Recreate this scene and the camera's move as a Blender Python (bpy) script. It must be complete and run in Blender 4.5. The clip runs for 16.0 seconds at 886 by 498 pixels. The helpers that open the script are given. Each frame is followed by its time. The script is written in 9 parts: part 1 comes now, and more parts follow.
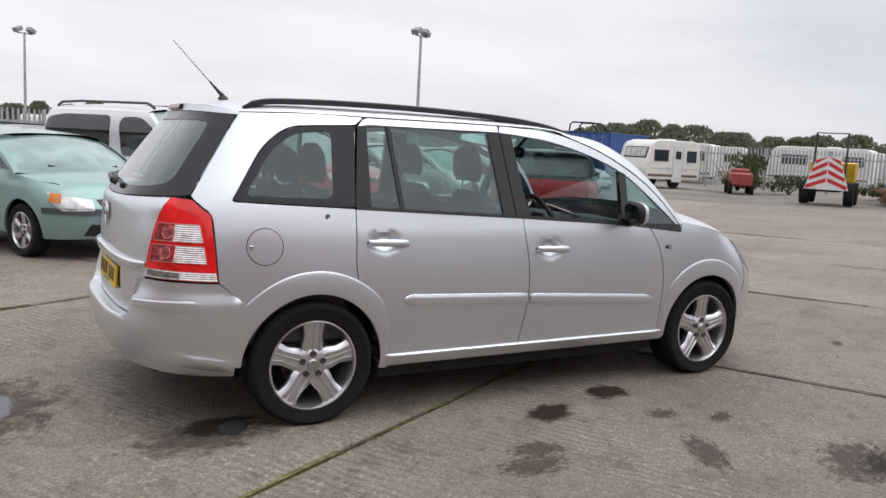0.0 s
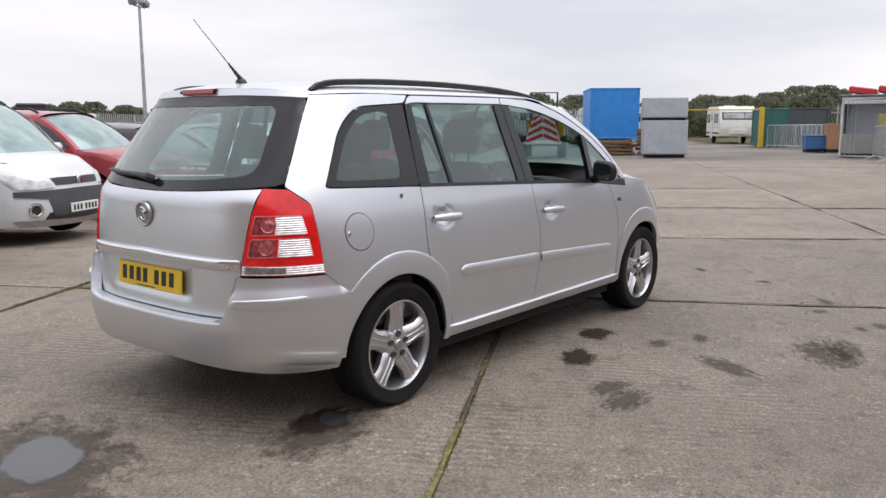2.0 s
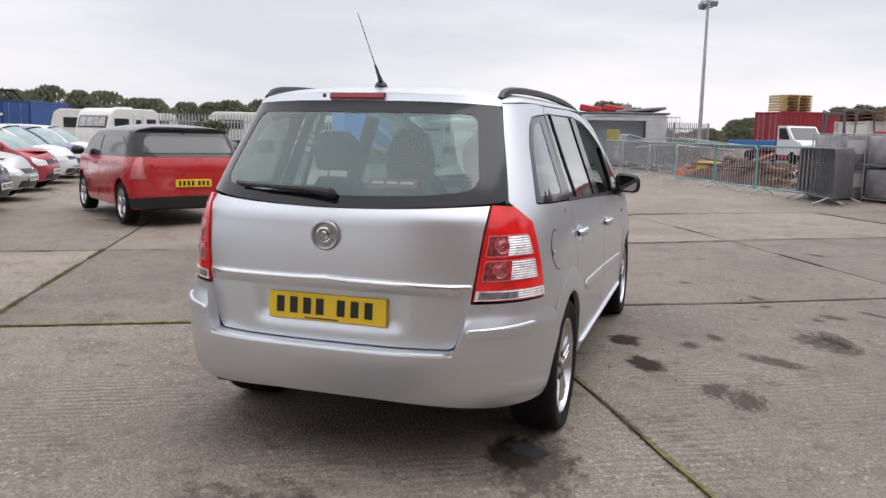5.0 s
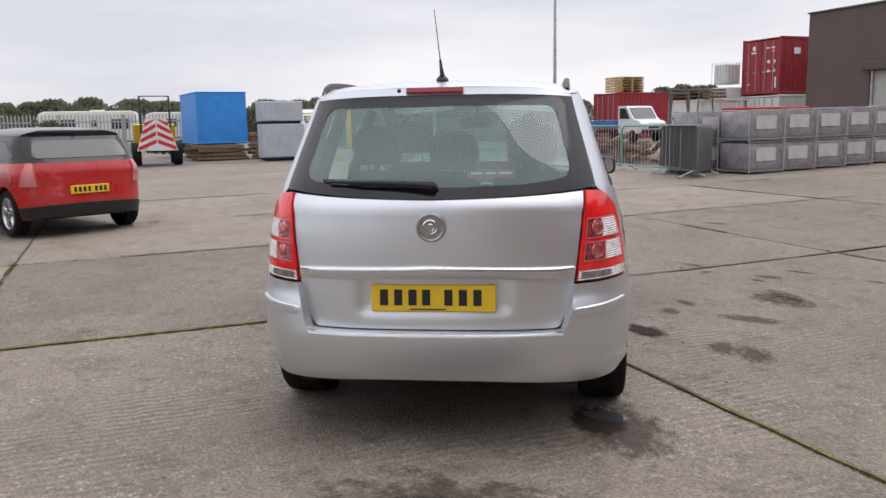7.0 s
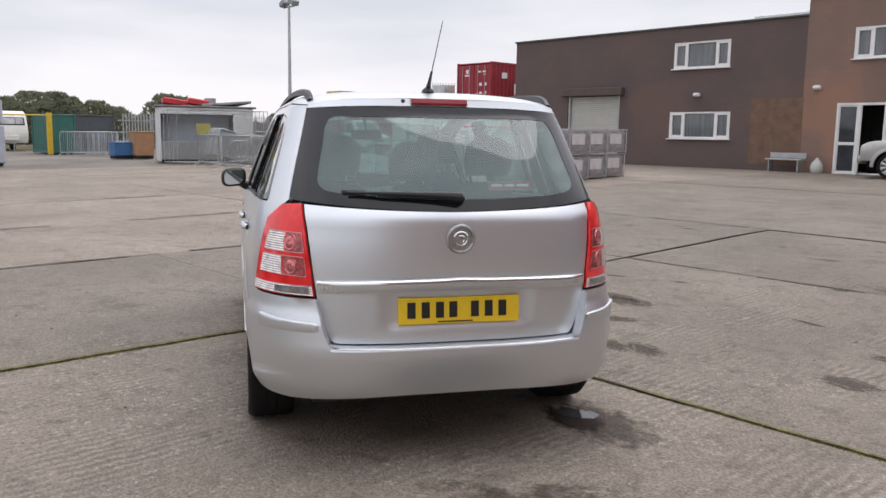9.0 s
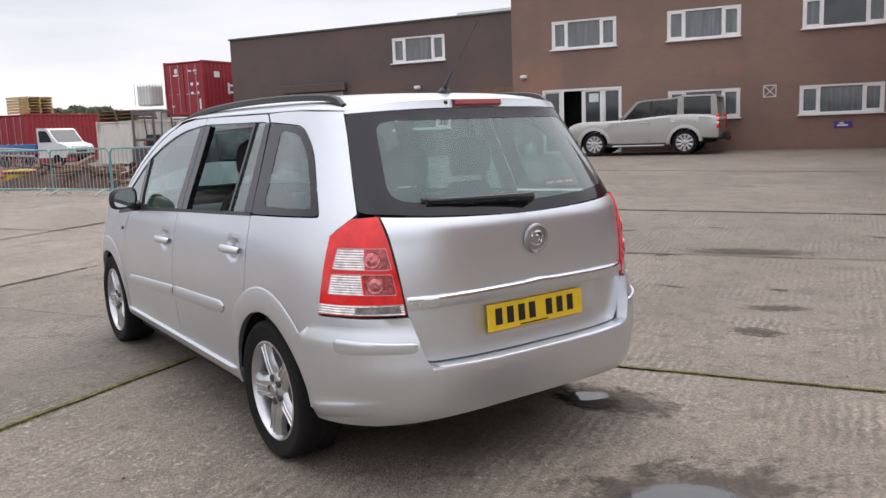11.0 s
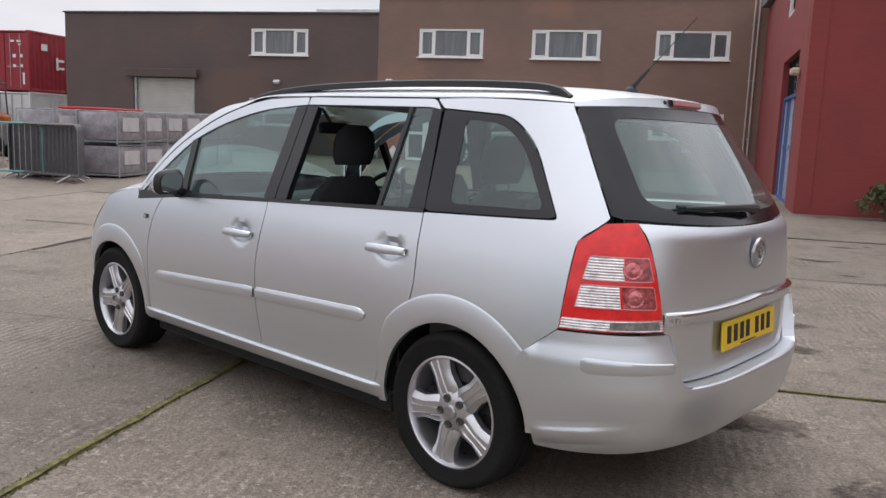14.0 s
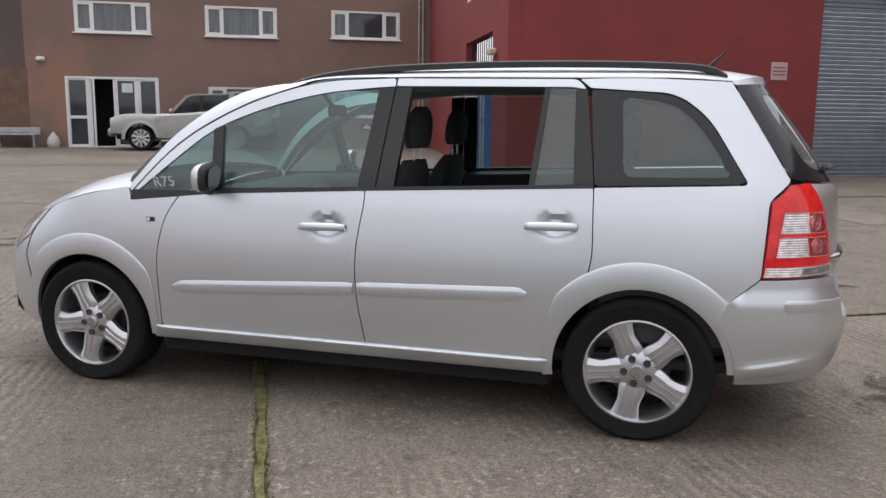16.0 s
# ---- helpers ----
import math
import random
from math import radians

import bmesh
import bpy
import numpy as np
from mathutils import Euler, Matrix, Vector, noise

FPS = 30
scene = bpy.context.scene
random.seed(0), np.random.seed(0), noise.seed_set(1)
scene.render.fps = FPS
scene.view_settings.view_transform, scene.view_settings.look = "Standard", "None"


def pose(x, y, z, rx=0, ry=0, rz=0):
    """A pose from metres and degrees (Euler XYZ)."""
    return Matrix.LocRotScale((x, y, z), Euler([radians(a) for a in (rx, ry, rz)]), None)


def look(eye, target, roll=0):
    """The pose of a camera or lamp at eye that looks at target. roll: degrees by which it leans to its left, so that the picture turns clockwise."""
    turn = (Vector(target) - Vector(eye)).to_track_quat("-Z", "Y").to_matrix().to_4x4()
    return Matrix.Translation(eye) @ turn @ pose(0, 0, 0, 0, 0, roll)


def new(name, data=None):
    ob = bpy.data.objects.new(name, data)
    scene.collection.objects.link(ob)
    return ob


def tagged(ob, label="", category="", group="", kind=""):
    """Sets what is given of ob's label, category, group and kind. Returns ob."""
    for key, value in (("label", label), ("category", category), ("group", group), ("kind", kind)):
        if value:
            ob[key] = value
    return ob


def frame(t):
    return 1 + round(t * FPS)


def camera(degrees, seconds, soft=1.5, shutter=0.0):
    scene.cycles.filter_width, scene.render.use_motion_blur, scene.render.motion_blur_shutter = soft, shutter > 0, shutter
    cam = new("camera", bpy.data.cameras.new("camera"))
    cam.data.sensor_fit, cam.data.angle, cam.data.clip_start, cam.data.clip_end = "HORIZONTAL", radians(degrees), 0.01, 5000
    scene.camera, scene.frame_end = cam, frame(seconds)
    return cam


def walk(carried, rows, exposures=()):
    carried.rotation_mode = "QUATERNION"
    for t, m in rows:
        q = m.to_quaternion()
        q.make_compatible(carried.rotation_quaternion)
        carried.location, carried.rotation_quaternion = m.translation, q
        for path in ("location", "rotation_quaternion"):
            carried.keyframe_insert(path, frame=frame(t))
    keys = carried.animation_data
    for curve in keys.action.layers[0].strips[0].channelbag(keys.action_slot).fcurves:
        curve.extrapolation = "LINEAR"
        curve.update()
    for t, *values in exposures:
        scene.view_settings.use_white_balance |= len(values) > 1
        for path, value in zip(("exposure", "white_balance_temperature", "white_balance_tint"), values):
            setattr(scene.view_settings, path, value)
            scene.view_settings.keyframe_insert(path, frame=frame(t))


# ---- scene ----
cam = camera(57.3, 16.0)
PATH = [
    (0, (-1.44, -4.462, 1.382), (-0.433, -2.754, 1.128), 3.1),
    (0.5, (-1.894, -4.221, 1.39), (-0.723, -2.612, 1.198), 1.4),
    (1, (-2.299, -3.935, 1.365), (-0.961, -2.471, 1.105), 2.8),
    (1.5, (-2.61, -3.629, 1.376), (-1.178, -2.262, 1.089), 1.4),
    (2, (-2.889, -3.407, 1.357), (-1.342, -2.176, 1.05), -0.1),
    (2.5, (-2.902, -3.359, 1.364), (-1.336, -2.156, 1.046), -0.3),
    (3, (-2.917, -3.277, 1.35), (-1.347, -2.083, 1.017), 0.7),
    (3.5, (-3.16, -2.937, 1.308), (-1.498, -1.858, 1.029), 3.4),
    (4, (-3.371, -2.43, 1.307), (-1.652, -1.453, 1.008), 2.9),
    (4.5, (-3.528, -1.941, 1.335), (-1.756, -1.065, 1.033), 2.0),
    (5, (-3.724, -1.427, 1.355), (-1.84, -0.818, 1.073), 1.2),
    (5.2, (-3.759, -1.229, 1.32), (-1.854, -0.684, 1.046), 0.7),
    (7.3, (-4.094, -0.383, 1.368), (-2.124, -0.221, 1.063), -0.5),
    (7.5, (-4.08, -0.331, 1.361), (-2.105, -0.232, 1.063), 0.0),
    (8, (-4.154, 0.086, 1.357), (-2.178, -0.057, 1.083), 1.3),
    (8.5, (-4.11, 0.456, 1.341), (-2.154, 0.158, 1.054), 1.5),
    (9, (-3.997, 0.883, 1.366), (-2.078, 0.395, 1.087), 0.9),
    (9.2, (-3.975, 1.097, 1.351), (-2.081, 0.508, 1.093), 0.4),
    (11.3, (-3.217, 2.221, 1.408), (-1.611, 1.068, 1.106), -2.2),
    (11.5, (-3.203, 2.219, 1.403), (-1.569, 1.104, 1.107), -2.4),
    (12, (-3.177, 2.223, 1.395), (-1.535, 1.123, 1.089), -2.1),
    (12.5, (-3.115, 2.235, 1.388), (-1.487, 1.115, 1.075), -1.5),
    (13, (-2.835, 2.464, 1.34), (-1.295, 1.223, 1.041), 0.9),
    (13.5, (-2.456, 2.81, 1.368), (-1.031, 1.438, 1.075), 0.2),
    (14, (-1.983, 3.14, 1.363), (-0.668, 1.66, 1.077), 2.2),
    (14.5, (-1.54, 3.487, 1.365), (-0.392, 1.87, 1.1), 2.1),
    (15, (-1.041, 3.743, 1.347), (-0.106, 1.994, 1.089), 1.7),
    (15.5, (-0.601, 3.992, 1.334), (0.191, 2.174, 1.072), 0.7),
    (16, (-0.104, 4.213, 1.318), (0.433, 2.312, 1.003), 0.6),
]
walk(cam, [(t, look(eye, target, roll)) for t, eye, target, roll in PATH], [(0, -0.10, 6500, 15), (2.5, 0.0, 6500, 15), (5, -0.02, 6500, 15), (8, -0.08, 6500, 15), (9.5, 0.0, 6500, 15), (12.5, 0.12, 6500, 15), (13.5, 0.06, 6500, 15), (14, -0.12, 6500, 15), (16, -0.16, 6500, 15)])

# ---- world, sun and sky light: a bright overcast day ----
world = bpy.data.worlds.new("overcast_sky")
scene.world = world
world.use_nodes = True
wn, wl = world.node_tree.nodes, world.node_tree.links
wn.clear()
w_out = wn.new("ShaderNodeOutputWorld")
w_sky = wn.new("ShaderNodeTexSky")
w_sky.sky_type, w_sky.sun_disc = "NISHITA", False
w_sky.sun_elevation, w_sky.sun_rotation = radians(68), radians(138)
w_bg = wn.new("ShaderNodeBackground")
w_bg.inputs["Strength"].default_value = 0.10
wl.new(w_sky.outputs[0], w_bg.inputs["Color"])
w_tc = wn.new("ShaderNodeTexCoord")
w_map = wn.new("ShaderNodeMapping")
w_map.inputs["Scale"].default_value = (1.0, 1.0, 5.0)
w_noise = wn.new("ShaderNodeTexNoise")
w_noise.inputs["Scale"].default_value, w_noise.inputs["Detail"].default_value = 1.6, 5.0
w_noise.inputs["Roughness"].default_value = 0.52
w_ramp = wn.new("ShaderNodeValToRGB")
w_ramp.color_ramp.elements[0].position, w_ramp.color_ramp.elements[0].color = 0.36, (0.77, 0.81, 0.86, 1)
w_ramp.color_ramp.elements[1].position, w_ramp.color_ramp.elements[1].color = 0.66, (1.06, 1.06, 1.07, 1)
w_cloud = wn.new("ShaderNodeBackground")
w_cloud.inputs["Strength"].default_value = 1.0
w_mix = wn.new("ShaderNodeMixShader")
w_mix.inputs[0].default_value = 0.92
wl.new(w_tc.outputs["Generated"], w_map.inputs["Vector"])
wl.new(w_map.outputs[0], w_noise.inputs["Vector"])
wl.new(w_noise.outputs["Fac"], w_ramp.inputs[0])
# an overcast sky grows brighter towards the zenith
w_sep, w_up, w_tint = wn.new("ShaderNodeSeparateXYZ"), wn.new("ShaderNodeMapRange"), wn.new("ShaderNodeVectorMath")
w_up.inputs[1].default_value, w_up.inputs[2].default_value, w_up.inputs[3].default_value, w_up.inputs[4].default_value = 0.15, 0.95, 0.98, 1.70
w_tint.operation = "SCALE"
wl.new(w_tc.outputs["Generated"], w_sep.inputs[0])
wl.new(w_sep.outputs["Z"], w_up.inputs[0])
wl.new(w_ramp.outputs[0], w_tint.inputs[0])
wl.new(w_up.outputs[0], w_tint.inputs["Scale"])
wl.new(w_tint.outputs[0], w_cloud.inputs["Color"])
wl.new(w_bg.outputs[0], w_mix.inputs[1])
wl.new(w_cloud.outputs[0], w_mix.inputs[2])
wl.new(w_mix.outputs[0], w_out.inputs["Surface"])

sun = new("sun", bpy.data.lights.new("sun", "SUN"))
sun.data.energy, sun.data.angle, sun.data.color = 1.4, radians(60), (1.0, 0.99, 0.97)
sun.matrix_world = look((0, 0, 30), (-8, 9, 0))

# ---- materials ----
def tree(name):
    m = bpy.data.materials.new(name)
    m.use_nodes = True
    nt = m.node_tree
    return m, nt, nt.nodes["Principled BSDF"]


def tint(c, k):
    return (min(1, c[0] * k), min(1, c[1] * k), min(1, c[2] * k), 1)


def surf(name, base, rough=0.6, metal=0.0, var=0.12, scale=3.0, fine=60.0, bump=0.15, coat=0.0, dirt=None, dirt_at=0.62,
         spec=0.5, piece=0.0, stretch=(1, 1, 1)):
    """A painted, stained or weathered surface: two scales of variation, fine relief, and patches of dirt."""
    m, nt, p = tree(name)
    N, L = nt.nodes, nt.links
    tc = N.new("ShaderNodeTexCoord")
    mp = N.new("ShaderNodeMapping")
    mp.inputs["Scale"].default_value = stretch
    L.new(tc.outputs["Object"], mp.inputs["Vector"])
    n1, n2 = N.new("ShaderNodeTexNoise"), N.new("ShaderNodeTexNoise")
    n1.inputs["Scale"].default_value, n1.inputs["Detail"].default_value = scale, 5
    n2.inputs["Scale"].default_value, n2.inputs["Detail"].default_value = fine, 3
    for n in (n1, n2):
        L.new(mp.outputs[0], n.inputs["Vector"])
    r = N.new("ShaderNodeValToRGB")
    r.color_ramp.elements[0].position, r.color_ramp.elements[1].position = 0.3, 0.7
    r.color_ramp.elements[0].color, r.color_ramp.elements[1].color = tint(base, 1 - var), tint(base, 1 + var)
    L.new(n1.outputs["Fac"], r.inputs[0])
    col = r.outputs[0]
    mx = N.new("ShaderNodeMix")
    mx.data_type, mx.blend_type = "RGBA", "OVERLAY"
    mx.inputs[0].default_value = min(1, var * 2.0)
    L.new(col, mx.inputs[6])
    L.new(n2.outputs["Fac"], mx.inputs[7])
    col = mx.outputs[2]
    if dirt:
        n3 = N.new("ShaderNodeTexNoise")
        n3.inputs["Scale"].default_value, n3.inputs["Detail"].default_value = scale * 0.7, 7
        mp3 = N.new("ShaderNodeMapping")
        mp3.inputs["Location"].default_value = (7.3, 2.1, 4.7)
        L.new(mp.outputs[0], mp3.inputs["Vector"])
        L.new(mp3.outputs[0], n3.inputs["Vector"])
        r3 = N.new("ShaderNodeValToRGB")
        r3.color_ramp.elements[0].position, r3.color_ramp.elements[1].position = dirt_at, dirt_at + 0.14
        L.new(n3.outputs["Fac"], r3.inputs[0])
        md = N.new("ShaderNodeMix")
        md.data_type = "RGBA"
        L.new(r3.outputs[0], md.inputs[0])
        L.new(col, md.inputs[6])
        md.inputs[7].default_value = (*dirt, 1)
        col = md.outputs[2]
    if piece:
        oi = N.new("ShaderNodeObjectInfo")
        hs = N.new("ShaderNodeHueSaturation")
        mr = N.new("ShaderNodeMapRange")
        mr.inputs[3].default_value, mr.inputs[4].default_value = 1 - piece, 1 + piece
        L.new(oi.outputs["Random"], mr.inputs[0])
        L.new(mr.outputs[0], hs.inputs["Value"])
        L.new(col, hs.inputs["Color"])
        col = hs.outputs[0]
    L.new(col, p.inputs["Base Color"])
    p.inputs["Metallic"].default_value = metal
    p.inputs["Coat Weight"].default_value, p.inputs["Coat Roughness"].default_value = coat, 0.04
    p.inputs["Specular IOR Level"].default_value = spec
    mr2 = N.new("ShaderNodeMapRange")
    mr2.inputs[3].default_value, mr2.inputs[4].default_value = max(0.02, rough - 0.12 * rough), min(1, rough + 0.2 * rough)
    L.new(n1.outputs["Fac"], mr2.inputs[0])
    L.new(mr2.outputs[0], p.inputs["Roughness"])
    if bump:
        b = N.new("ShaderNodeBump")
        b.inputs["Strength"].default_value, b.inputs["Distance"].default_value = bump, 0.01
        L.new(n2.outputs["Fac"], b.inputs["Height"])
        L.new(b.outputs[0], p.inputs["Normal"])
    return m


def carpaint(name, base, metal=0.0, rough=0.32, coat=0.7, dust=0.12):
    """Car paint under clear lacquer with a thin film of road dust."""
    m, nt, p = tree(name)
    N, L = nt.nodes, nt.links
    tc = N.new("ShaderNodeTexCoord")
    n1, n2 = N.new("ShaderNodeTexNoise"), N.new("ShaderNodeTexNoise")
    n1.inputs["Scale"].default_value, n1.inputs["Detail"].default_value = 2.2, 6
    n2.inputs["Scale"].default_value, n2.inputs["Detail"].default_value = 900, 1
    L.new(tc.outputs["Object"], n1.inputs["Vector"])
    L.new(tc.outputs["Object"], n2.inputs["Vector"])
    mx = N.new("ShaderNodeMix")
    mx.data_type = "RGBA"
    mx.inputs[6].default_value, mx.inputs[7].default_value = (*base, 1), tint(base, 0.88)
    L.new(n2.outputs["Fac"], mx.inputs[0])
    md = N.new("ShaderNodeMix")
    md.data_type = "RGBA"
    mr = N.new("ShaderNodeMapRange")
    mr.inputs[1].default_value, mr.inputs[2].default_value, mr.inputs[3].default_value, mr.inputs[4].default_value = 0.4, 0.8, 0, dust
    L.new(n1.outputs["Fac"], mr.inputs[0])
    L.new(mr.outputs[0], md.inputs[0])
    L.new(mx.outputs[2], md.inputs[6])
    md.inputs[7].default_value = (0.33, 0.30, 0.26, 1)
    L.new(md.outputs[2], p.inputs["Base Color"])
    mr2 = N.new("ShaderNodeMapRange")
    mr2.inputs[3].default_value, mr2.inputs[4].default_value = rough * 0.9, rough * 1.25
    L.new(n1.outputs["Fac"], mr2.inputs[0])
    L.new(mr2.outputs[0], p.inputs["Roughness"])
    p.inputs["Metallic"].default_value = metal
    p.inputs["Coat Weight"].default_value, p.inputs["Coat Roughness"].default_value = coat, 0.06
    return m


def glass(name, colour, gloss=1.0, haze=0.0, dim=1.0):
    """Thin window glass: tinted see-through with a Fresnel gloss."""
    m, nt, p = tree(name)
    N, L = nt.nodes, nt.links
    N.remove(p)
    tr, gl, fr, mx = N.new("ShaderNodeBsdfTransparent"), N.new("ShaderNodeBsdfGlossy"), N.new("ShaderNodeLayerWeight"), N.new("ShaderNodeMixShader")
    pw, ma = N.new("ShaderNodeMath"), N.new("ShaderNodeMath")
    pw.operation, ma.operation = "POWER", "MULTIPLY_ADD"
    pw.inputs[1].default_value, ma.inputs[1].default_value, ma.inputs[2].default_value = 3.3, 0.85, 0.07
    fr.inputs["Blend"].default_value = 0.5
    L.new(fr.outputs["Facing"], pw.inputs[0])
    L.new(pw.outputs[0], ma.inputs[0])
    tr.inputs["Color"].default_value = (*colour, 1)
    gl.inputs["Roughness"].default_value, gl.inputs["Color"].default_value = 0.02, (gloss, gloss, gloss, 1)
    L.new(ma.outputs[0], mx.inputs[0])
    body = tr.outputs[0]
    if haze:
        # teal film: dust, with the glass's sky reflection put into its colour
        df, mh, n = N.new("ShaderNodeBsdfDiffuse"), N.new("ShaderNodeMixShader"), N.new("ShaderNodeTexNoise")
        df.inputs["Color"].default_value = (0.21 * dim, 0.335 * dim, 0.32 * dim, 1)
        n.inputs["Scale"].default_value = 2.0
        mr = N.new("ShaderNodeMapRange")
        mr.inputs[3].default_value, mr.inputs[4].default_value = haze * 0.6, haze * 1.4
        L.new(n.outputs["Fac"], mr.inputs[0])
        L.new(mr.outputs[0], mh.inputs[0])
        L.new(tr.outputs[0], mh.inputs[1])
        L.new(df.outputs[0], mh.inputs[2])
        body = mh.outputs[0]
    L.new(body, mx.inputs[1])
    L.new(gl.outputs[0], mx.inputs[2])
    L.new(mx.outputs[0], N["Material Output"].inputs["Surface"])
    return m


SILVER = carpaint("silver_paint", (0.745, 0.78, 0.82), metal=0.93, rough=0.36, coat=0.45, dust=0.07)
BLACK_TRIM = surf("black_plastic", (0.018, 0.018, 0.02), 0.42, var=0.2, bump=0.1, fine=300)
GLOSS_BLACK = surf("black_gloss_trim", (0.012, 0.013, 0.014), 0.10, var=0.1, bump=0.0)
FRIT = surf("black_glass_border", (0.012, 0.012, 0.015), 0.10, var=0.03, scale=3, bump=0.0)
DARK = surf("dark_underbody", (0.012, 0.012, 0.012), 0.9, var=0.3)
RUBBER = surf("tyre_rubber", (0.012, 0.0115, 0.0115), 0.85, var=0.25, scale=9, fine=140, bump=0.25, spec=0.22)
ALLOY = surf("silver_alloy", (0.60, 0.60, 0.62), 0.28, metal=0.9, var=0.06, scale=12, bump=0.03, coat=0.25)
CHROME = surf("chrome", (0.75, 0.75, 0.76), 0.12, metal=1.0, var=0.05, bump=0.0)
SATIN = surf("satin_badge_metal", (0.42, 0.42, 0.43), 0.35, metal=0.9, var=0.15, scale=40, bump=0.05)
TINT = glass("car_glass", (0.52, 0.71, 0.67), haze=0.15)
QUARTER_TINT = glass("quarter_window_glass", (0.40, 0.54, 0.52), haze=0.13)
REAR_TINT = glass("rear_screen_glass", (0.70, 0.92, 0.88), haze=0.42, dim=0.62)
SCREEN_TINT = glass("windscreen_glass", (0.40, 0.55, 0.53), haze=0.08)
CLOTH = surf("charcoal_seat_cloth", (0.035, 0.036, 0.04), 0.95, var=0.3, fine=250, bump=0.3)
DASH = surf("grey_dashboard_plastic", (0.05, 0.05, 0.053), 0.6, var=0.2, fine=300, bump=0.1)
HEADLINER = surf("pale_headlining", (0.42, 0.41, 0.39), 0.95, var=0.08, fine=300)
RED_LENS = surf("red_lamp_lens", (0.80, 0.018, 0.018), 0.10, var=0.18, scale=18, bump=0.05, coat=0.4)
PINK_LENS = surf("ruby_lamp_bowl", (0.36, 0.060, 0.065), 0.16, metal=0.35, var=0.45, scale=30, bump=0.3, coat=0.8)
BOWL = surf("ruby_reflector", (0.62, 0.16, 0.17), 0.14, metal=0.6, var=0.4, scale=50, bump=0.2, coat=0.8)
LENS_EDGE = surf("pale_pink_lens_edge", (0.66, 0.26, 0.27), 0.2, var=0.1, coat=0.6)
CLEAR_LENS = surf("clear_ribbed_lens", (0.74, 0.70, 0.70), 0.20, metal=0.5, var=0.3, scale=40, bump=0.15, coat=0.8)
SMOKE_LENS = surf("grey_lamp_lens", (0.25, 0.24, 0.24), 0.15, metal=0.3, var=0.3, scale=25, coat=0.8)
PLATE_Y = surf("yellow_plate", (0.78, 0.52, 0.02), 0.4, var=0.05, bump=0.0)
PLATE_W = surf("white_plate", (0.75, 0.75, 0.73), 0.4, var=0.05, bump=0.0)
INK = surf("black_print", (0.012, 0.012, 0.012), 0.5, var=0.1, bump=0.0)
WHITE_PRINT = surf("white_print", (0.8, 0.8, 0.8), 0.5, var=0.05, bump=0.0)
STICKER = surf("red_sticker", (0.45, 0.03, 0.05), 0.4, var=0.08, bump=0.0)


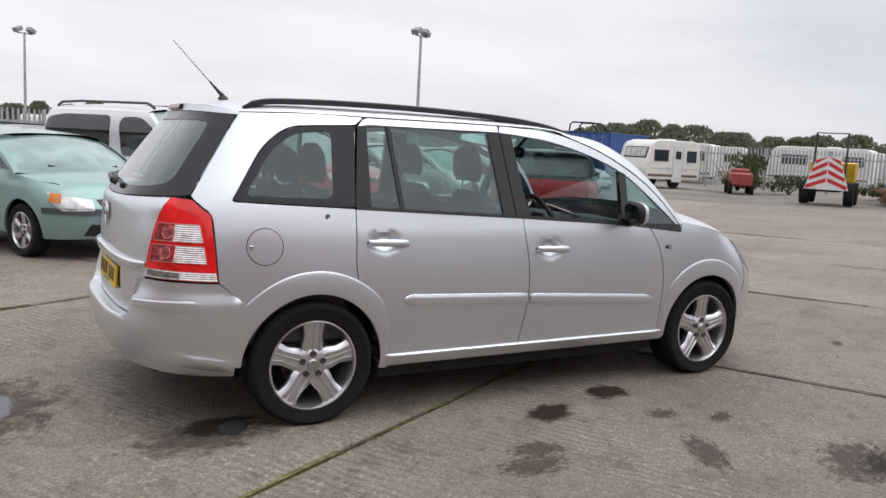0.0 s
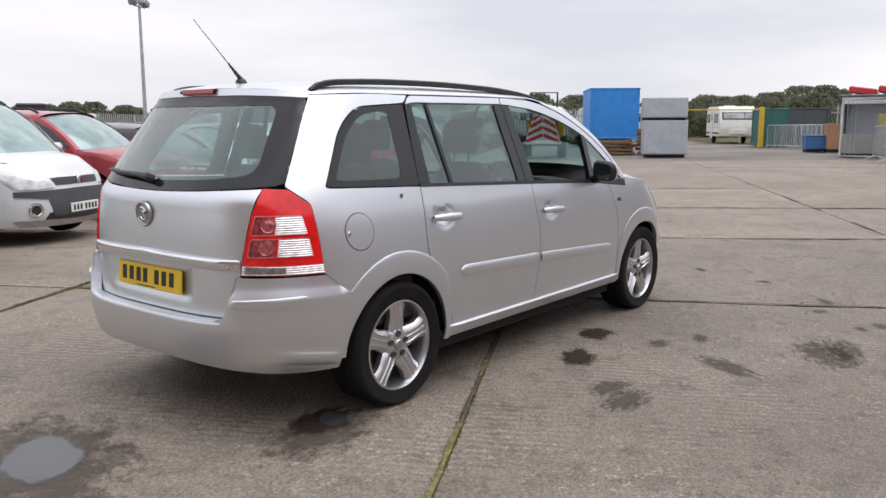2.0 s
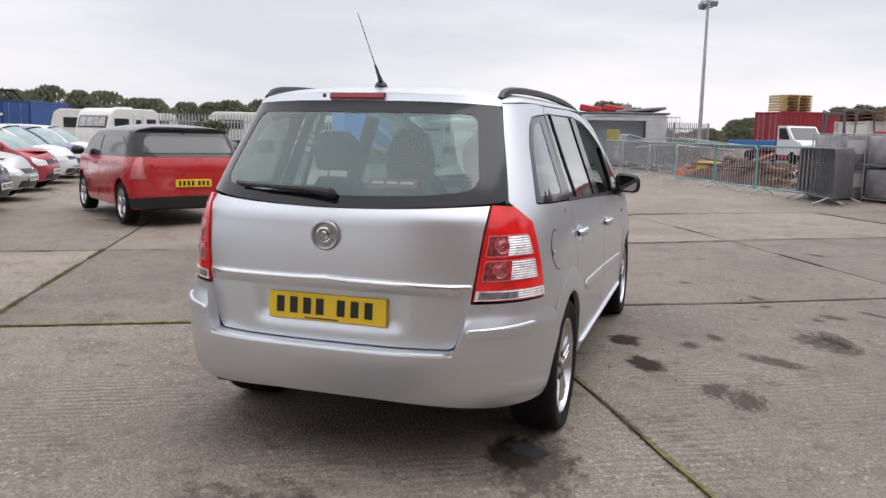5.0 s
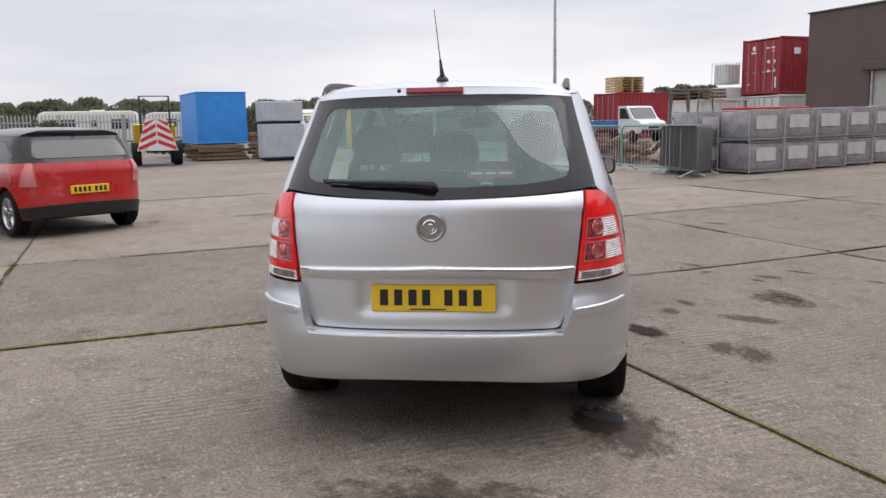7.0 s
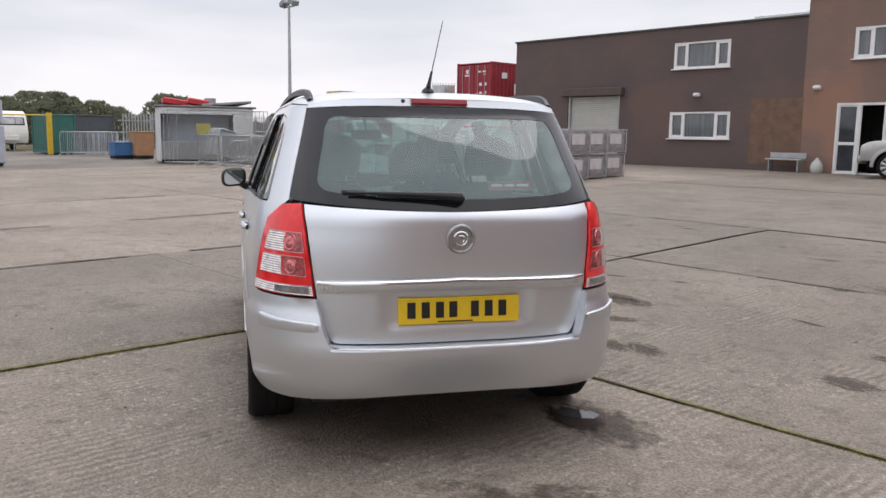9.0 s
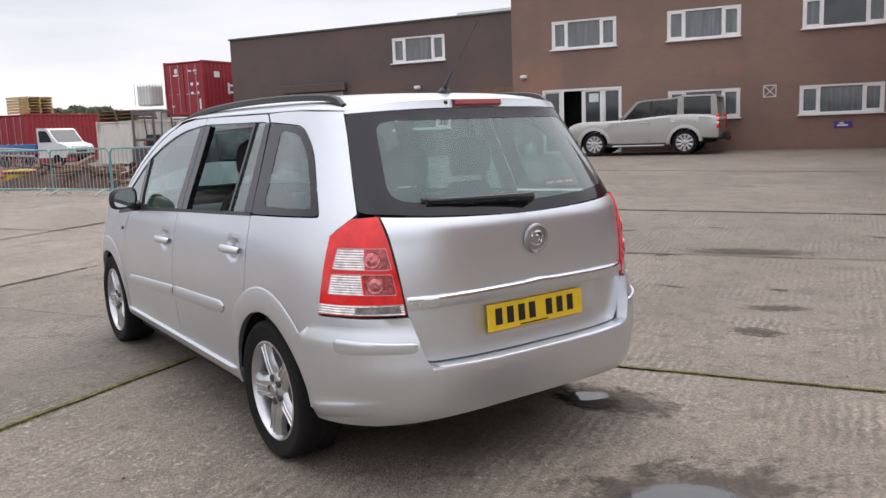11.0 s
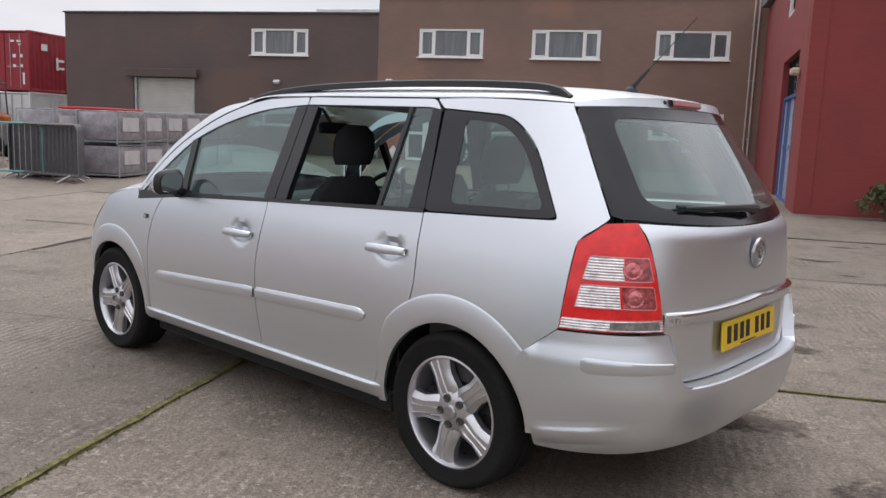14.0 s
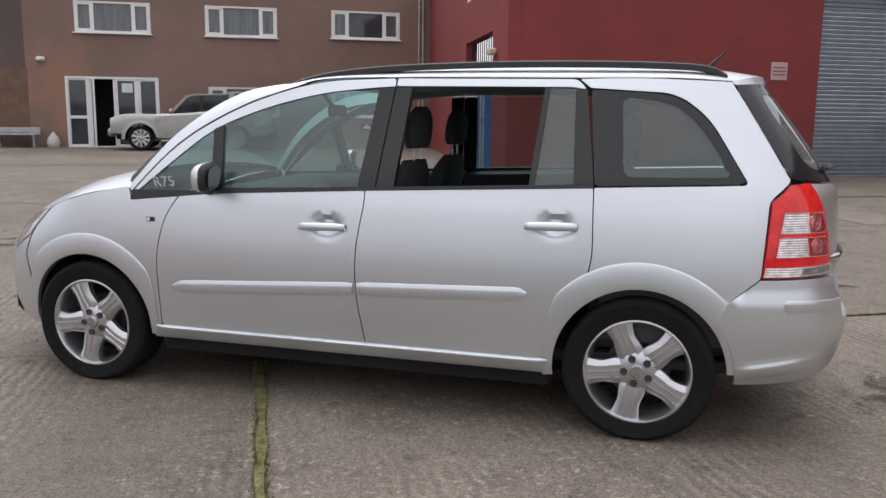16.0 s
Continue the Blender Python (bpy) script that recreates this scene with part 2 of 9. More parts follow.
# ---- mesh builder ----
class Mesh:
    """Collects vertices and faces, and links them as one mesh object."""

    def __init__(self):
        self.v, self.f = [], []

    def add(self, verts, faces, m=None):
        n = len(self.v)
        self.v += [tuple(m @ Vector(p)) for p in verts] if m is not None else [tuple(p) for p in verts]
        self.f += [tuple(i + n for i in fc) for fc in faces]
        return self

    def box(self, c, size, b=0.0, m=None):
        """A box about c, with chamfered edges when b is given."""
        hx, hy, hz = (s / 2 for s in size)
        b = min(b, hx * 0.9, hy * 0.9, hz * 0.9)
        if b <= 0:
            vs = [(c[0] + sx * hx, c[1] + sy * hy, c[2] + sz * hz) for sx in (-1, 1) for sy in (-1, 1) for sz in (-1, 1)]
            return self.add(vs, [(0, 1, 3, 2), (4, 6, 7, 5), (0, 4, 5, 1), (2, 3, 7, 6), (0, 2, 6, 4), (1, 5, 7, 3)], m)
        vs, idx = [], {}
        for sx in (-1, 1):
            for sy in (-1, 1):
                for sz in (-1, 1):
                    for a in range(3):
                        k = [hx - b, hy - b, hz - b]
                        k[a] += b
                        idx[(sx, sy, sz, a)] = len(vs)
                        vs.append((c[0] + sx * k[0], c[1] + sy * k[1], c[2] + sz * k[2]))
        fs = []
        for a in range(3):
            for s in (-1, 1):
                q = []
                for u, w in ((-1, -1), (1, -1), (1, 1), (-1, 1)):
                    sg = [0, 0, 0]
                    sg[a], sg[(a + 1) % 3], sg[(a + 2) % 3] = s, u, w
                    q.append(idx[(*sg, a)])
                fs.append(tuple(q if s > 0 else q[::-1]))
        for a in range(3):
            b1, b2 = (a + 1) % 3, (a + 2) % 3
            for s1 in (-1, 1):
                for s2 in (-1, 1):
                    q = []
                    for e, ax in ((-1, b1), (1, b1), (1, b2), (-1, b2)):
                        sg = [0, 0, 0]
                        sg[a], sg[b1], sg[b2] = e, s1, s2
                        q.append(idx[(*sg, ax)])
                    fs.append(tuple(q if s1 * s2 < 0 else q[::-1]))
        for sx in (-1, 1):
            for sy in (-1, 1):
                for sz in (-1, 1):
                    q = [idx[(sx, sy, sz, a)] for a in range(3)]
                    fs.append(tuple(q if sx * sy * sz > 0 else q[::-1]))
        return self.add(vs, fs, m)

    def tube(self, path, r, n=8, cap=True, m=None):
        """A round bar along a path; r is one radius or one for each point."""
        path = [Vector(p) for p in path]
        rr = r if isinstance(r, (list, tuple)) else [r] * len(path)
        vs, fs = [], []
        ref = Vector((0, 0, 1))
        for i, p in enumerate(path):
            d = (path[min(i + 1, len(path) - 1)] - path[max(i - 1, 0)]).normalized()
            if abs(d.dot(ref)) > 0.95:
                ref = Vector((1, 0, 0)) if abs(d.x) < 0.9 else Vector((0, 1, 0))
            a = d.cross(ref).normalized()
            b = d.cross(a).normalized()
            vs += [p + rr[i] * (math.cos(t) * a + math.sin(t) * b) for t in (2 * math.pi * k / n for k in range(n))]
        for i in range(len(path) - 1):
            for k in range(n):
                k2 = (k + 1) % n
                fs.append((i * n + k, i * n + k2, (i + 1) * n + k2, (i + 1) * n + k))
        if cap:
            fs += [tuple(range(n))[::-1], tuple((len(path) - 1) * n + k for k in range(n))]
        return self.add(vs, fs, m)

    def lathe(self, prof, n=32, m=None):
        """Profile of (radius, height) turned round the y axis; height runs along y."""
        vs, fs = [], []
        for r, h in prof:
            vs += [(r * math.cos(2 * math.pi * k / n), h, r * math.sin(2 * math.pi * k / n)) for k in range(n)]
        for i in range(len(prof) - 1):
            for k in range(n):
                k2 = (k + 1) % n
                fs.append((i * n + k, i * n + k2, (i + 1) * n + k2, (i + 1) * n + k))
        return self.add(vs, fs, m)

    def grid(self, rows, m=None, flip=False, loop=False):
        """A sheet through rows of points."""
        w = len(rows[0])
        vs = [p for r in rows for p in r]
        fs = []
        for i in range(len(rows) - 1):
            for k in range(w if loop else w - 1):
                k2 = (k + 1) % w
                q = (i * w + k, i * w + k2, (i + 1) * w + k2, (i + 1) * w + k)
                fs.append(q[::-1] if flip else q)
        return self.add(vs, fs, m)

    def prism(self, outline, y0, y1, m=None):
        """An outline in x and z, pulled along y."""
        n = len(outline)
        vs = [(x, y0, z) for x, z in outline] + [(x, y1, z) for x, z in outline]
        fs = [tuple(range(n)), tuple(range(2 * n - 1, n - 1, -1))]
        fs += [(i, i + n, (i + 1) % n + n, (i + 1) % n) for i in range(n)]
        return self.add(vs, fs, m)

    def data(self, name, material, smooth=False, angle=None, weld=False, turn=True):
        me = bpy.data.meshes.new(name)
        me.from_pydata(self.v, [], self.f)
        me.validate()
        bm = bmesh.new()
        bm.from_mesh(me)
        if weld:
            bmesh.ops.remove_doubles(bm, verts=bm.verts, dist=1e-4)
        if turn:
            bmesh.ops.recalc_face_normals(bm, faces=bm.faces)
        bm.to_mesh(me)
        bm.free()
        me.materials.append(material)
        if smooth:
            me.shade_smooth()
            if angle:
                me.set_sharp_from_angle(angle=radians(angle))
        return me

    def obj(self, name, material, parent=None, label="", smooth=False, angle=35, weld=False, turn=True):
        ob = new(name, self.data(name, material, smooth, angle, weld, turn))
        if parent is not None:
            ob.parent = parent
        if label:
            ob["label"] = label
        return ob


def thing(name, label, category, group="", kind="", m=None):
    """An empty at a thing's base that parents its parts."""
    ob = tagged(new(name), label, category, group, kind)
    ob.empty_display_size = 0.1
    if m is not None:
        ob.matrix_basis = m
    return ob


def lerp_table(tab, x):
    """Smooth interpolation in a table of (x, value)."""
    if x <= tab[0][0]:
        return tab[0][1]
    for i in range(len(tab) - 1):
        x0, v0 = tab[i]
        x1, v1 = tab[i + 1]
        if x <= x1:
            t = (x - x0) / (x1 - x0)
            s = (v1 - v0) / (x1 - x0)
            sl = s if i == 0 else 0.5 * (s + (v0 - tab[i - 1][1]) / (x0 - tab[i - 1][0]))
            sr = s if i == len(tab) - 2 else 0.5 * (s + (tab[i + 2][1] - v1) / (tab[i + 2][0] - x1))
            h = x1 - x0
            return v0 * (1 + 2 * t) * (1 - t) ** 2 + v1 * t * t * (3 - 2 * t) + h * sl * t * (1 - t) ** 2 - h * sr * t * t * (1 - t)
    return tab[-1][1]


def rounded(pts, r=0.03, n=5):
    """Rounds the corners of a closed outline. A point may carry its own radius as a third number."""
    out, k = [], len(pts)
    for i, p in enumerate(pts):
        rad = p[2] if len(p) > 2 else r
        a, b, c = Vector(pts[i - 1][:2]), Vector(p[:2]), Vector(pts[(i + 1) % k][:2])
        d1, d2 = (a - b), (c - b)
        cut = min(rad, d1.length * 0.45, d2.length * 0.45)
        if cut < 1e-4:
            out.append(tuple(b))
            continue
        s, e = b + d1.normalized() * cut, b + d2.normalized() * cut
        for j in range(n + 1):
            t = j / n
            q = s * (1 - t) ** 2 + b * 2 * t * (1 - t) + e * t * t
            out.append((q.x, q.y))
    return out


def dense(pts, step=0.05):
    out = []
    for i, p in enumerate(pts):
        q = pts[(i + 1) % len(pts)]
        n = max(1, int(math.hypot(q[0] - p[0], q[1] - p[1]) / step))
        out += [(p[0] + (q[0] - p[0]) * k / n, p[1] + (q[1] - p[1]) * k / n) for k in range(n)]
    return out


def inset(pts, d):
    """Moves a closed outline inwards by d."""
    area = sum(pts[i - 1][0] * p[1] - p[0] * pts[i - 1][1] for i, p in enumerate(pts))
    sg = 1 if area > 0 else -1
    out, k = [], len(pts)
    for i, p in enumerate(pts):
        a, b = pts[i - 1], pts[(i + 1) % k]
        t = Vector((b[0] - a[0], b[1] - a[1]))
        if t.length < 1e-9:
            out.append(p)
            continue
        t.normalize()
        out.append((p[0] - sg * t.y * d, p[1] + sg * t.x * d))
    return out


def clip_half(poly, ax, lim, keep_above):
    out = []
    for i, p in enumerate(poly):
        q = poly[i - 1]
        pin = p[ax] >= lim if keep_above else p[ax] <= lim
        qin = q[ax] >= lim if keep_above else q[ax] <= lim
        if pin != qin:
            t = (lim - q[ax]) / (p[ax] - q[ax])
            x = [q[0] + (p[0] - q[0]) * t, q[1] + (p[1] - q[1]) * t]
            x[ax] = lim
            out.append(tuple(x))
        if pin:
            out.append(p)
    return out


def unspike(poly):
    """Drops points at which an outline doubles back on itself."""
    p, again = list(poly), True
    while again and len(p) > 2:
        again = False
        for i in range(len(p)):
            a, b, c = p[i - 1], p[i], p[(i + 1) % len(p)]
            ux, uy, vx, vy = b[0] - a[0], b[1] - a[1], c[0] - b[0], c[1] - b[1]
            if (abs(ux) + abs(uy) < 1e-7) or (abs(ux * vy - uy * vx) < 1e-10 and ux * vx + uy * vy < 0):
                del p[i]
                again = True
                break
    return p


def fill(outline, us, vs):
    """Cuts an outline into the cells of a grid: a list of small polygons."""
    cells = []
    u_lo, u_hi = min(p[0] for p in outline), max(p[0] for p in outline)
    for i in range(len(us) - 1):
        if us[i + 1] <= u_lo or us[i] >= u_hi:
            continue
        strip = clip_half(clip_half(outline, 0, us[i], True), 0, us[i + 1], False)
        if len(strip) < 3:
            continue
        v_lo, v_hi = min(p[1] for p in strip), max(p[1] for p in strip)
        for j in range(len(vs) - 1):
            if vs[j + 1] <= v_lo or vs[j] >= v_hi:
                continue
            c = clip_half(clip_half(strip, 1, vs[j], True), 1, vs[j + 1], False)
            c = unspike(c)
            if len(c) >= 3 and abs(sum(c[k - 1][0] * p[1] - p[0] * c[k - 1][1] for k, p in enumerate(c))) > 1e-7:
                cells.append(c)
    return cells


# ---- car bodies: a rounded-rectangle plan at each height, walked round by q (0 at the middle of the tail) ----
class Body:
    QR = QF = 1.3

    def __init__(self, wb, width, rear, front, nr=3.2, nf=2.4, zref=0.75):
        self.wb, self.width, self.rear, self.front, self.nr, self.nf = wb, width, rear, front, nr, nf
        self.zref = zref
        self.end = self.QR + wb + self.QF

    def W(self, z):
        return lerp_table(self.width, z)

    def flat(self, q, z):
        a, w = abs(q), self.W(z)
        if a < self.QR:
            t = a / self.QR * math.pi / 2
            x, y = -lerp_table(self.rear, z) * max(0, math.cos(t)) ** (2 / self.nr), w * math.sin(t) ** (2 / self.nr)
        elif a <= self.QR + self.wb:
            x, y = a - self.QR, w
        else:
            t = min(1, (a - self.QR - self.wb) / self.QF) * math.pi / 2
            x = self.wb + lerp_table(self.front, z) * math.sin(t) ** (2 / self.nf)
            y = w * max(0, math.cos(t)) ** (2 / self.nf)
        return Vector((x, math.copysign(y, q), z))

    def at(self, q, z, off=0.0):
        p = self.flat(q, z)
        if off:
            e = 2e-3
            d1 = self.flat(q + e, z) - self.flat(q - e, z)
            d2 = self.flat(q, z + 0.01) - self.flat(q, z - 0.01)
            n = d1.cross(d2)
            if n.length > 1e-12:
                p = p + n.normalized() * off * (-1 if n.dot(Vector((p.x - self.wb / 2, p.y * 3, 0))) < 0 else 1)
        return p

    def qs(self, x, z, side=1):
        """q from a place x in side view."""
        if x < 0:
            q = math.acos(min(1, -x / lerp_table(self.rear, z)) ** (self.nr / 2)) / (math.pi / 2) * self.QR
        elif x <= self.wb:
            q = self.QR + x
        else:
            q = self.QR + self.wb + math.asin(min(1, (x - self.wb) / lerp_table(self.front, z)) ** (self.nf / 2)) / (math.pi / 2) * self.QF
        return q * side

    def qr(self, y, z):
        """q from a place y in rear view."""
        return math.copysign(math.asin(min(1, abs(y) / self.W(z)) ** (self.nr / 2)) / (math.pi / 2) * self.QR, y)

    def qf(self, y, z):
        """q from a place y in front view."""
        a = math.acos(min(1, abs(y) / self.W(z)) ** (self.nf / 2)) / (math.pi / 2) * self.QF
        return math.copysign(self.QR + self.wb + a, y)

    def lines(self, step):
        z, half = self.zref, []
        y = 0.0
        while y < self.W(z) * 0.72:
            half.append(self.qr(y, z))
            y += step
        x = self.flat(half[-1], z).x + step
        while x < self.wb:
            half.append(self.qs(x, z))
            x += step
        while x < self.wb + lerp_table(self.front, z) * 0.8:
            half.append(self.qs(x, z))
            x += step
        y = self.flat(half[-1], z).y - step
        while y > 0.01:
            half.append(self.qf(y, z))
            y -= step
        half.append(self.end)
        return sorted({-round(q, 6) for q in half} | {round(q, 6) for q in half})

    def side(self, pts, side=1, step=0.05):
        """An outline in side view, as q and z."""
        return [(self.qs(x, z, side), z) for x, z in dense(pts, step)]

    def tail(self, pts, step=0.05):
        """An outline in rear view, as q and z."""
        return [(self.qr(y, z), z) for y, z in dense(pts, step)]

    def panel(self, name, outline, material, parent=None, label="", off=0.0, depth=0.02, gap=0.0025, step=0.045, relief=None, mesh=None):
        """A sheet laid on the body inside an outline of q and z, with edges turned in by depth."""
        if gap:
            outline = inset(outline, gap)
        zs = [round(0.1 + step * k, 5) for k in range(int(2.6 / step))]
        key, verts, faces, used = {}, [], [], {}
        for c in fill(outline, self.lines(step), zs):
            fc = []
            for u, v in c:
                k = (round(u, 5), round(v, 5))
                if k not in key:
                    key[k] = len(verts)
                    o = off + (relief(self.flat(u, v)) if relief else 0)
                    verts.append((u, v, o))
                if not fc or fc[-1] != key[k]:
                    fc.append(key[k])
            if len(fc) > 2 and fc[0] == fc[-1]:
                fc.pop()
            if len(set(fc)) > 2:
                if sum(c[k - 1][0] * w[1] - w[0] * c[k - 1][1] for k, w in enumerate(c)) > 0:
                    fc.reverse()
                faces.append(fc)
                for i in range(len(fc)):
                    e = (min(fc[i - 1], fc[i]), max(fc[i - 1], fc[i]))
                    used[e] = used.get(e, 0) + 1
        out = mesh or Mesh()
        out.add([self.at(*v) for v in verts], faces)
        if depth:
            for (a, b), n in used.items():
                if n == 1:
                    A, B = verts[a], verts[b]
                    out.add([self.at(*A), self.at(*B), self.at(B[0], B[1], B[2] - depth), self.at(A[0], A[1], A[2] - depth)], [(0, 1, 2, 3)])
        if mesh is not None:
            return out
        return out.obj(name, material, parent, label, smooth=True, angle=40, turn=False)


def border(bd, name, outer, inner, material, parent, off=0.0, n=96, steps=4):
    """A frame between two outlines of q and z, laid on the body."""
    def spread(pts):
        cq, cz = sum(p[0] for p in inner) / len(inner), sum(p[1] for p in inner) / len(inner)
        fine = dense(pts, 0.004)
        ang = sorted((math.atan2((p[1] - cz) * 2.0, p[0] - cq), p) for p in fine)
        out = []
        for k in range(n):
            a = -math.pi + 2 * math.pi * k / n
            out.append(min(ang, key=lambda e: abs(e[0] - a))[1])
        return out
    o, i = spread(outer), spread(inner)
    rows = []
    for k in range(steps + 1):
        u = k / steps
        rows.append([bd.at(p[0] + (r[0] - p[0]) * u, p[1] + (r[1] - p[1]) * u, off) for p, r in zip(o, i)])
    return Mesh().grid(rows, loop=True).obj(name, material, parent, smooth=True, angle=50)


def arc(cx, cz, r, a0, a1, n=24):
    return [(cx + r * math.cos(radians(a0 + (a1 - a0) * k / n)), cz + r * math.sin(radians(a0 + (a1 - a0) * k / n))) for k in range(n + 1)]


def arch_band(bd, cx, cz, r0, r1, side, material, parent, name="wheel_arch", a0=-7, a1=184, bulge=0.0058, fade=(42, 142), n=56):
    """The flared lip round a wheel opening."""
    rows = []
    for k in range(n + 1):
        a = a0 + (a1 - a0) * k / n
        t = max(0.0, (fade[0] - a) / (fade[0] - a0), (a - fade[1]) / (a1 - fade[1]))
        ro = r1 - (r1 - r0 - 0.045) * min(1, t * 1.5) ** 0.8
        b = bulge * (1 - 0.55 * min(1, t * 1.3))
        row = []
        for j, (u, h) in enumerate(((1, 0.0005), (0.97, 0.30), (0.90, 0.54), (0.75, 0.80), (0.5, 1.0), (0.25, 1.0), (0.08, 0.9), (0, 0.5), (0, -4.0))):
            r = r0 + (ro - r0) * u
            x, z = cx + r * math.cos(radians(a)), cz + r * math.sin(radians(a))
            z = max(z, 0.19)
            row.append(bd.at(bd.qs(x, z, side), z, b * h + 0.0015))
        rows.append(row)
    return Mesh().grid(rows).obj(name, material, parent, smooth=True, angle=40)


def loft(name, edge, centre, material, parent, power=3.0, root=0.55, bow=2.0, n=24, label="", end_bow=0.0):
    """A crowned sheet between an edge curve, its mirror image and a middle line; edge and centre are lists of equal length."""
    rows = []
    for i, ((ex, ey, ez), (cx, cz)) in enumerate(zip(edge, centre)):
        row = []
        bw = bow + end_bow * max(0, 1 - i / 8)
        for k in range(-n, n + 1):
            u = math.sin(k / n * math.pi / 2)
            f = max(0, 1 - abs(u) ** power) ** root
            row.append((ex + (cx - ex) * (1 - abs(u) ** bw), ey * u, ez + (cz - ez) * f))
        rows.append(row)
    return Mesh().grid(rows).obj(name, material, parent, label, smooth=True, angle=60)


def block(prof, w, edge=0.03):
    """A side outline given width, its side edges rounded over."""
    p2 = inset(prof, edge)
    m = Mesh()
    rows = [[(x, y, z) for x, z in p] for p, y in ((p2, -w), (inset(prof, edge * 0.3), -w + edge * 0.3), (prof, -w + edge), (prof, w - edge), (inset(prof, edge * 0.3), w - edge * 0.3), (p2, w))]
    m.grid(rows, loop=True)
    m.add(rows[0], [tuple(range(len(p2)))])
    m.add(rows[-1], [tuple(range(len(p2) - 1, -1, -1))])
    return m


def resample(pts, n):
    """n points spread evenly along a polyline, smoothed."""
    d = [0.0]
    for a, b in zip(pts, pts[1:]):
        d.append(d[-1] + math.dist(a, b))
    out = []
    for k in range(n):
        s = d[-1] * k / (n - 1)
        out.append(tuple(lerp_table([(d[i], p[c]) for i, p in enumerate(pts)], s) for c in range(len(pts[0]))))
    return out


def wheel(parent, where, side, r, rim_r, width, material, spokes=5, squash=0.98, style="double", phase=90):
    """Tyre, rim with spokes, hub cap, bolts and brake disc; the outer face looks along y."""
    w = thing("wheel", "", "")
    w.parent = parent
    w.matrix_basis = pose(*where, 0, 0, 0 if side > 0 else 180)
    h = width / 2
    t = Mesh().lathe([(rim_r * 0.93, -h * 0.85), (rim_r * 1.08, -h), (r * 0.94, -h * 1.02), (r * 0.99, -h * 0.86), (r, -h * 0.6), (r * 0.996, -h * 0.25), (r * 0.985, -h * 0.24),
                      (r * 0.985, -h * 0.18), (r, -h * 0.17), (r, h * 0.17), (r * 0.985, h * 0.18), (r * 0.985, h * 0.24), (r * 0.996, h * 0.25), (r, h * 0.6), (r * 0.99, h * 0.86),
                      (r * 0.94, h * 1.02), (r * 0.9, h * 1.03), (r * 0.89, h * 1.015), (rim_r * 1.08, h), (rim_r * 1.01, h * 0.92), (rim_r * 0.98, h * 0.85)], 56)
    t.v = [(x, y * (1 + 0.08 * max(0, -z / r - 0.85) / 0.15), max(z + r * (1 - squash) * max(0, (-z / r - 0.35) / 0.65) ** 1.6, -r * squash)) for x, y, z in t.v]
    t.obj("tyre", RUBBER, w, smooth=True, angle=50)
    rim = Mesh().lathe([(rim_r * 1.0, h * 0.86), (rim_r * 1.01, h * 0.93), (rim_r * 0.975, h * 0.95), (rim_r * 0.95, h * 0.86), (rim_r * 0.92, h * 0.5), (rim_r * 0.85, -h * 0.8)], 56)
    face = h * 0.86
    for s in range(spokes):
        a = 2 * math.pi * s / spokes + radians(phase)
        rows = []
        for k in range(9):
            u = k / 8
            rr = rim_r * (0.16 + 0.80 * u)
            hw = rim_r * (0.205 + 0.085 * max(0, 2 * u - 1) ** 2 + 0.05 * max(0, 1 - 3 * abs(u - 0.28)) * (u < 0.62)) if style == "double" else rim_r * (0.185 + 0.09 * (2 * u - 1) ** 2 * (1 if u > 0.5 else 0.4) + 0.05 * u) * 0.62
            y = face - 0.010 * (1 - u) - 0.012 * (2 * u - 1) ** 2 * (0.3 if u > 0.5 else 1)
            g = 0.005 if style == "double" else 0.003
            row = []
            for c, dz in ((-1, -0.045), (-1, -0.016), (-0.80, -0.006), (-0.52, 0), (-0.46, -g), (-0.12, -g), (-0.06, 0), (0.06, 0), (0.12, -g), (0.46, -g), (0.52, 0), (0.80, -0.006), (1, -0.016), (1, -0.045)):
                row.append((rr * math.cos(a) - c * hw * math.sin(a), y + dz, rr * math.sin(a) + c * hw * math.cos(a)))
            rows.append(row)
        rim.grid(rows)
    rim.lathe([(0.0001, face - 0.005), (rim_r * 0.16, face - 0.007), (rim_r * 0.34, face - 0.016), (rim_r * 0.40, face - 0.026), (rim_r * 0.42, face - 0.06)], 32)
    rim_ob = rim.obj("rim", material, w, smooth=True, angle=28)
    Mesh().lathe([(0.0001, face + 0.006), (rim_r * 0.11, face + 0.005), (rim_r * 0.135, face - 0.001), (rim_r * 0.14, face - 0.01)], 24).obj("hub_cap", SATIN, w, smooth=True)
    for s in range(5):
        a = 2 * math.pi * (s + (0 if style == "double" else 0.5)) / 5 + radians(phase)
        Mesh().lathe([(0.0001, face - 0.006), (0.010, face - 0.006), (0.0125, face - 0.003), (0.016, face - 0.003), (0.017, face - 0.02)], 12,
                     Matrix.Translation((rim_r * 0.245 * math.cos(a), 0, rim_r * 0.245 * math.sin(a)))).obj("wheel_bolt", surf_once("dull_bolt_steel", (0.10, 0.10, 0.10), 0.4, 0.7), w)
    Mesh().lathe([(0.0001, 0.0), (rim_r * 0.6, 0.0), (rim_r * 0.62, -0.02)], 32).obj("brake_disc", surf_once("brake_steel", (0.10, 0.09, 0.085), 0.5, 0.7), w)
    Mesh().lathe([(0.0001, -h * 0.75), (rim_r * 0.95, -h * 0.75)], 32).obj("wheel_back", DARK, w)
    return w


_once = {}


def surf_once(name, base, rough, metal=0.0, **more):
    if name not in _once:
        _once[name] = surf(name, base, rough, metal, **more)
    return _once[name]


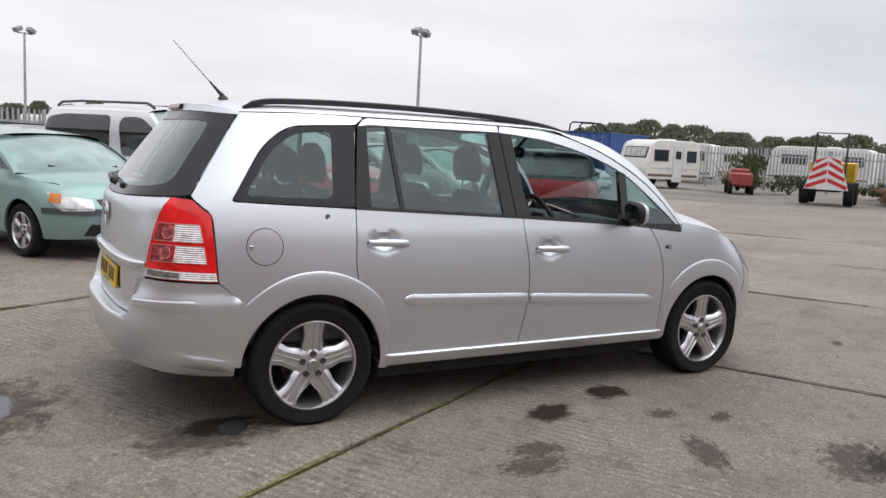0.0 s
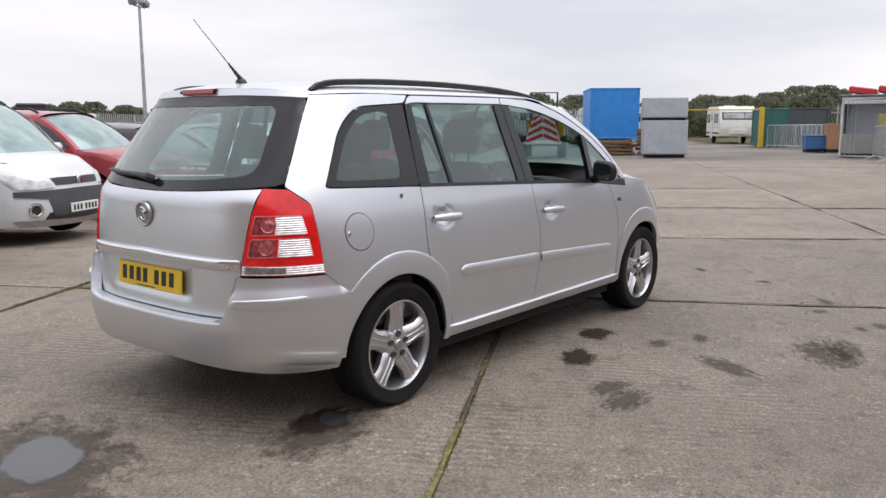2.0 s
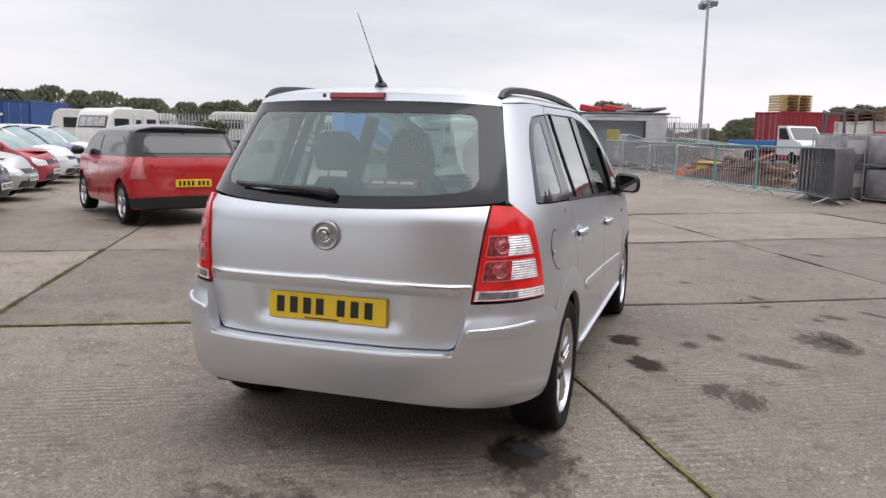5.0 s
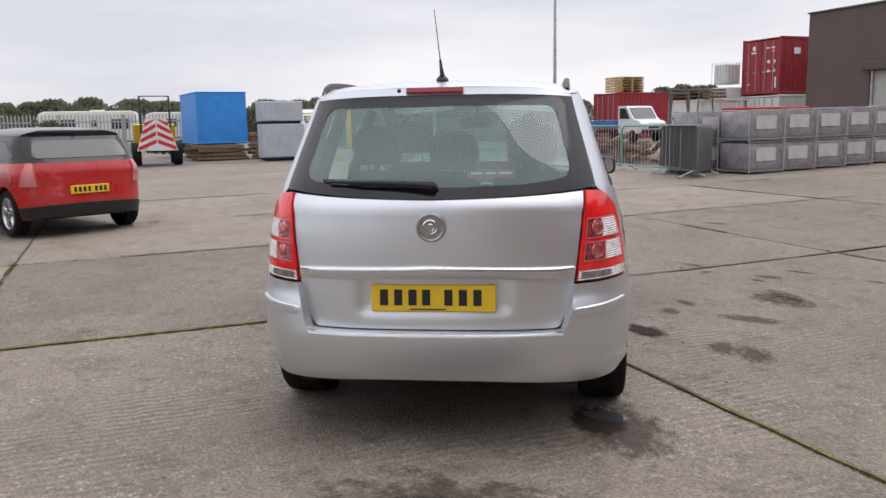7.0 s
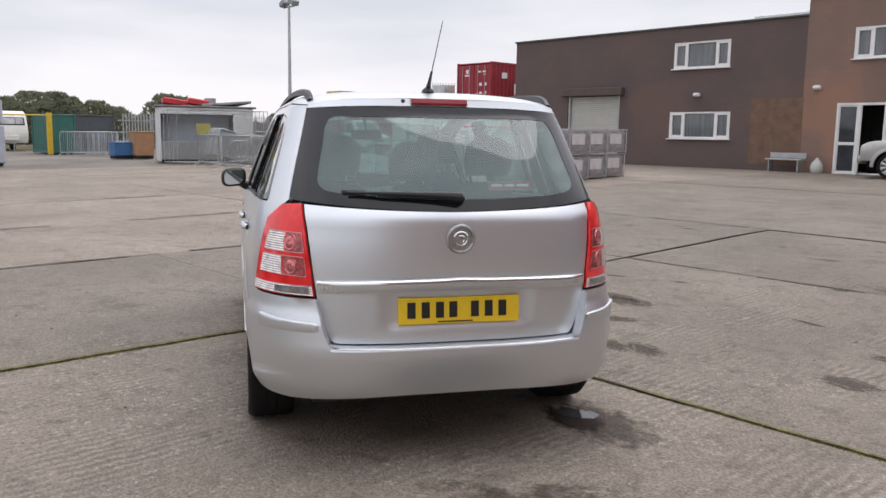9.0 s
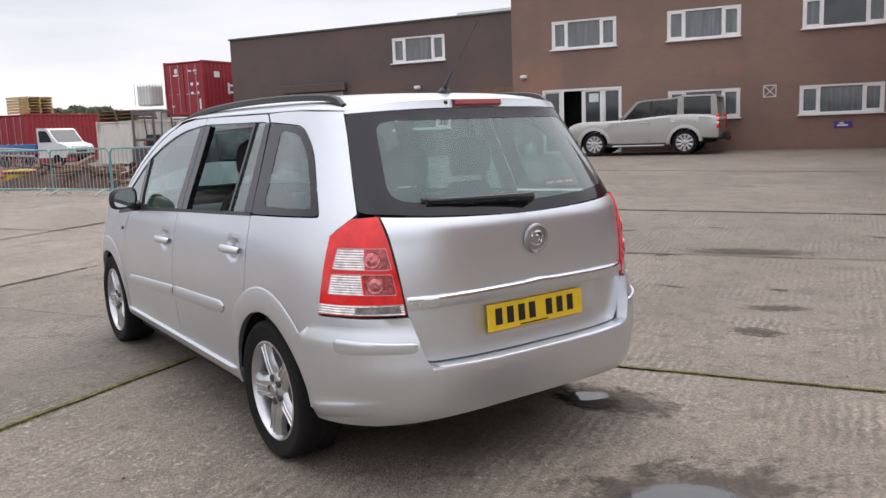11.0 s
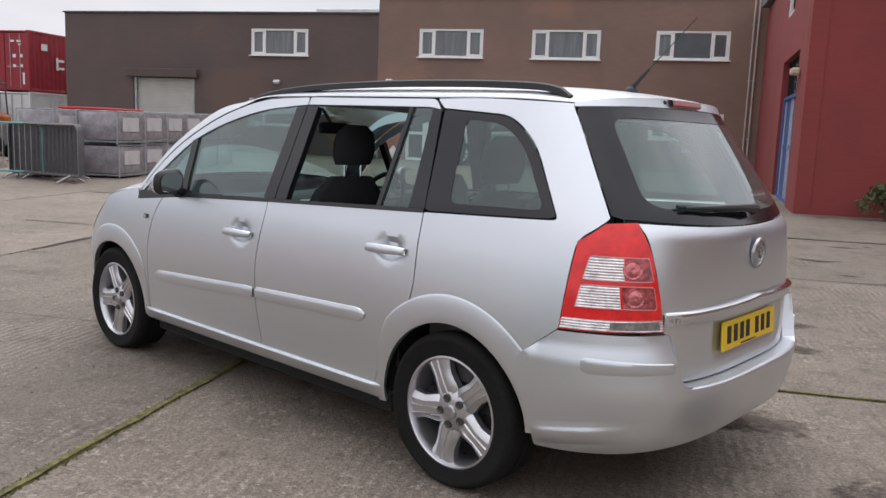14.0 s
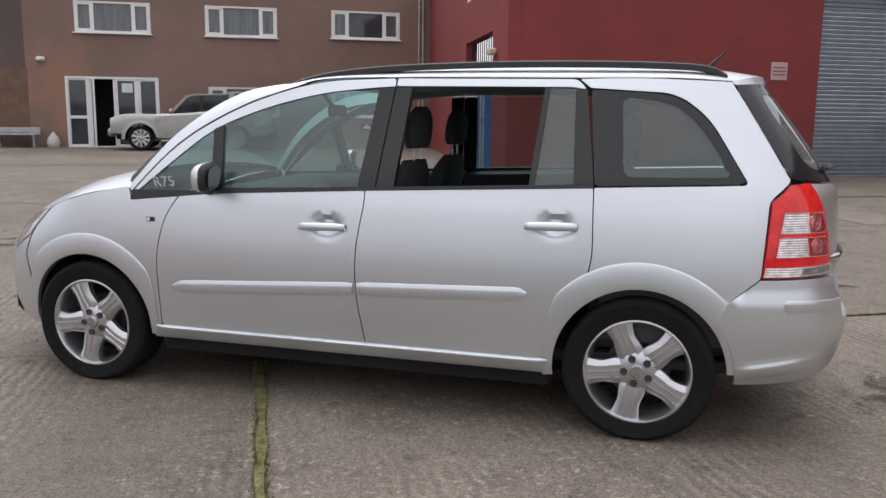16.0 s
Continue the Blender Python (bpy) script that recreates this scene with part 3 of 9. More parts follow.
# ---- the yard: its axes run along the slabs and the long building ----
YARD = radians(28.5)
CY, SY = math.cos(YARD), math.sin(YARD)


def xy(s, t):
    return (CY * s - SY * t, SY * s + CY * t)


def level(x, y):
    """Height of the ground: flat round the car, rising gently towards the far side and the building."""
    r = math.hypot(x, y)
    k = min(1, max(0, (r - 4) / 4))
    s, t = CY * x + SY * y, -SY * x + CY * y
    dip = 0.10 * min(1, max(0, (3 - s) / 6)) * min(1, max(0, (-t - 6) / 6)) * min(1, max(0, (24 + t) / 6))
    far = min(1, 45 / max(r, 1))
    return k * ((0.0063 * x - 0.011 * y) * far - dip) - 0.018


def spot(s, t, turn=0.0, up=0.0):
    """A pose on the ground at yard place (s, t); turn is measured from the yard's s axis."""
    x, y = xy(s, t)
    return pose(x, y, level(x, y) + up, 0, 0, 28.5 + turn)


def earth_sheet():
    m = Mesh()
    rings = [0, 2, 4, 6, 8, 11, 15, 20, 27, 36, 50, 80, 130, 220, 400, 800, 1600, 3000]
    rows = []
    for r in rings:
        rows.append([(r * math.cos(a), r * math.sin(a), level(r * math.cos(a), r * math.sin(a)) - (0.03 if r < 60 else 0.05)) for a in (2 * math.pi * k / 72 for k in range(72))])
    m.grid(rows, loop=True)
    return m


EARTH = surf("worn_tarmac_and_dirt", (0.16, 0.145, 0.125), 0.95, var=0.3, scale=0.35, fine=9, bump=0.5, dirt=(0.22, 0.195, 0.16), dirt_at=0.5)
ground = tagged(earth_sheet().obj("ground", EARTH), "grey-brown tarmac and dirt yard with concrete slabs", "ground", kind="structure")


def concrete_material(name="ribbed_yard_concrete", gain=1.0):
    m, nt, p = tree(name)
    N, L = nt.nodes, nt.links
    tc = N.new("ShaderNodeTexCoord")

    def noise_at(scale, detail, off=0.0, rough=0.55):
        mp, n = N.new("ShaderNodeMapping"), N.new("ShaderNodeTexNoise")
        mp.inputs["Location"].default_value = (off, off * 0.7, 0)
        n.inputs["Scale"].default_value, n.inputs["Detail"].default_value, n.inputs["Roughness"].default_value = scale, detail, rough
        L.new(tc.outputs["Object"], mp.inputs["Vector"])
        L.new(mp.outputs[0], n.inputs["Vector"])
        return n.outputs["Fac"]

    def ramp(fac, p0, c0, p1, c1):
        r = N.new("ShaderNodeValToRGB")
        r.color_ramp.elements[0].position, r.color_ramp.elements[0].color = p0, (*c0, 1)
        r.color_ramp.elements[1].position, r.color_ramp.elements[1].color = p1, (*c1, 1)
        L.new(fac, r.inputs[0])
        return r.outputs[0]

    def mix(fac, a, b, mode="MIX"):
        x = N.new("ShaderNodeMix")
        x.data_type, x.blend_type = "RGBA", mode
        if isinstance(fac, float):
            x.inputs[0].default_value = fac
        else:
            L.new(fac, x.inputs[0])
        for v, k in ((a, 6), (b, 7)):
            if isinstance(v, tuple):
                x.inputs[k].default_value = (*v, 1)
            else:
                L.new(v, x.inputs[k])
        return x.outputs[2]

    broad = ramp(noise_at(0.45, 6), 0.35, (0.248, 0.207, 0.168), 0.68, (0.330, 0.280, 0.231))
    patch = ramp(noise_at(2.6, 9, 3.1, 0.66), 0.52, (0, 0, 0), 0.70, (0.95, 0.95, 0.95))
    col = mix(patch, broad, (0.176, 0.146, 0.118))
    blot = ramp(noise_at(6.5, 8, 12.0, 0.7), 0.55, (0, 0, 0), 0.66, (0.8, 0.8, 0.8))
    col = mix(blot, col, (0.150, 0.118, 0.092))
    grime = ramp(noise_at(0.8, 5, 9.0), 0.52, (0, 0, 0), 0.78, (0.7, 0.7, 0.7))
    col = mix(grime, col, (0.178, 0.150, 0.124))
    # bare pale aggregate where the skin has worn off
    bare = ramp(noise_at(1.1, 4, 15.0), 0.42, (0.25, 0.25, 0.25), 0.62, (1, 1, 1))
    pale = ramp(noise_at(30, 4, 5.0, 0.72), 0.56, (0, 0, 0), 0.64, (0.9, 0.9, 0.9))
    col = mix(mix(1.0, pale, bare, "MULTIPLY"), col, (0.50, 0.45, 0.385))
    dots = ramp(noise_at(75, 2, 1.0, 0.8), 0.33, (0.50, 0.50, 0.50), 0.62, (1.16, 1.15, 1.12))
    col = mix(0.95, col, dots, "MULTIPLY")
    # tamped ribs across the slab, worn away in places
    w = N.new("ShaderNodeTexWave")
    w.wave_type, w.bands_direction, w.wave_profile = "BANDS", "X", "SIN"
    w.inputs["Scale"].default_value, w.inputs["Distortion"].default_value = 5.3, 4.5
    w.inputs["Detail"].default_value, w.inputs["Detail Scale"].default_value = 3.0, 1.2
    L.new(tc.outputs["Object"], w.inputs["Vector"])
    worn = ramp(noise_at(0.9, 8, 6.0, 0.7), 0.47, (0.02, 0.02, 0.02), 0.68, (0.85, 0.85, 0.85))
    ribs = mix(worn, (0.5, 0.5, 0.5), w.outputs["Color"])
    col = mix(0.34, col, ribs, "OVERLAY")
    oi, hs, mr = N.new("ShaderNodeObjectInfo"), N.new("ShaderNodeHueSaturation"), N.new("ShaderNodeMapRange")
    mr.inputs[3].default_value, mr.inputs[4].default_value = 0.69 * gain, 0.81 * gain
    L.new(oi.outputs["Random"], mr.inputs[0])
    L.new(mr.outputs[0], hs.inputs["Value"])
    L.new(col, hs.inputs["Color"])
    L.new(hs.outputs[0], p.inputs["Base Color"])
    p.inputs["Roughness"].default_value = 0.72
    h = N.new("ShaderNodeMath")
    h.operation = "MULTIPLY_ADD"
    L.new(ribs, h.inputs[0])
    h.inputs[1].default_value = 0.55
    L.new(dots, h.inputs[2])
    b = N.new("ShaderNodeBump")
    b.inputs["Strength"].default_value, b.inputs["Distance"].default_value = 0.8, 0.008
    L.new(h.outputs[0], b.inputs["Height"])
    L.new(b.outputs[0], p.inputs["Normal"])
    return m


CONCRETE = concrete_material()
DRYING = concrete_material("drying_yard_concrete", 1.27)
DRY = concrete_material("dry_pale_yard_concrete", 1.30)
YARD_M = pose(0, 0, 0, 0, 0, 28.5)
S_LINES = [-13.2, -5.7, 1.945, 5.72, 9.1, 13.0, 16.9, 20.8, 25.0]
T_LINES = [-25.1, -20.6, -16.6, -12.7, -8.65, -5.10, -1.07, 2.65, 6.45, 10.2]


def yard_level(s, t):
    return level(*xy(s, t))


def slab(s0, s1, t0, t1, gap=0.011):
    """One cast bay with worn, slightly uneven edges."""
    n, rows = (10 if s1 - s0 < 9 else 24), []
    tilt = random.uniform(-0.003, 0.003)
    for i in range(-1, n + 2):
        row = []
        for j in range(-1, n + 2):
            u, v = min(1, max(0, i / n)), min(1, max(0, j / n))
            s, t = s0 + gap + (s1 - s0 - 2 * gap) * u, t0 + gap + (t1 - t0 - 2 * gap) * v
            edge_i, edge_j = u in (0, 1), v in (0, 1)
            drop = 0.0
            if edge_i:
                s += (1 if u == 0 else -1) * 0.010 * abs(noise.noise((s * 3, t * 4, 1)))
            if edge_j:
                t += (1 if v == 0 else -1) * 0.010 * abs(noise.noise((s * 4, t * 3, 5)))
            if i in (-1, n + 1) or j in (-1, n + 1):
                drop = 0.05
            elif edge_i or edge_j:
                drop = 0.006
            row.append((s, t, yard_level(s, t) + tilt + 0.002 * noise.noise((s, t, 0)) - drop))
        rows.append(row)
    return Mesh().grid(rows)


def soft_decal(name, col, rough, edge=0.55, alpha=1.0, spec=0.5, scale=3.0, ragged=1.1):
    """A stain with an uneven, soft outline; object space runs from -1 to 1."""
    m, nt, p = tree(name)
    N, L = nt.nodes, nt.links
    tc, n, ln, ad, rp = N.new("ShaderNodeTexCoord"), N.new("ShaderNodeTexNoise"), N.new("ShaderNodeVectorMath"), N.new("ShaderNodeMath"), N.new("ShaderNodeValToRGB")
    ln.operation, ad.operation = "LENGTH", "MULTIPLY_ADD"
    n.inputs["Scale"].default_value, n.inputs["Detail"].default_value = scale, 6
    oi, va = N.new("ShaderNodeObjectInfo"), N.new("ShaderNodeVectorMath")
    L.new(tc.outputs["Object"], va.inputs[0])
    L.new(oi.outputs["Location"], va.inputs[1])
    L.new(va.outputs[0], n.inputs["Vector"])
    L.new(tc.outputs["Object"], ln.inputs[0])
    L.new(n.outputs["Fac"], ad.inputs[0])
    ad.inputs[1].default_value = ragged
    n.inputs["Roughness"].default_value = 0.5 + 0.1 * ragged
    L.new(ln.outputs["Value"], ad.inputs[2])
    rp.color_ramp.elements[0].position, rp.color_ramp.elements[0].color = edge + 0.45, (alpha, alpha, alpha, 1)
    rp.color_ramp.elements[1].position, rp.color_ramp.elements[1].color = edge + 0.76, (0, 0, 0, 1)
    mr = N.new("ShaderNodeMath")
    mr.operation = "MULTIPLY_ADD"
    mr.inputs[1].default_value, mr.inputs[2].default_value = 0.72, (1.1 - ragged) * 0.36
    L.new(ad.outputs[0], mr.inputs[0])
    L.new(mr.outputs[0], rp.inputs[0])
    L.new(rp.outputs[0], p.inputs["Alpha"])
    p.inputs["Base Color"].default_value, p.inputs["Roughness"].default_value = (*col, 1), rough
    p.inputs["Specular IOR Level"].default_value = spec
    return m


OIL = soft_decal("oil_stain", (0.030, 0.021, 0.016), 0.75, 0.30, 0.88, spec=0.12, scale=2.2, ragged=1.3)
DAMP = soft_decal("damp_stain", (0.085, 0.068, 0.055), 0.75, 0.26, 0.62, spec=0.2, scale=4.0, ragged=2.4)
WATER = soft_decal("puddle_water", (0.050, 0.052, 0.054), 0.05, 0.40, 1.0, spec=0.6, scale=1.6)


def ground_mark(name, label, category, x, y, rx, ry, turn, material, up):
    m = Mesh()
    rows = []
    for r in (0.0, 0.35, 0.7, 1.0):
        rows.append([(r * math.cos(a), r * math.sin(a), 0) for a in (2 * math.pi * k / 28 for k in range(28))])
    m.grid(rows, loop=True)
    ob = tagged(m.obj(name, material), label, category, kind="stuff")
    ob.matrix_basis = pose(x, y, level(x, y) + up, 0, 0, turn) @ Matrix.Diagonal((rx, ry, 1, 1))
    ob.visible_shadow = True
    return ob


# ---- the silver people carrier ----
def people_carrier():
    car = thing("people_carrier", "silver seven-seat people carrier with one rear window open, parked on concrete", "car")
    wb, HZ = 2.703, 0.281
    bd = Body(wb, [(0.15, 0.76), (0.22, 0.82), (0.28, 0.84), (0.36, 0.846), (0.5, 0.855), (0.60, 0.858), (0.70, 0.854), (0.78, 0.846), (0.86, 0.835), (0.93, 0.823), (0.985, 0.809),
                   (1.05, 0.792), (1.2, 0.738), (1.35, 0.684), (1.46, 0.645), (1.5, 0.628), (1.56, 0.60)],
              [(0.2, 0.78), (0.5, 0.822), (0.6, 0.826), (0.75, 0.827), (0.85, 0.826), (0.95, 0.820), (1.01, 0.812), (1.04, 0.800), (1.06, 0.788), (1.1, 0.766), (1.2, 0.70), (1.3, 0.626), (1.4, 0.55), (1.47, 0.497), (1.52, 0.476), (1.6, 0.46)],
              [(0.2, 0.78), (0.35, 0.86), (0.5, 0.87), (0.62, 0.84), (0.72, 0.74), (0.80, 0.62), (0.86, 0.50), (0.95, 0.3), (1.0, 0.2)])
    bump = Body(wb, [(0.15, 0.75), (0.25, 0.815), (0.30, 0.838), (0.4, 0.852), (0.5, 0.860), (0.62, 0.864), (0.72, 0.859)],
                [(0.2, 0.74), (0.26, 0.80), (0.31, 0.838), (0.38, 0.860), (0.46, 0.874), (0.5, 0.877), (0.52, 0.872), (0.6, 0.862), (0.72, 0.842)], bd.front, nr=3.4)
    belt = lambda x: 1.055 - 0.042 * x

    def handle_cups(p):
        """The hollow pressed into each door skin behind its handle."""
        deep = 0.0
        for hx, hz in ((1.403, 0.838), (0.362, 0.885)):
            w = min(1, max(0, (1 - ((p.x - hx) / 0.078) ** 2 - ((p.z - hz) / 0.050) ** 2) / 0.6))
            deep += 0.024 * w * w * (3 - 2 * w)
        return -deep

    # shell below the windows, seen only through gaps
    for s in (1, -1):
        for pts in ([(0.40, 0.27), (2.30, 0.27), (2.30, 0.90), (1.2, 0.97), (0.24, 1.01), (0.24, 0.62), (0.40, 0.45)],):
            bd.panel("inner_shell", bd.side(pts, s), DARK, car, off=-0.05, depth=0, gap=0, step=0.12)
    floor = Mesh().box((1.45, 0, 0.27), (3.7, 1.0, 0.05), 0.01).box((1.35, 0, 0.215), (1.95, 1.54, 0.11), 0.01).box((1.35, 0, 0.20), (3.3, 0.9, 0.12), 0.01).box((-0.56, 0, 0.38), (0.3, 0.95, 0.10), 0.03).box((3.2, 0, 0.30), (0.42, 1.2, 0.12), 0.03).box((-0.48, 0, 0.315), (0.50, 1.24, 0.13), 0.03).box((-0.05, 0, 0.30), (0.9, 1.1, 0.10), 0.02)
    floor.obj("underbody", DARK, car)
    for cx in (0, wb):
        for s in (1, -1):
            liner = []
            for y in (0.50, 0.60, 0.72, 0.82):
                ring = [(cx + 0.388 * math.cos(radians(a)), HZ + 0.388 * math.sin(radians(a))) for a in range(-2, 184, 6)]
                liner.append([(x, s * min(y, bd.flat(bd.qs(x, max(z, 0.2)), max(z, 0.2)).y - 0.035), z) for x, z in ring])
            m = Mesh().grid(liner)
            m.grid([[(cx, s * 0.50, HZ)] * len(liner[0]), liner[0]])
            m.obj("wheel_arch_liner", DARK, car, smooth=True)

    for s in (1, -1):
        open_front, open_rear = s < 0, s > 0
        # doors
        front = thing("front_door", "", "")
        rear = thing("rear_door", "", "")
        front.parent = rear.parent = car
        bd.panel("door_skin", bd.side(rounded([(2.168, 0.955, 0.03), (2.245, 0.85, 0.1), (2.292, 0.673, 0.15), (2.284, 0.302, 0.02), (1.212, 0.302, 0.008), (1.252, 0.50, 0.3), (1.262, 0.72, 0.2), (1.226, 0.94, 0.1), (1.226, belt(1.226) - 0.002, 0.01)]), s), SILVER, front, step=0.0225, relief=handle_cups)
        bd.panel("door_skin", bd.side(rounded([(1.226, belt(1.226) - 0.002, 0.01), (1.226, 0.94, 0.1), (1.262, 0.72, 0.2), (1.252, 0.50, 0.3), (1.212, 0.302, 0.008), (0.415, 0.302, 0.015), (0.385, 0.40, 0.1), (0.33, 0.52, 0.15), (0.225, 0.655, 0.1), (0.203, 0.76, 0.08), (0.212, belt(0.21) - 0.002, 0.01)]), s), SILVER, rear, step=0.0225, relief=handle_cups)
        # frames over the windows
        bd.panel("door_frame", bd.side(rounded([(2.432, 0.965, 0.01), (2.21, 1.205, 0.2), (1.90, 1.380, 0.3), (1.53, 1.494, 0.3), (1.135, 1.505, 0.02), (1.135, 1.464, 0.005), (1.217, 1.460, 0.05), (1.48, 1.437, 0.3), (1.76, 1.371, 0.3), (2.04, 1.265, 0.2), (2.40, 0.965, 0.01)]), s, 0.03), SILVER, front, step=0.03, depth=0.012)
        bd.panel("door_frame", bd.side(rounded([(1.132, 1.505, 0.01), (0.31, 1.499, 0.06), (0.268, 1.455, 0.02), (0.28, 1.452, 0.01), (0.33, 1.461, 0.03), (1.132, 1.466, 0.005)]), s, 0.03), SILVER, rear, step=0.03, depth=0.012)
        # black window surrounds
        bd.panel("window_surround", bd.side([(1.985, belt(1.98) - 0.012), (1.226, belt(1.226) - 0.006), (1.226, belt(1.226) + 0.013), (1.945, belt(1.94) + 0.016)], s), BLACK_TRIM, front, off=0.002, gap=0.001, depth=0.012)
        bd.panel("window_surround", bd.side([(1.226, belt(1.226) - 0.006), (0.214, belt(0.21) - 0.006), (0.214, belt(0.21) + 0.013), (1.226, belt(1.226) + 0.013)], s), BLACK_TRIM, rear, off=0.002, gap=0.001, depth=0.012)
        bd.panel("pillar_cover", bd.side(rounded([(1.265, belt(1.26) + 0.012, 0.004), (1.215, 1.458, 0.004), (1.138, 1.463, 0.004), (1.180, belt(1.18) + 0.012, 0.004)]), s), GLOSS_BLACK, front, off=-0.001, gap=0.001, depth=0.03)
        bd.panel("pillar_cover", bd.side(rounded([(1.176, belt(1.18) + 0.012, 0.004), (1.134, 1.463, 0.004), (1.055, 1.463, 0.004), (1.092, belt(1.09) + 0.012, 0.004)]), s), GLOSS_BLACK, rear, off=-0.001, gap=0.001, depth=0.03)
        bd.panel("pillar_cover", bd.side(rounded([(0.300, belt(0.25) + 0.012, 0.004), (0.318, 1.459, 0.004), (0.266, 1.452, 0.004), (0.213, belt(0.21) + 0.012, 0.004)]), s), GLOSS_BLACK, rear, off=-0.001, gap=0.001, depth=0.03)
        bd.panel("glass_divider", bd.side([(0.487, belt(0.47) + 0.012), (0.450, 1.463), (0.428, 1.463), (0.462, belt(0.47) + 0.012)], s), GLOSS_BLACK, rear, off=0.0, gap=0.0, depth=0.02)
        bd.panel("sail_divider", bd.side([(2.000, belt(1.98) + 0.002), (2.035, 1.262), (1.985, 1.283), (1.945, belt(1.93) + 0.002)], s), GLOSS_BLACK, front, off=0.001, gap=0.0, depth=0.03)
        # glass
        fg = [(1.95, belt(1.95) + 0.013), (1.265, belt(1.265) + 0.011), (1.217, 1.456), (1.48, 1.433), (1.76, 1.367), (1.995, 1.272)]
        rg = [(1.092, belt(1.09) + 0.011), (1.057, 1.462), (0.450, 1.462), (0.487, belt(0.48) + 0.011)]
        if not open_front:
            bd.panel("window_glass", bd.side(fg, s), TINT, front, off=-0.008, depth=0, gap=0)
        if not open_rear:
            bd.panel("window_glass", bd.side(rg, s), TINT, rear, off=-0.008, depth=0, gap=0)
        bd.panel("fixed_glass", bd.side([(0.462, belt(0.46) + 0.011), (0.428, 1.462), (0.318, 1.459), (0.300, belt(0.3) + 0.011)], s), TINT, rear, off=-0.008, depth=0, gap=0)
        bd.panel("corner_glass", bd.side(rounded([(2.40, 0.962, 0.02), (2.036, 1.258, 0.02), (2.000, belt(2.0) + 0.002, 0.004)]), s), TINT, front, off=-0.006, depth=0, gap=0)
        bd.panel("corner_seal", bd.side(rounded([(2.45, 0.915, 0.02), (2.432, 0.965, 0.005), (2.40, 0.968, 0.005), (2.00, belt(2.0) + 0.004, 0.002), (2.0, belt(2.0) - 0.012, 0.002)]), s), BLACK_TRIM, front, off=0.001, gap=0.0, depth=0.012)
        # inner faces of the doors, seen through the open windows
        for who, x0, x1 in ((front, 1.25, 2.15), (rear, 0.35, 1.16)):
            bd.panel("door_card", bd.side([(x0, 0.36), (x1, 0.36), (x1, belt(x1) - 0.01), (x0, belt(x0) - 0.01)], s), DASH, who, off=-0.085, depth=0, gap=0, step=0.1)
            bd.panel("door_top", bd.side([(x0, belt(x0) - 0.016), (x1, belt(x1) - 0.016), (x1, belt(x1) - 0.006), (x0, belt(x0) - 0.006)], s), DASH, who, off=-0.012, depth=0.075, gap=0)
        # mouldings and handles
        for who, x0, x1, z0, z1 in ((front, 2.205, 1.268, 0.506, 0.556), (rear, 1.250, 0.472, 0.558, 0.585)):
            rows = []
            for k in range(25):
                u = k / 24
                x = x0 + (x1 - x0) * u
                zc = z0 + (z1 - z0) * u
                end = min(1, min(u, 1 - u) * 18 + (0.45 if (who is front and u > 0.5) or (who is rear and u < 0.5) else 0.0))
                hh = 0.031 * (0.35 + 0.65 * end ** 0.5)
                rows.append([bd.at(bd.qs(x, zc + hh * c, s), zc + hh * c, 0.001 + o * (0.3 + 0.7 * end)) for c, o in ((-1, -0.001), (-0.96, 0.007), (-0.5, 0.010), (0.35, 0.010), (0.55, 0.0085), (0.92, 0.004), (1, -0.001))])
            Mesh().grid(rows).obj("side_moulding", SILVER, who, smooth=True, angle=25)
        for who, x0, x1, z in ((front, 1.535, 1.308, 0.828), (rear, 0.492, 0.268, 0.875)):
            rows = []
            for k in range(17):
                u = k / 16
                x = x0 + (x1 - x0) * u
                bow = math.sin(math.pi * min(1, max(0, u))) ** 0.4
                zz = z + 0.004 * u
                ring = []
                for j in range(10):
                    a = 2 * math.pi * j / 10
                    ring.append(bd.at(bd.qs(x, zz, s), zz + 0.0190 * (0.72 + 0.28 * bow) * math.sin(a), 0.006 + 0.026 * bow + 0.010 * math.cos(a)))
                rows.append(ring)
            h = Mesh().grid(rows, loop=True)
            h.obj("door_handle", SILVER, who, smooth=True, angle=60)
        # wing, sill, quarter panel
        bd.panel("front_wing", bd.side(rounded([(2.168, 0.957, 0.02), (2.20, 0.945, 0.01), (2.44, 0.925, 0.01), (2.46, 0.985, 0.02), (2.62, 0.956, 0.1), (2.80, 0.912, 0.1), (2.95, 0.862, 0.05), (3.06, 0.76, 0.05), (3.12, 0.62, 0.02)]
                                               + arc(wb, HZ, 0.385, 22, 172, 20) + [(2.318, 0.30, 0.0), (2.284, 0.302, 0.02), (2.292, 0.673, 0.15), (2.245, 0.85, 0.1)], 0.0), s), SILVER, car)
        bd.panel("rear_quarter", bd.side(rounded([(0.203, 0.76, 0.08), (0.212, belt(0.21), 0.005), (-0.397, 1.072, 0.02), (-0.236, 1.334, 0.12), (-0.105, 1.434, 0.10), (0.255, 1.457, 0.01), (0.31, 1.500, 0.02), (0.05, 1.503, 0.1), (-0.322, 1.487, 0.004), (-0.327, 1.472, 0.01),
                                                   (-0.373, 1.402, 0.1), (-0.435, 1.300, 0.1), (-0.493, 1.205, 0.1), (-0.563, 1.088, 0.004), (-0.552, 1.071, 0.01), (-0.482, 1.008, 0.03), (-0.463, 0.702, 0.01), (-0.34, 0.60, 0.02)]
                                                  + arc(0, HZ, 0.385, 140, 42, 20) + [(0.225, 0.655, 0.1)], 0.0), s), SILVER, car)
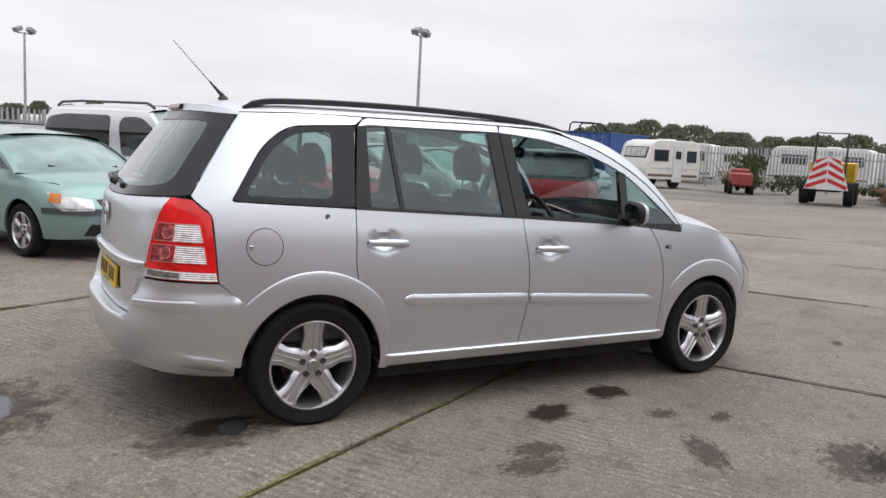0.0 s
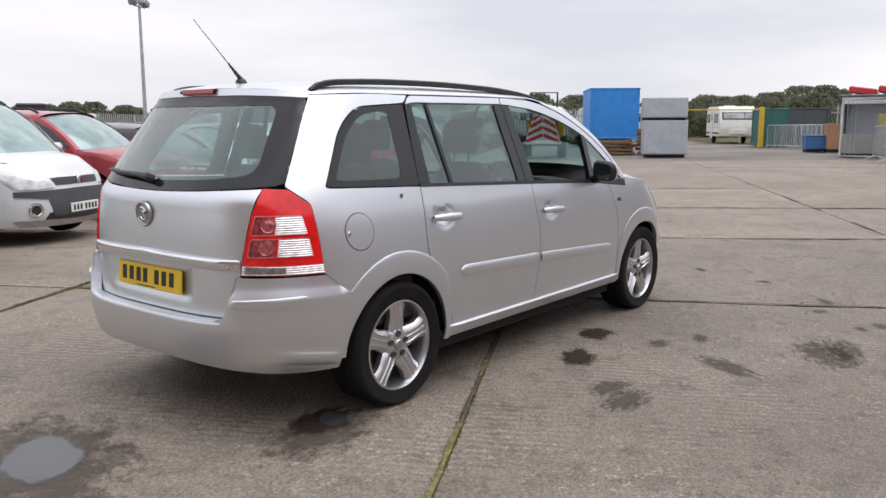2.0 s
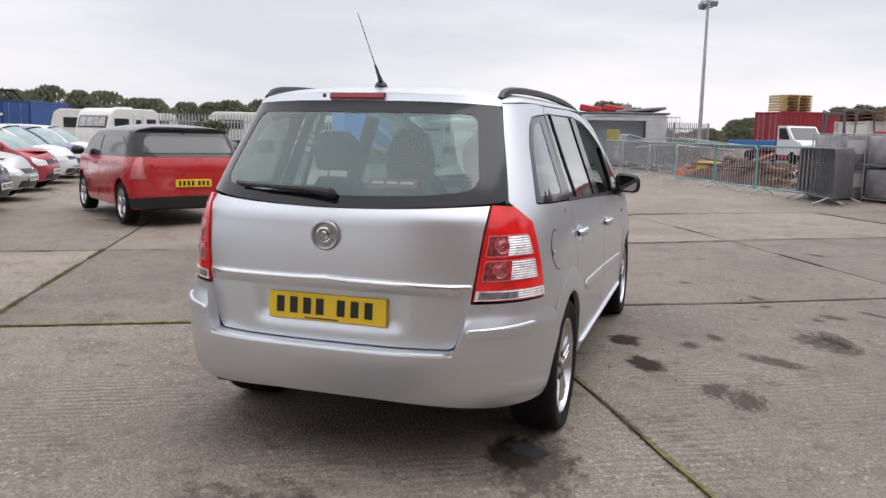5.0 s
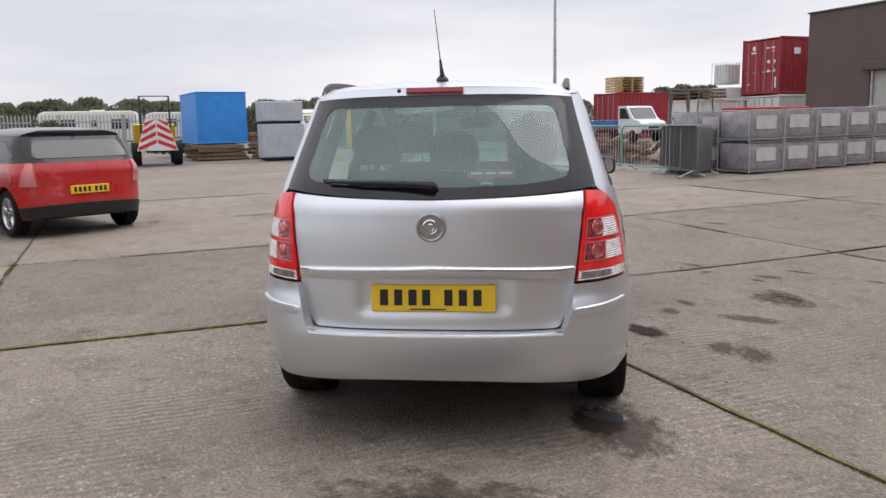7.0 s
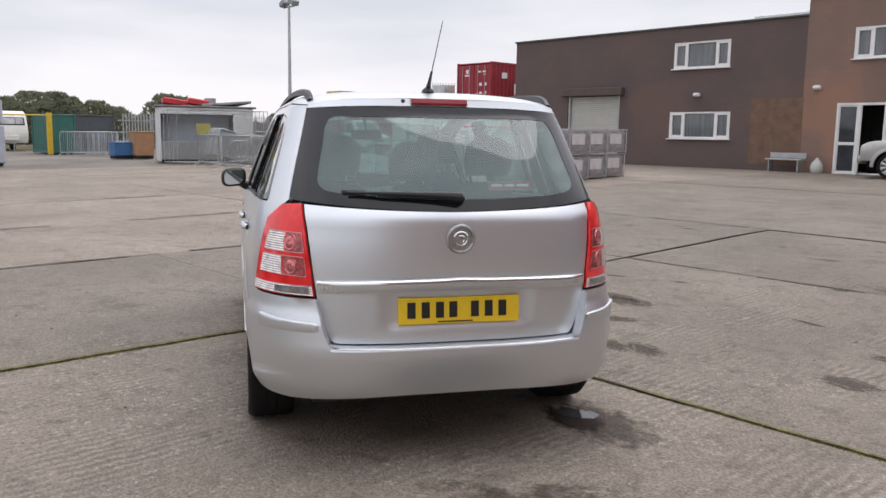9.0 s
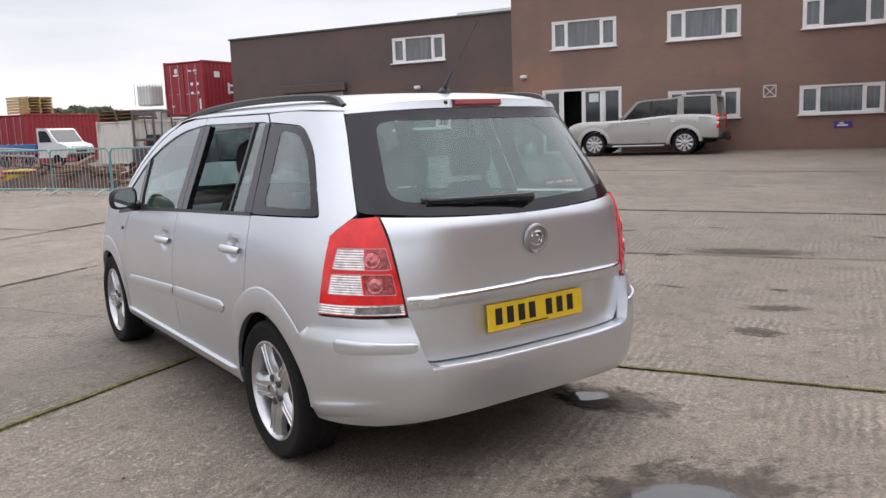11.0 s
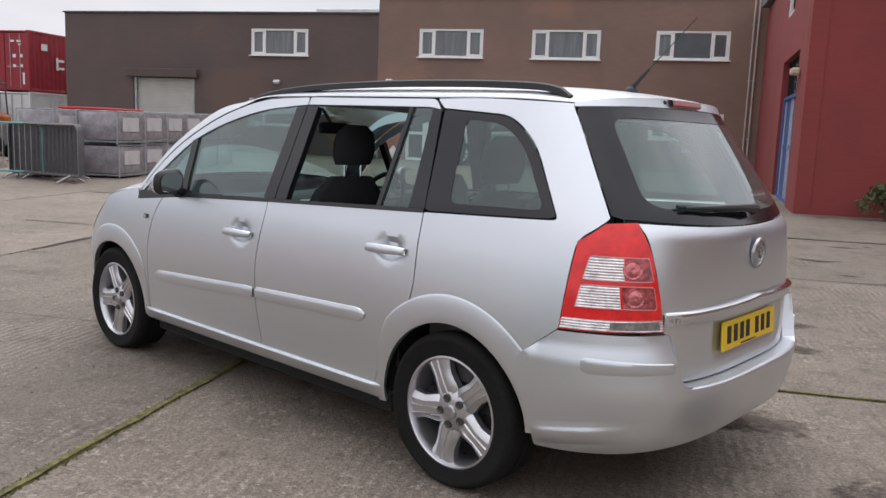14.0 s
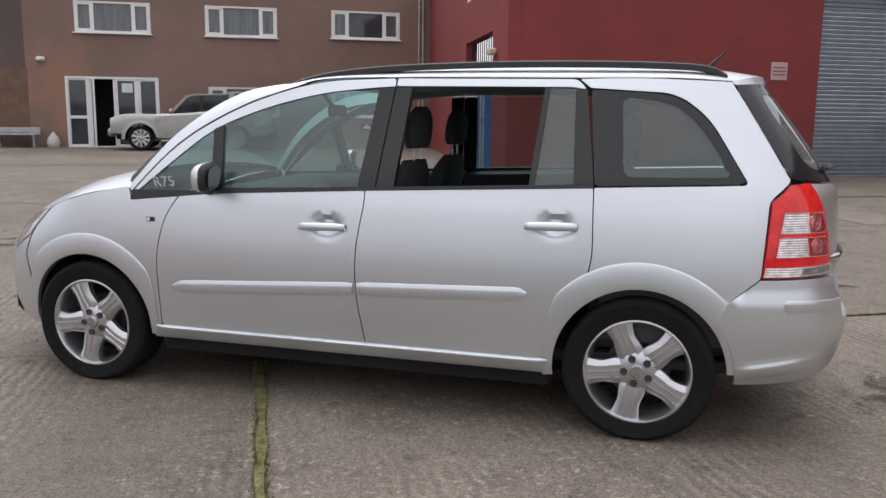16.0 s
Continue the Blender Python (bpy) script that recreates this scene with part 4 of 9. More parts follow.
        # quarter window: black border, clear middle
        qo = rounded([(0.209, belt(0.21) + 0.005, 0.01), (0.250, 1.453, 0.01), (-0.102, 1.430, 0.10), (-0.234, 1.330, 0.12), (-0.392, 1.076, 0.02)])
        qi = rounded([(0.095, belt(0.1) + 0.04, 0.04), (0.118, 1.42, 0.03), (-0.08, 1.40, 0.08), (-0.200, 1.31, 0.10), (-0.335, 1.10, 0.03)])
        q_ob = border(bd, "quarter_window", bd.side(qo, s), bd.side(qi, s), FRIT, car, -0.001)
        bd.panel("window_glass", bd.side(qi, s), QUARTER_TINT, q_ob, off=-0.003, depth=0, gap=0)
        rows = []
        for k in range(41):
            u = k / 40
            x = 0.365 + 1.965 * u
            e = min(1, min(u, 1 - u) * 22) ** 0.5
            rows.append([bd.at(bd.qs(x, z, s), z, o * e + (0.001 if o >= 0 else o)) for z, o in ((0.306, -0.006), (0.3045, 0.010), (0.300, 0.016), (0.293, 0.017), (0.286, 0.013), (0.275, 0.010), (0.255, 0.006), (0.241, 0.0), (0.236, -0.03), (0.236, -0.12))])
        Mesh().grid(rows).obj("sill", SILVER, car, smooth=True, angle=40)
        bd.panel("sill_end", bd.side([(0.48, 0.288), (0.48, 0.33), (0.42, 0.43), (0.362, 0.46), (0.372, 0.288)], s), SILVER, car, off=-0.005, depth=0, gap=0)
        arch_band(bd, 0, HZ, 0.357, 0.468, s, SILVER, car, a1=177)
        arch_band(bd, wb, HZ, 0.357, 0.462, s, SILVER, car)
        # nose, headlamp and side repeater
        nose = [(bd.qs(3.125, 0.60, s), 0.60), (bd.qs(3.06, 0.77, s), 0.77), (bd.qs(2.955, 0.86, s), 0.86)] + [(bd.qs(2.955, 0.86, s) + s * k * (bd.end - bd.qs(2.955, 0.86)) / 10, 0.86 - 0.2 * (k / 10) ** 0.6) for k in range(1, 11)]
        nose += [(s * bd.end, 0.26)] + [(bd.qs(x, 0.235, s), 0.235) for x in (3.4, 3.2, 3.09)] + [(bd.qs(x, z, s), z) for x, z in arc(wb, HZ, 0.385, -4, 22, 6)]
        bd.panel("front_bumper", nose, SILVER, car, depth=0.02)
        lamp = bd.side(rounded([(2.965, 0.853, 0.01), (3.06, 0.835, 0.03), (3.22, 0.765, 0.04), (3.335, 0.64, 0.02), (3.27, 0.615, 0.02), (3.11, 0.70, 0.03)]), s)
        bd.panel("headlamp", lamp, surf_once("headlamp_lens", (0.62, 0.60, 0.57), 0.12, 0.4, coat=0.9, var=0.25, scale=18), car, off=0.006, depth=0.02)
        rp = bd.panel("side_repeater", bd.side(rounded([(2.352, 0.842, 0.005), (2.352, 0.812, 0.005), (2.300, 0.815, 0.005), (2.300, 0.84, 0.005)]), s), BLACK_TRIM, car, off=0.004, depth=0.01, step=0.02)
        bd.panel("lens", bd.side([(2.346, 0.836), (2.346, 0.818), (2.325, 0.819), (2.325, 0.836)], s), CLEAR_LENS, rp, off=0.006, depth=0.004, step=0.02, gap=0)
        # tail lamp: red body, two stacked windows, a clear strip below
        tl = [(bd.qr(s * 0.624, 1.076), 1.076), (bd.qs(-0.555, 1.069, s), 1.069), (bd.qs(-0.485, 1.006, s), 1.006), (bd.qs(-0.476, 0.87, s), 0.87), (bd.qs(-0.464, 0.704, s), 0.704)]
        tl += [(bd.qs(-0.6, 0.704, s), 0.704), (bd.qr(s * 0.585, 0.708), 0.708), (bd.qr(s * 0.599, 0.82), 0.82), (bd.qr(s * 0.614, 0.95), 0.95)]
        bd.panel("lamp_seal", inset(dense(tl, 0.04), -0.0025), BLACK_TRIM, car, off=0.0015, depth=0.02, gap=0)
        lamp = bd.panel("tail_lamp", dense(tl, 0.04), RED_LENS, car, "red and clear tail lamp", off=0.012, depth=0.02, gap=0.002, step=0.03)
        ribs = lambda p: 0.0026 * abs((p.z / 0.0095) % 1 - 0.5) * 2
        for z0, z1, x1, x0, y1, y0 in ((0.880, 0.962, -0.532, -0.520, 0.627, 0.619), (0.786, 0.866, -0.518, -0.508, 0.620, 0.612)):
            frame_o = dense([(bd.qs(x1, z1, s), z1), (bd.qs(x0, z0, s), z0), (bd.qr(s * y0, z0), z0), (bd.qr(s * y1, z1), z1)], 0.03)
            frame_i = inset(frame_o, 0.0035)
            border(bd, "lens_edge", frame_o, frame_i, LENS_EDGE, lamp, 0.0148, n=64, steps=1)
            o1 = inset(dense([(bd.qs(x1, z1, s), z1), (bd.qs(x0, z0, s), z0), (bd.qs(-0.640, z0, s), z0), (bd.qs(-0.628, z1, s), z1)], 0.03), 0.003)
            bd.panel("clear_lens", o1, CLEAR_LENS, lamp, "white ribbed lens", off=0.0130, depth=0.004, gap=0.0, step=0.00475, relief=ribs)
            o2 = inset(dense([(bd.qs(-0.632, z1, s), z1), (bd.qs(-0.644, z0, s), z0), (bd.qr(s * y0, z0), z0), (bd.qr(s * y1, z1), z1)], 0.03), 0.003)
            bd.panel("ruby_lens", o2, PINK_LENS, lamp, off=0.0138, depth=0.004, gap=0.0, step=0.03)
            zc = (z0 + z1) / 2
            c = bd.at(bd.qr(s * 0.672, zc), zc, 0.0138)
            nrm = (bd.at(bd.qr(s * 0.672, zc), zc, 0.1) - bd.at(bd.qr(s * 0.672, zc), zc)).normalized()
            mm = Matrix.Translation(c) @ nrm.to_track_quat("Y", "Z").to_matrix().to_4x4()
            Mesh().lathe([(0.0001, 0.002), (0.008, 0.004), (0.014, 0.003), (0.026, 0.0005), (0.030, 0.0025), (0.033, 0.0025), (0.035, -0.002)], 24, mm).obj("lamp_bowl", BOWL, lamp, smooth=True)
        o3 = inset(dense([(bd.qs(-0.472, 0.748, s), 0.748), (bd.qs(-0.467, 0.708, s), 0.708), (bd.qr(s * 0.590, 0.711), 0.711), (bd.qr(s * 0.594, 0.752), 0.752)], 0.03), 0.001)
        bd.panel("lower_lens", o3, CLEAR_LENS, lamp, "clear ribbed strip", off=0.0130, depth=0.004, gap=0.0, step=0.00475, relief=ribs)
        o4 = dense([(bd.qs(-0.615, 0.742, s), 0.742), (bd.qs(-0.615, 0.716, s), 0.716), (bd.qr(s * 0.602, 0.718), 0.718), (bd.qr(s * 0.606, 0.746), 0.746)], 0.03)
        bd.panel("reversing_lens", o4, SMOKE_LENS, lamp, off=0.0165, depth=0.004, gap=0.0, step=0.03)
        # roof rail
        pts = resample([(-0.300, 0.562, 1.508), (-0.262, 0.563, 1.534), (-0.20, 0.565, 1.550), (-0.08, 0.569, 1.560), (0.4, 0.578, 1.572), (0.9, 0.582, 1.567), (1.3, 0.586, 1.548), (1.55, 0.598, 1.514), (1.72, 0.613, 1.462)], 40)
        rail = Mesh()
        rows = []
        for x, y, z in pts:
            rows.append([(x, s * (y + dy), z + dz) for dy, dz in ((-0.013, -0.022), (-0.014, -0.002), (-0.010, 0.006), (0.004, 0.008), (0.012, 0.002), (0.014, -0.022))])
        rail.grid(rows).obj("roof_rail", BLACK_TRIM, car, smooth=True, angle=40)
        # door mirror
        mir = thing("door_mirror", "", "")
        mir.parent = car
        mc = Vector((1.972, s * 0.905, 1.046))
        rows_b, rows_s = [], []
        for k in range(9):
            u = k / 8
            ring = []
            sz = (0.70, 0.95, 1.0, 1.0, 0.97, 0.9, 0.76, 0.5, 0.12)[k]
            xx = mc.x - 0.035 + 0.095 * u
            for j in range(20):
                a = 2 * math.pi * j / 20
                ca, sa = math.copysign(abs(math.cos(a)) ** 0.6, math.cos(a)), math.copysign(abs(math.sin(a)) ** 0.7, math.sin(a))
                ring.append((xx, mc.y + s * (0.086 * sz * ca + 0.004), mc.z + 0.066 * sz * sa - 0.008 * ca))
            (rows_b if k < 3 else rows_s).append(ring)
        rows_s.insert(0, rows_b[-1])
        Mesh().grid(rows_b, loop=True).obj("housing", BLACK_TRIM, mir, smooth=True, angle=60)
        Mesh().grid(rows_s, loop=True).obj("shell", SILVER, mir, "silver mirror cap", smooth=True, angle=60)
        g = [(mc.x - 0.0465 - 0.04 * (z - mc.z) - s * 0.12 * (y - mc.y), y, z) for _, y, z in [((0), mc.y + s * 0.80 * (p[1] - mc.y) / s, mc.z + 0.80 * (p[2] - mc.z)) for p in rows_b[1]]]
        Mesh().add(g, [tuple(range(len(g)))]).obj("mirror_glass", surf_once("mirror", (0.8, 0.82, 0.83), 0.02, 1.0, var=0.0, bump=0.0), mir)
        Mesh().add(rows_b[0], [tuple(range(20))]).obj("mirror_back", BLACK_TRIM, mir)
        Mesh().tube([(2.03, s * 0.79, 0.990), (2.015, s * 0.83, 0.985), (1.995, s * 0.875, 1.01)], [0.035, 0.03, 0.026], 10).obj("mirror_foot", BLACK_TRIM, mir, smooth=True)
        # wheels
        for x in (0, wb):
            w = wheel(car, (x, s * 0.745, HZ), s, 0.316, 0.222, 0.205, ALLOY, 5, (HZ + 0.018) / 0.316, phase=-78 if s > 0 else 92)
        # raised strip round the bumper's corner
        rows = []
        for k in range(33):
            u = k / 32
            q = bump.qs(-0.556, 0.59, s) + (bump.qr(s * 0.578, 0.59) - bump.qs(-0.556, 0.59, s)) * u
            zt, zb = 0.621 - 0.014 * u, 0.563 + 0.006 * u
            e = min(1, min(u * 14, (1 - u) * 30) + 0.02) ** 0.5
            mid, hh = (zt + zb) / 2, (zt - zb) / 2 * (0.55 + 0.45 * e)
            rows.append([bump.at(q, mid + hh * c, (0.0075 if mid + hh * c < 0.62 else 0.0) + o * e) for c, o in ((-1, -0.004), (-0.94, 0.003), (-0.5, 0.006), (0.3, 0.008), (0.75, 0.008), (0.93, 0.005), (1, -0.006))])
        Mesh().grid(rows).obj("bumper_strip", SILVER, car, smooth=True, angle=35)

    # roof, windscreen, bonnet
    n = 36
    re = resample([(-0.343, 1.487), (-0.1, 1.500), (0.3, 1.503), (0.8, 1.507), (1.14, 1.508), (1.53, 1.498), (1.60, 1.482)], n)
    edge = [tuple(bd.flat(bd.qs(x, z), z)) for x, z in re]
    cx = [(-0.478 + (1.80 + 0.478) * k / (n - 1)) for k in range(n)]
    zt = [(-0.478, 1.522), (-0.3, 1.552), (0.0, 1.572), (0.6, 1.584), (1.2, 1.573), (1.6, 1.545), (1.80, 1.520)]
    loft("roof", edge, [(x, lerp_table(zt, x)) for x in cx], SILVER, car, end_bow=1.2)
    loft("roof_lining", [(x, y - 0.03, z - 0.03) for x, y, z in edge], [(x, lerp_table(zt, x) - 0.035) for x in cx], HEADLINER, car)
    pa = resample([(2.475, 0.985), (2.25, 1.235), (1.945, 1.420), (1.60, 1.482)], 20)
    wedge = [(x, bd.W(z) - 0.045, z + 0.012) for x, z in pa]
    wc = resample([(2.86, 0.985), (2.48, 1.24), (2.12, 1.42), (1.80, 1.520)], 20)
    loft("windscreen", wedge, wc, SCREEN_TINT, car, power=2.0, root=1.0)
    for s in (1, -1):
        rows = []
        for (x, z), (fx, fz) in zip(pa, resample([(2.445, 0.958), (2.20, 1.207), (1.89, 1.382), (1.585, 1.482)], 20)):
            yo, yi = bd.W(fz), bd.W(z) - 0.048
            rows.append([(fx, s * yo, fz), (fx * 0.5 + x * 0.5, s * (yo * 0.55 + yi * 0.45 + 0.012), fz * 0.5 + z * 0.5 + 0.012), (x, s * yi, z + 0.014), (x - 0.02, s * (yi - 0.05), z - 0.05)])
        Mesh().grid(rows).obj("windscreen_pillar", SILVER, car, smooth=True, angle=60)
    be = resample([(2.45, 0.975), (2.62, 0.955), (2.80, 0.912), (2.95, 0.862), (3.06, 0.835), (3.22, 0.76), (3.34, 0.66)], 24)
    loft("bonnet", [(x, bd.flat(bd.qs(x, z), z).y, z) for x, z in be], [(x + 0.16, z + 0.075 * (1 - max(0, x - 2.9) * 1.2)) for x, z in be], SILVER, car, power=2.4, root=0.8)

    # tailgate
    def plate_recess(p):
        a = min(1, max(0, (0.335 - abs(p.y)) / 0.04))
        b = min(1, max(0, (p.z - 0.560) / 0.05)) * min(1, max(0, (0.765 - p.z) / 0.02))
        return -0.020 * (a * a * (3 - 2 * a)) * (b * b * (3 - 2 * b)) + 0.006 * math.exp(-((p.z - 1.03) / 0.03) ** 2)
    gate = thing("tailgate", "", "")
    gate.parent = car
    half = [(0.6215, 1.078, 0.005), (0.611, 0.95, 0.0), (0.597, 0.82, 0.0), (0.583, 0.71, 0.02), (0.568, 0.63, 0.1), (0.546, 0.548, 0.04), (0.515, 0.514, 0.02)]
    g_out = half + [(-y, z, r) for y, z, r in half[::-1]] + [(-0.35, 1.062, 0.2), (0.0, 1.050, 0.3), (0.35, 1.062, 0.2)]
    bd.panel("gate_skin", bd.tail(rounded(g_out), 0.03), SILVER, gate, step=0.024, relief=plate_recess)
    sides = [(-0.566, 1.090), (-0.496, 1.205), (-0.438, 1.30), (-0.376, 1.402), (-0.330, 1.472)]
    right = [(bd.qs(x, z, -1), z) for x, z in sides]
    left = [(bd.qs(x, z, 1), z) for x, z in sides]
    top = [(bd.qr(y, z), z) for y, z in ((0.5, 1.476), (0.3, 1.482), (0, 1.484), (-0.3, 1.482), (-0.5, 1.476))]
    low = [(bd.qr(y, z), z) for y, z in ((-0.6, 1.083), (-0.35, 1.067), (-0.15, 1.057), (0, 1.055), (0.15, 1.057), (0.35, 1.067), (0.6, 1.085))]
    outer = dense(left + top + right[::-1] + low, 0.06)
    clear = rounded([(0.505, 1.438, 0.05), (-0.505, 1.438, 0.05), (-0.575, 1.135, 0.06), (-0.40, 1.112, 0.1), (0, 1.098, 0.2), (0.40, 1.112, 0.1), (0.575, 1.135, 0.06)])
    ci = bd.tail(clear, 0.04)
    border(bd, "screen_border", outer, ci, FRIT, gate, 0.001, n=128)
    bd.panel("rear_screen", ci, REAR_TINT, gate, off=-0.001, depth=0, gap=0)
    for s in (1, -1):
        bd.panel("pillar_trim", bd.side([(-0.40, 1.05), (-0.24, 1.33), (-0.10, 1.45), (-0.33, 1.47), (-0.44, 1.30), (-0.55, 1.06)], s), DASH, car, off=-0.03, depth=0, gap=0)
    sp = [(bd.qs(-0.328, 1.474, 1), 1.474), *[(bd.qr(y, z), z) for y, z in ((0.5, 1.479), (0.3, 1.486), (0, 1.488), (-0.3, 1.486), (-0.5, 1.479))], (bd.qs(-0.328, 1.474, -1), 1.474),
          (bd.qs(-0.321, 1.489, -1), 1.489), *[(bd.qr(y, z), z) for y, z in ((-0.5, 1.506), (-0.3, 1.519), (0, 1.523), (0.3, 1.519), (0.5, 1.506))], (bd.qs(-0.321, 1.489, 1), 1.489)]
    bd.panel("spoiler", dense(sp, 0.04), SILVER, gate, gap=0, depth=0.03, step=0.03)
    bl = Mesh()
    rows = []
    for k in range(13):
        y = -0.107 + 0.25 * k / 12
        x = bd.flat(bd.qr(y, 1.5), 1.5).x
        rows.append([(x + 0.01, y, 1.491), (x - 0.012, y, 1.494), (x - 0.016, y, 1.502), (x - 0.010, y, 1.520), (x + 0.02, y, 1.524)])
    bl.grid(rows).obj("high_brake_lamp", surf_once("dull_red_lens", (0.30, 0.02, 0.03), 0.25, coat=0.5), gate, smooth=True, angle=30)
    Mesh().lathe([(0.0001, 0.008), (0.007, 0.006), (0.010, 0)], 12, Matrix.Translation((-0.476, 0.178, 1.508)) @ pose(0, 0, 0, 0, 0, 90)).obj("washer_jet", BLACK_TRIM, gate, smooth=True)
    # garnish bar with its bright upper edge
    rows = []
    for k in range(41):
        y = -0.582 + 1.164 * k / 40
        e = min(1, (0.582 - abs(y)) / 0.08) * 0.7 + 0.3
        zc = 0.772 - 0.012 * (y / 0.6) ** 2
        rows.append([bd.at(bd.qr(y, zc + dz), zc + dz, o * e) for dz, o in ((0.012, -0.003), (0.010, 0.008), (0.005, 0.018), (-0.001, 0.021), (-0.007, 0.0215), (-0.022, 0.018), (-0.038, 0.012), (-0.042, -0.03))])
    bar = Mesh().grid(rows).obj("tailgate_bar", SILVER, gate, smooth=True, angle=30)
    rows = []
    for k in range(41):
        y = -0.578 + 1.156 * k / 40
        zc = 0.772 - 0.012 * (y / 0.6) ** 2 + 0.004 * max(0, 1 - abs(y) / 0.10)
        e = min(1, (0.578 - abs(y)) / 0.08) * 0.7 + 0.3
        rows.append([bd.at(bd.qr(y, zc + dz), zc + dz, o * e) for dz, o in ((0.0135, 0.0), (0.0125, 0.013), (0.008, 0.0215), (0.003, 0.0245), (-0.004, 0.0245), (-0.007, 0.0205))])
    Mesh().grid(rows).obj("chrome_blade", CHROME, bar, "bright chrome strip", smooth=True, angle=40)
    # badge: a ring and a plain raised shape
    bx = bd.at(0.0001, 0.945, 0.004)
    bm4 = Matrix.Translation(bx) @ pose(0, 0, 0, -4, 0, 90)
    badge = Mesh().lathe([(0.0001, 0.004), (0.046, 0.004), (0.048, 0.010), (0.054, 0.013), (0.060, 0.010), (0.062, 0.0)], 40, bm4)
    b_ob = badge.obj("badge", SATIN, gate, "round metal badge", smooth=True, angle=30)
    relief = Mesh()
    for a0, a1, rr, th in ((20, 170, 0.030, 0.010), (190, 330, 0.026, 0.008), (60, 250, 0.014, 0.008)):
        relief.tube([(rr * math.cos(radians(a)), 0.008, rr * math.sin(radians(a))) for a in range(a0, a1 + 1, 15)], th * 0.55, 6, m=bm4)
    relief.obj("badge_relief", CHROME, b_ob, smooth=True)
    # lettering as plain bars
    for y0, y1 in ((0.560, 0.465), (-0.465, -0.560)):
        m = Mesh()
        for k in range(6):
            ya, yb = y0 + (y1 - y0) * k / 6, y0 + (y1 - y0) * (k + 0.7) / 6
            m.grid([[bd.at(bd.qr(y, z), z, 0.0165) for y in (ya, yb)] for z in (0.736, 0.752)])
        m.obj("name_bar", CHROME, bar)
    # number plate with plain bars
    pl = thing("number_plate", "", "")
    pl.parent = gate
    pm = Matrix.Translation((-0.819, 0.0, 0.648)) @ pose(0, 0, 0, 0, 4, 0)
    Mesh().box((0, 0, 0), (0.010, 0.52, 0.111), 0.004, pm).obj("plate_panel", PLATE_Y, pl, "yellow plate")
    for y in (0.205, 0.145, 0.085, 0.028, -0.065, -0.125, -0.185):
        Mesh().box((-0.0058, y, 0.004), (0.002, 0.034, 0.066), 0, pm).obj("plate_bar", INK, pl, "black bar")
    Mesh().box((-0.0056, 0.02, -0.045), (0.002, 0.15, 0.005), 0, pm).obj("plate_line", INK, pl)
    # wiper
    wp = thing("rear_wiper", "", "")
    wp.parent = gate
    path = [bd.at(bd.qr(y, z), z, o) for y, z, o in ((-0.005, 1.098, 0.012), (-0.003, 1.098, 0.035), (0.10, 1.104, 0.036), (0.30, 1.112, 0.03), (0.45, 1.118, 0.022))]
    Mesh().tube(path, [0.02, 0.02, 0.013, 0.009, 0.006], 8).obj("wiper_arm", BLACK_TRIM, wp, smooth=True)
    path = [bd.at(bd.qr(y, z), z, 0.012) for y, z in ((0.06, 1.112), (0.2, 1.117), (0.35, 1.122), (0.47, 1.127))]
    Mesh().tube(path, 0.008, 6).obj("wiper_blade", BLACK_TRIM, wp, smooth=True)
    # sticker in the rear screen
    rows = [[bd.at(bd.qr(y, z), z, -0.003) for y in (-0.14, -0.2, -0.27, -0.34)] for z in (1.140, 1.157, 1.175)]
    stk = Mesh().grid(rows).obj("window_sticker", STICKER, gate, "red sticker with white lettering bars")
    for y0, y1 in ((-0.155, -0.205), (-0.215, -0.260), (-0.270, -0.325)):
        Mesh().grid([[bd.at(bd.qr(yy, z), z, -0.002) for yy in (y0, y1)] for z in (1.154, 1.163)]).obj("sticker_bar", WHITE_PRINT, stk)
    # bumper
    arch = arc(0, HZ, 0.385, 183, 142, 10)
    hb = [(bump.qr(0.2, 0.305), 0.305), (bump.qr(0.4, 0.296), 0.296), (bump.qs(-0.66, 0.272), 0.272), (bump.qs(-0.52, 0.264), 0.264), (bump.qs(-0.40, 0.260), 0.260)]
    hb += [(bump.qs(x, z), z) for x, z in arch] + [(bump.qs(x, z), z) for x, z in ((-0.337, 0.600), (-0.40, 0.649), (-0.463, 0.699))]
    hb += [(bump.qs(-0.58, 0.700), 0.700)] + [(bump.qr(y, z), z) for y, z in ((0.72, 0.700), (0.586, 0.702), (0.577, 0.66), (0.566, 0.60), (0.553, 0.550), (0.541, 0.523), (0.515, 0.508), (0.3, 0.506), (0.1, 0.506))]
    full = hb + [(-q, z) for q, z in hb[::-1]]
    def bumper_relief(p):
        k = min(1, max(0, (0.632 - p.z) / 0.022))
        return 0.013 * k * k * (3 - 2 * k) - 0.006
    bob = bump.panel("rear_bumper", dense(full, 0.04), SILVER, car, depth=0.05, gap=0.0006, step=0.03,
                     relief=bumper_relief)
    rows = []
    for k in range(33):
        y = -0.535 + 1.07 * k / 32
        x0 = bump.flat(bump.qr(y, 0.5), 0.5).x
        rows.append([(x0 + dx, y, z) for z, dx in ((0.496, -0.0078), (0.504, -0.007), (0.509, -0.002), (0.5115, 0.010), (0.5115, 0.05), (0.5115, 0.12))])
    Mesh().grid(rows).obj("bumper_step", SILVER, bob, smooth=True, angle=60)
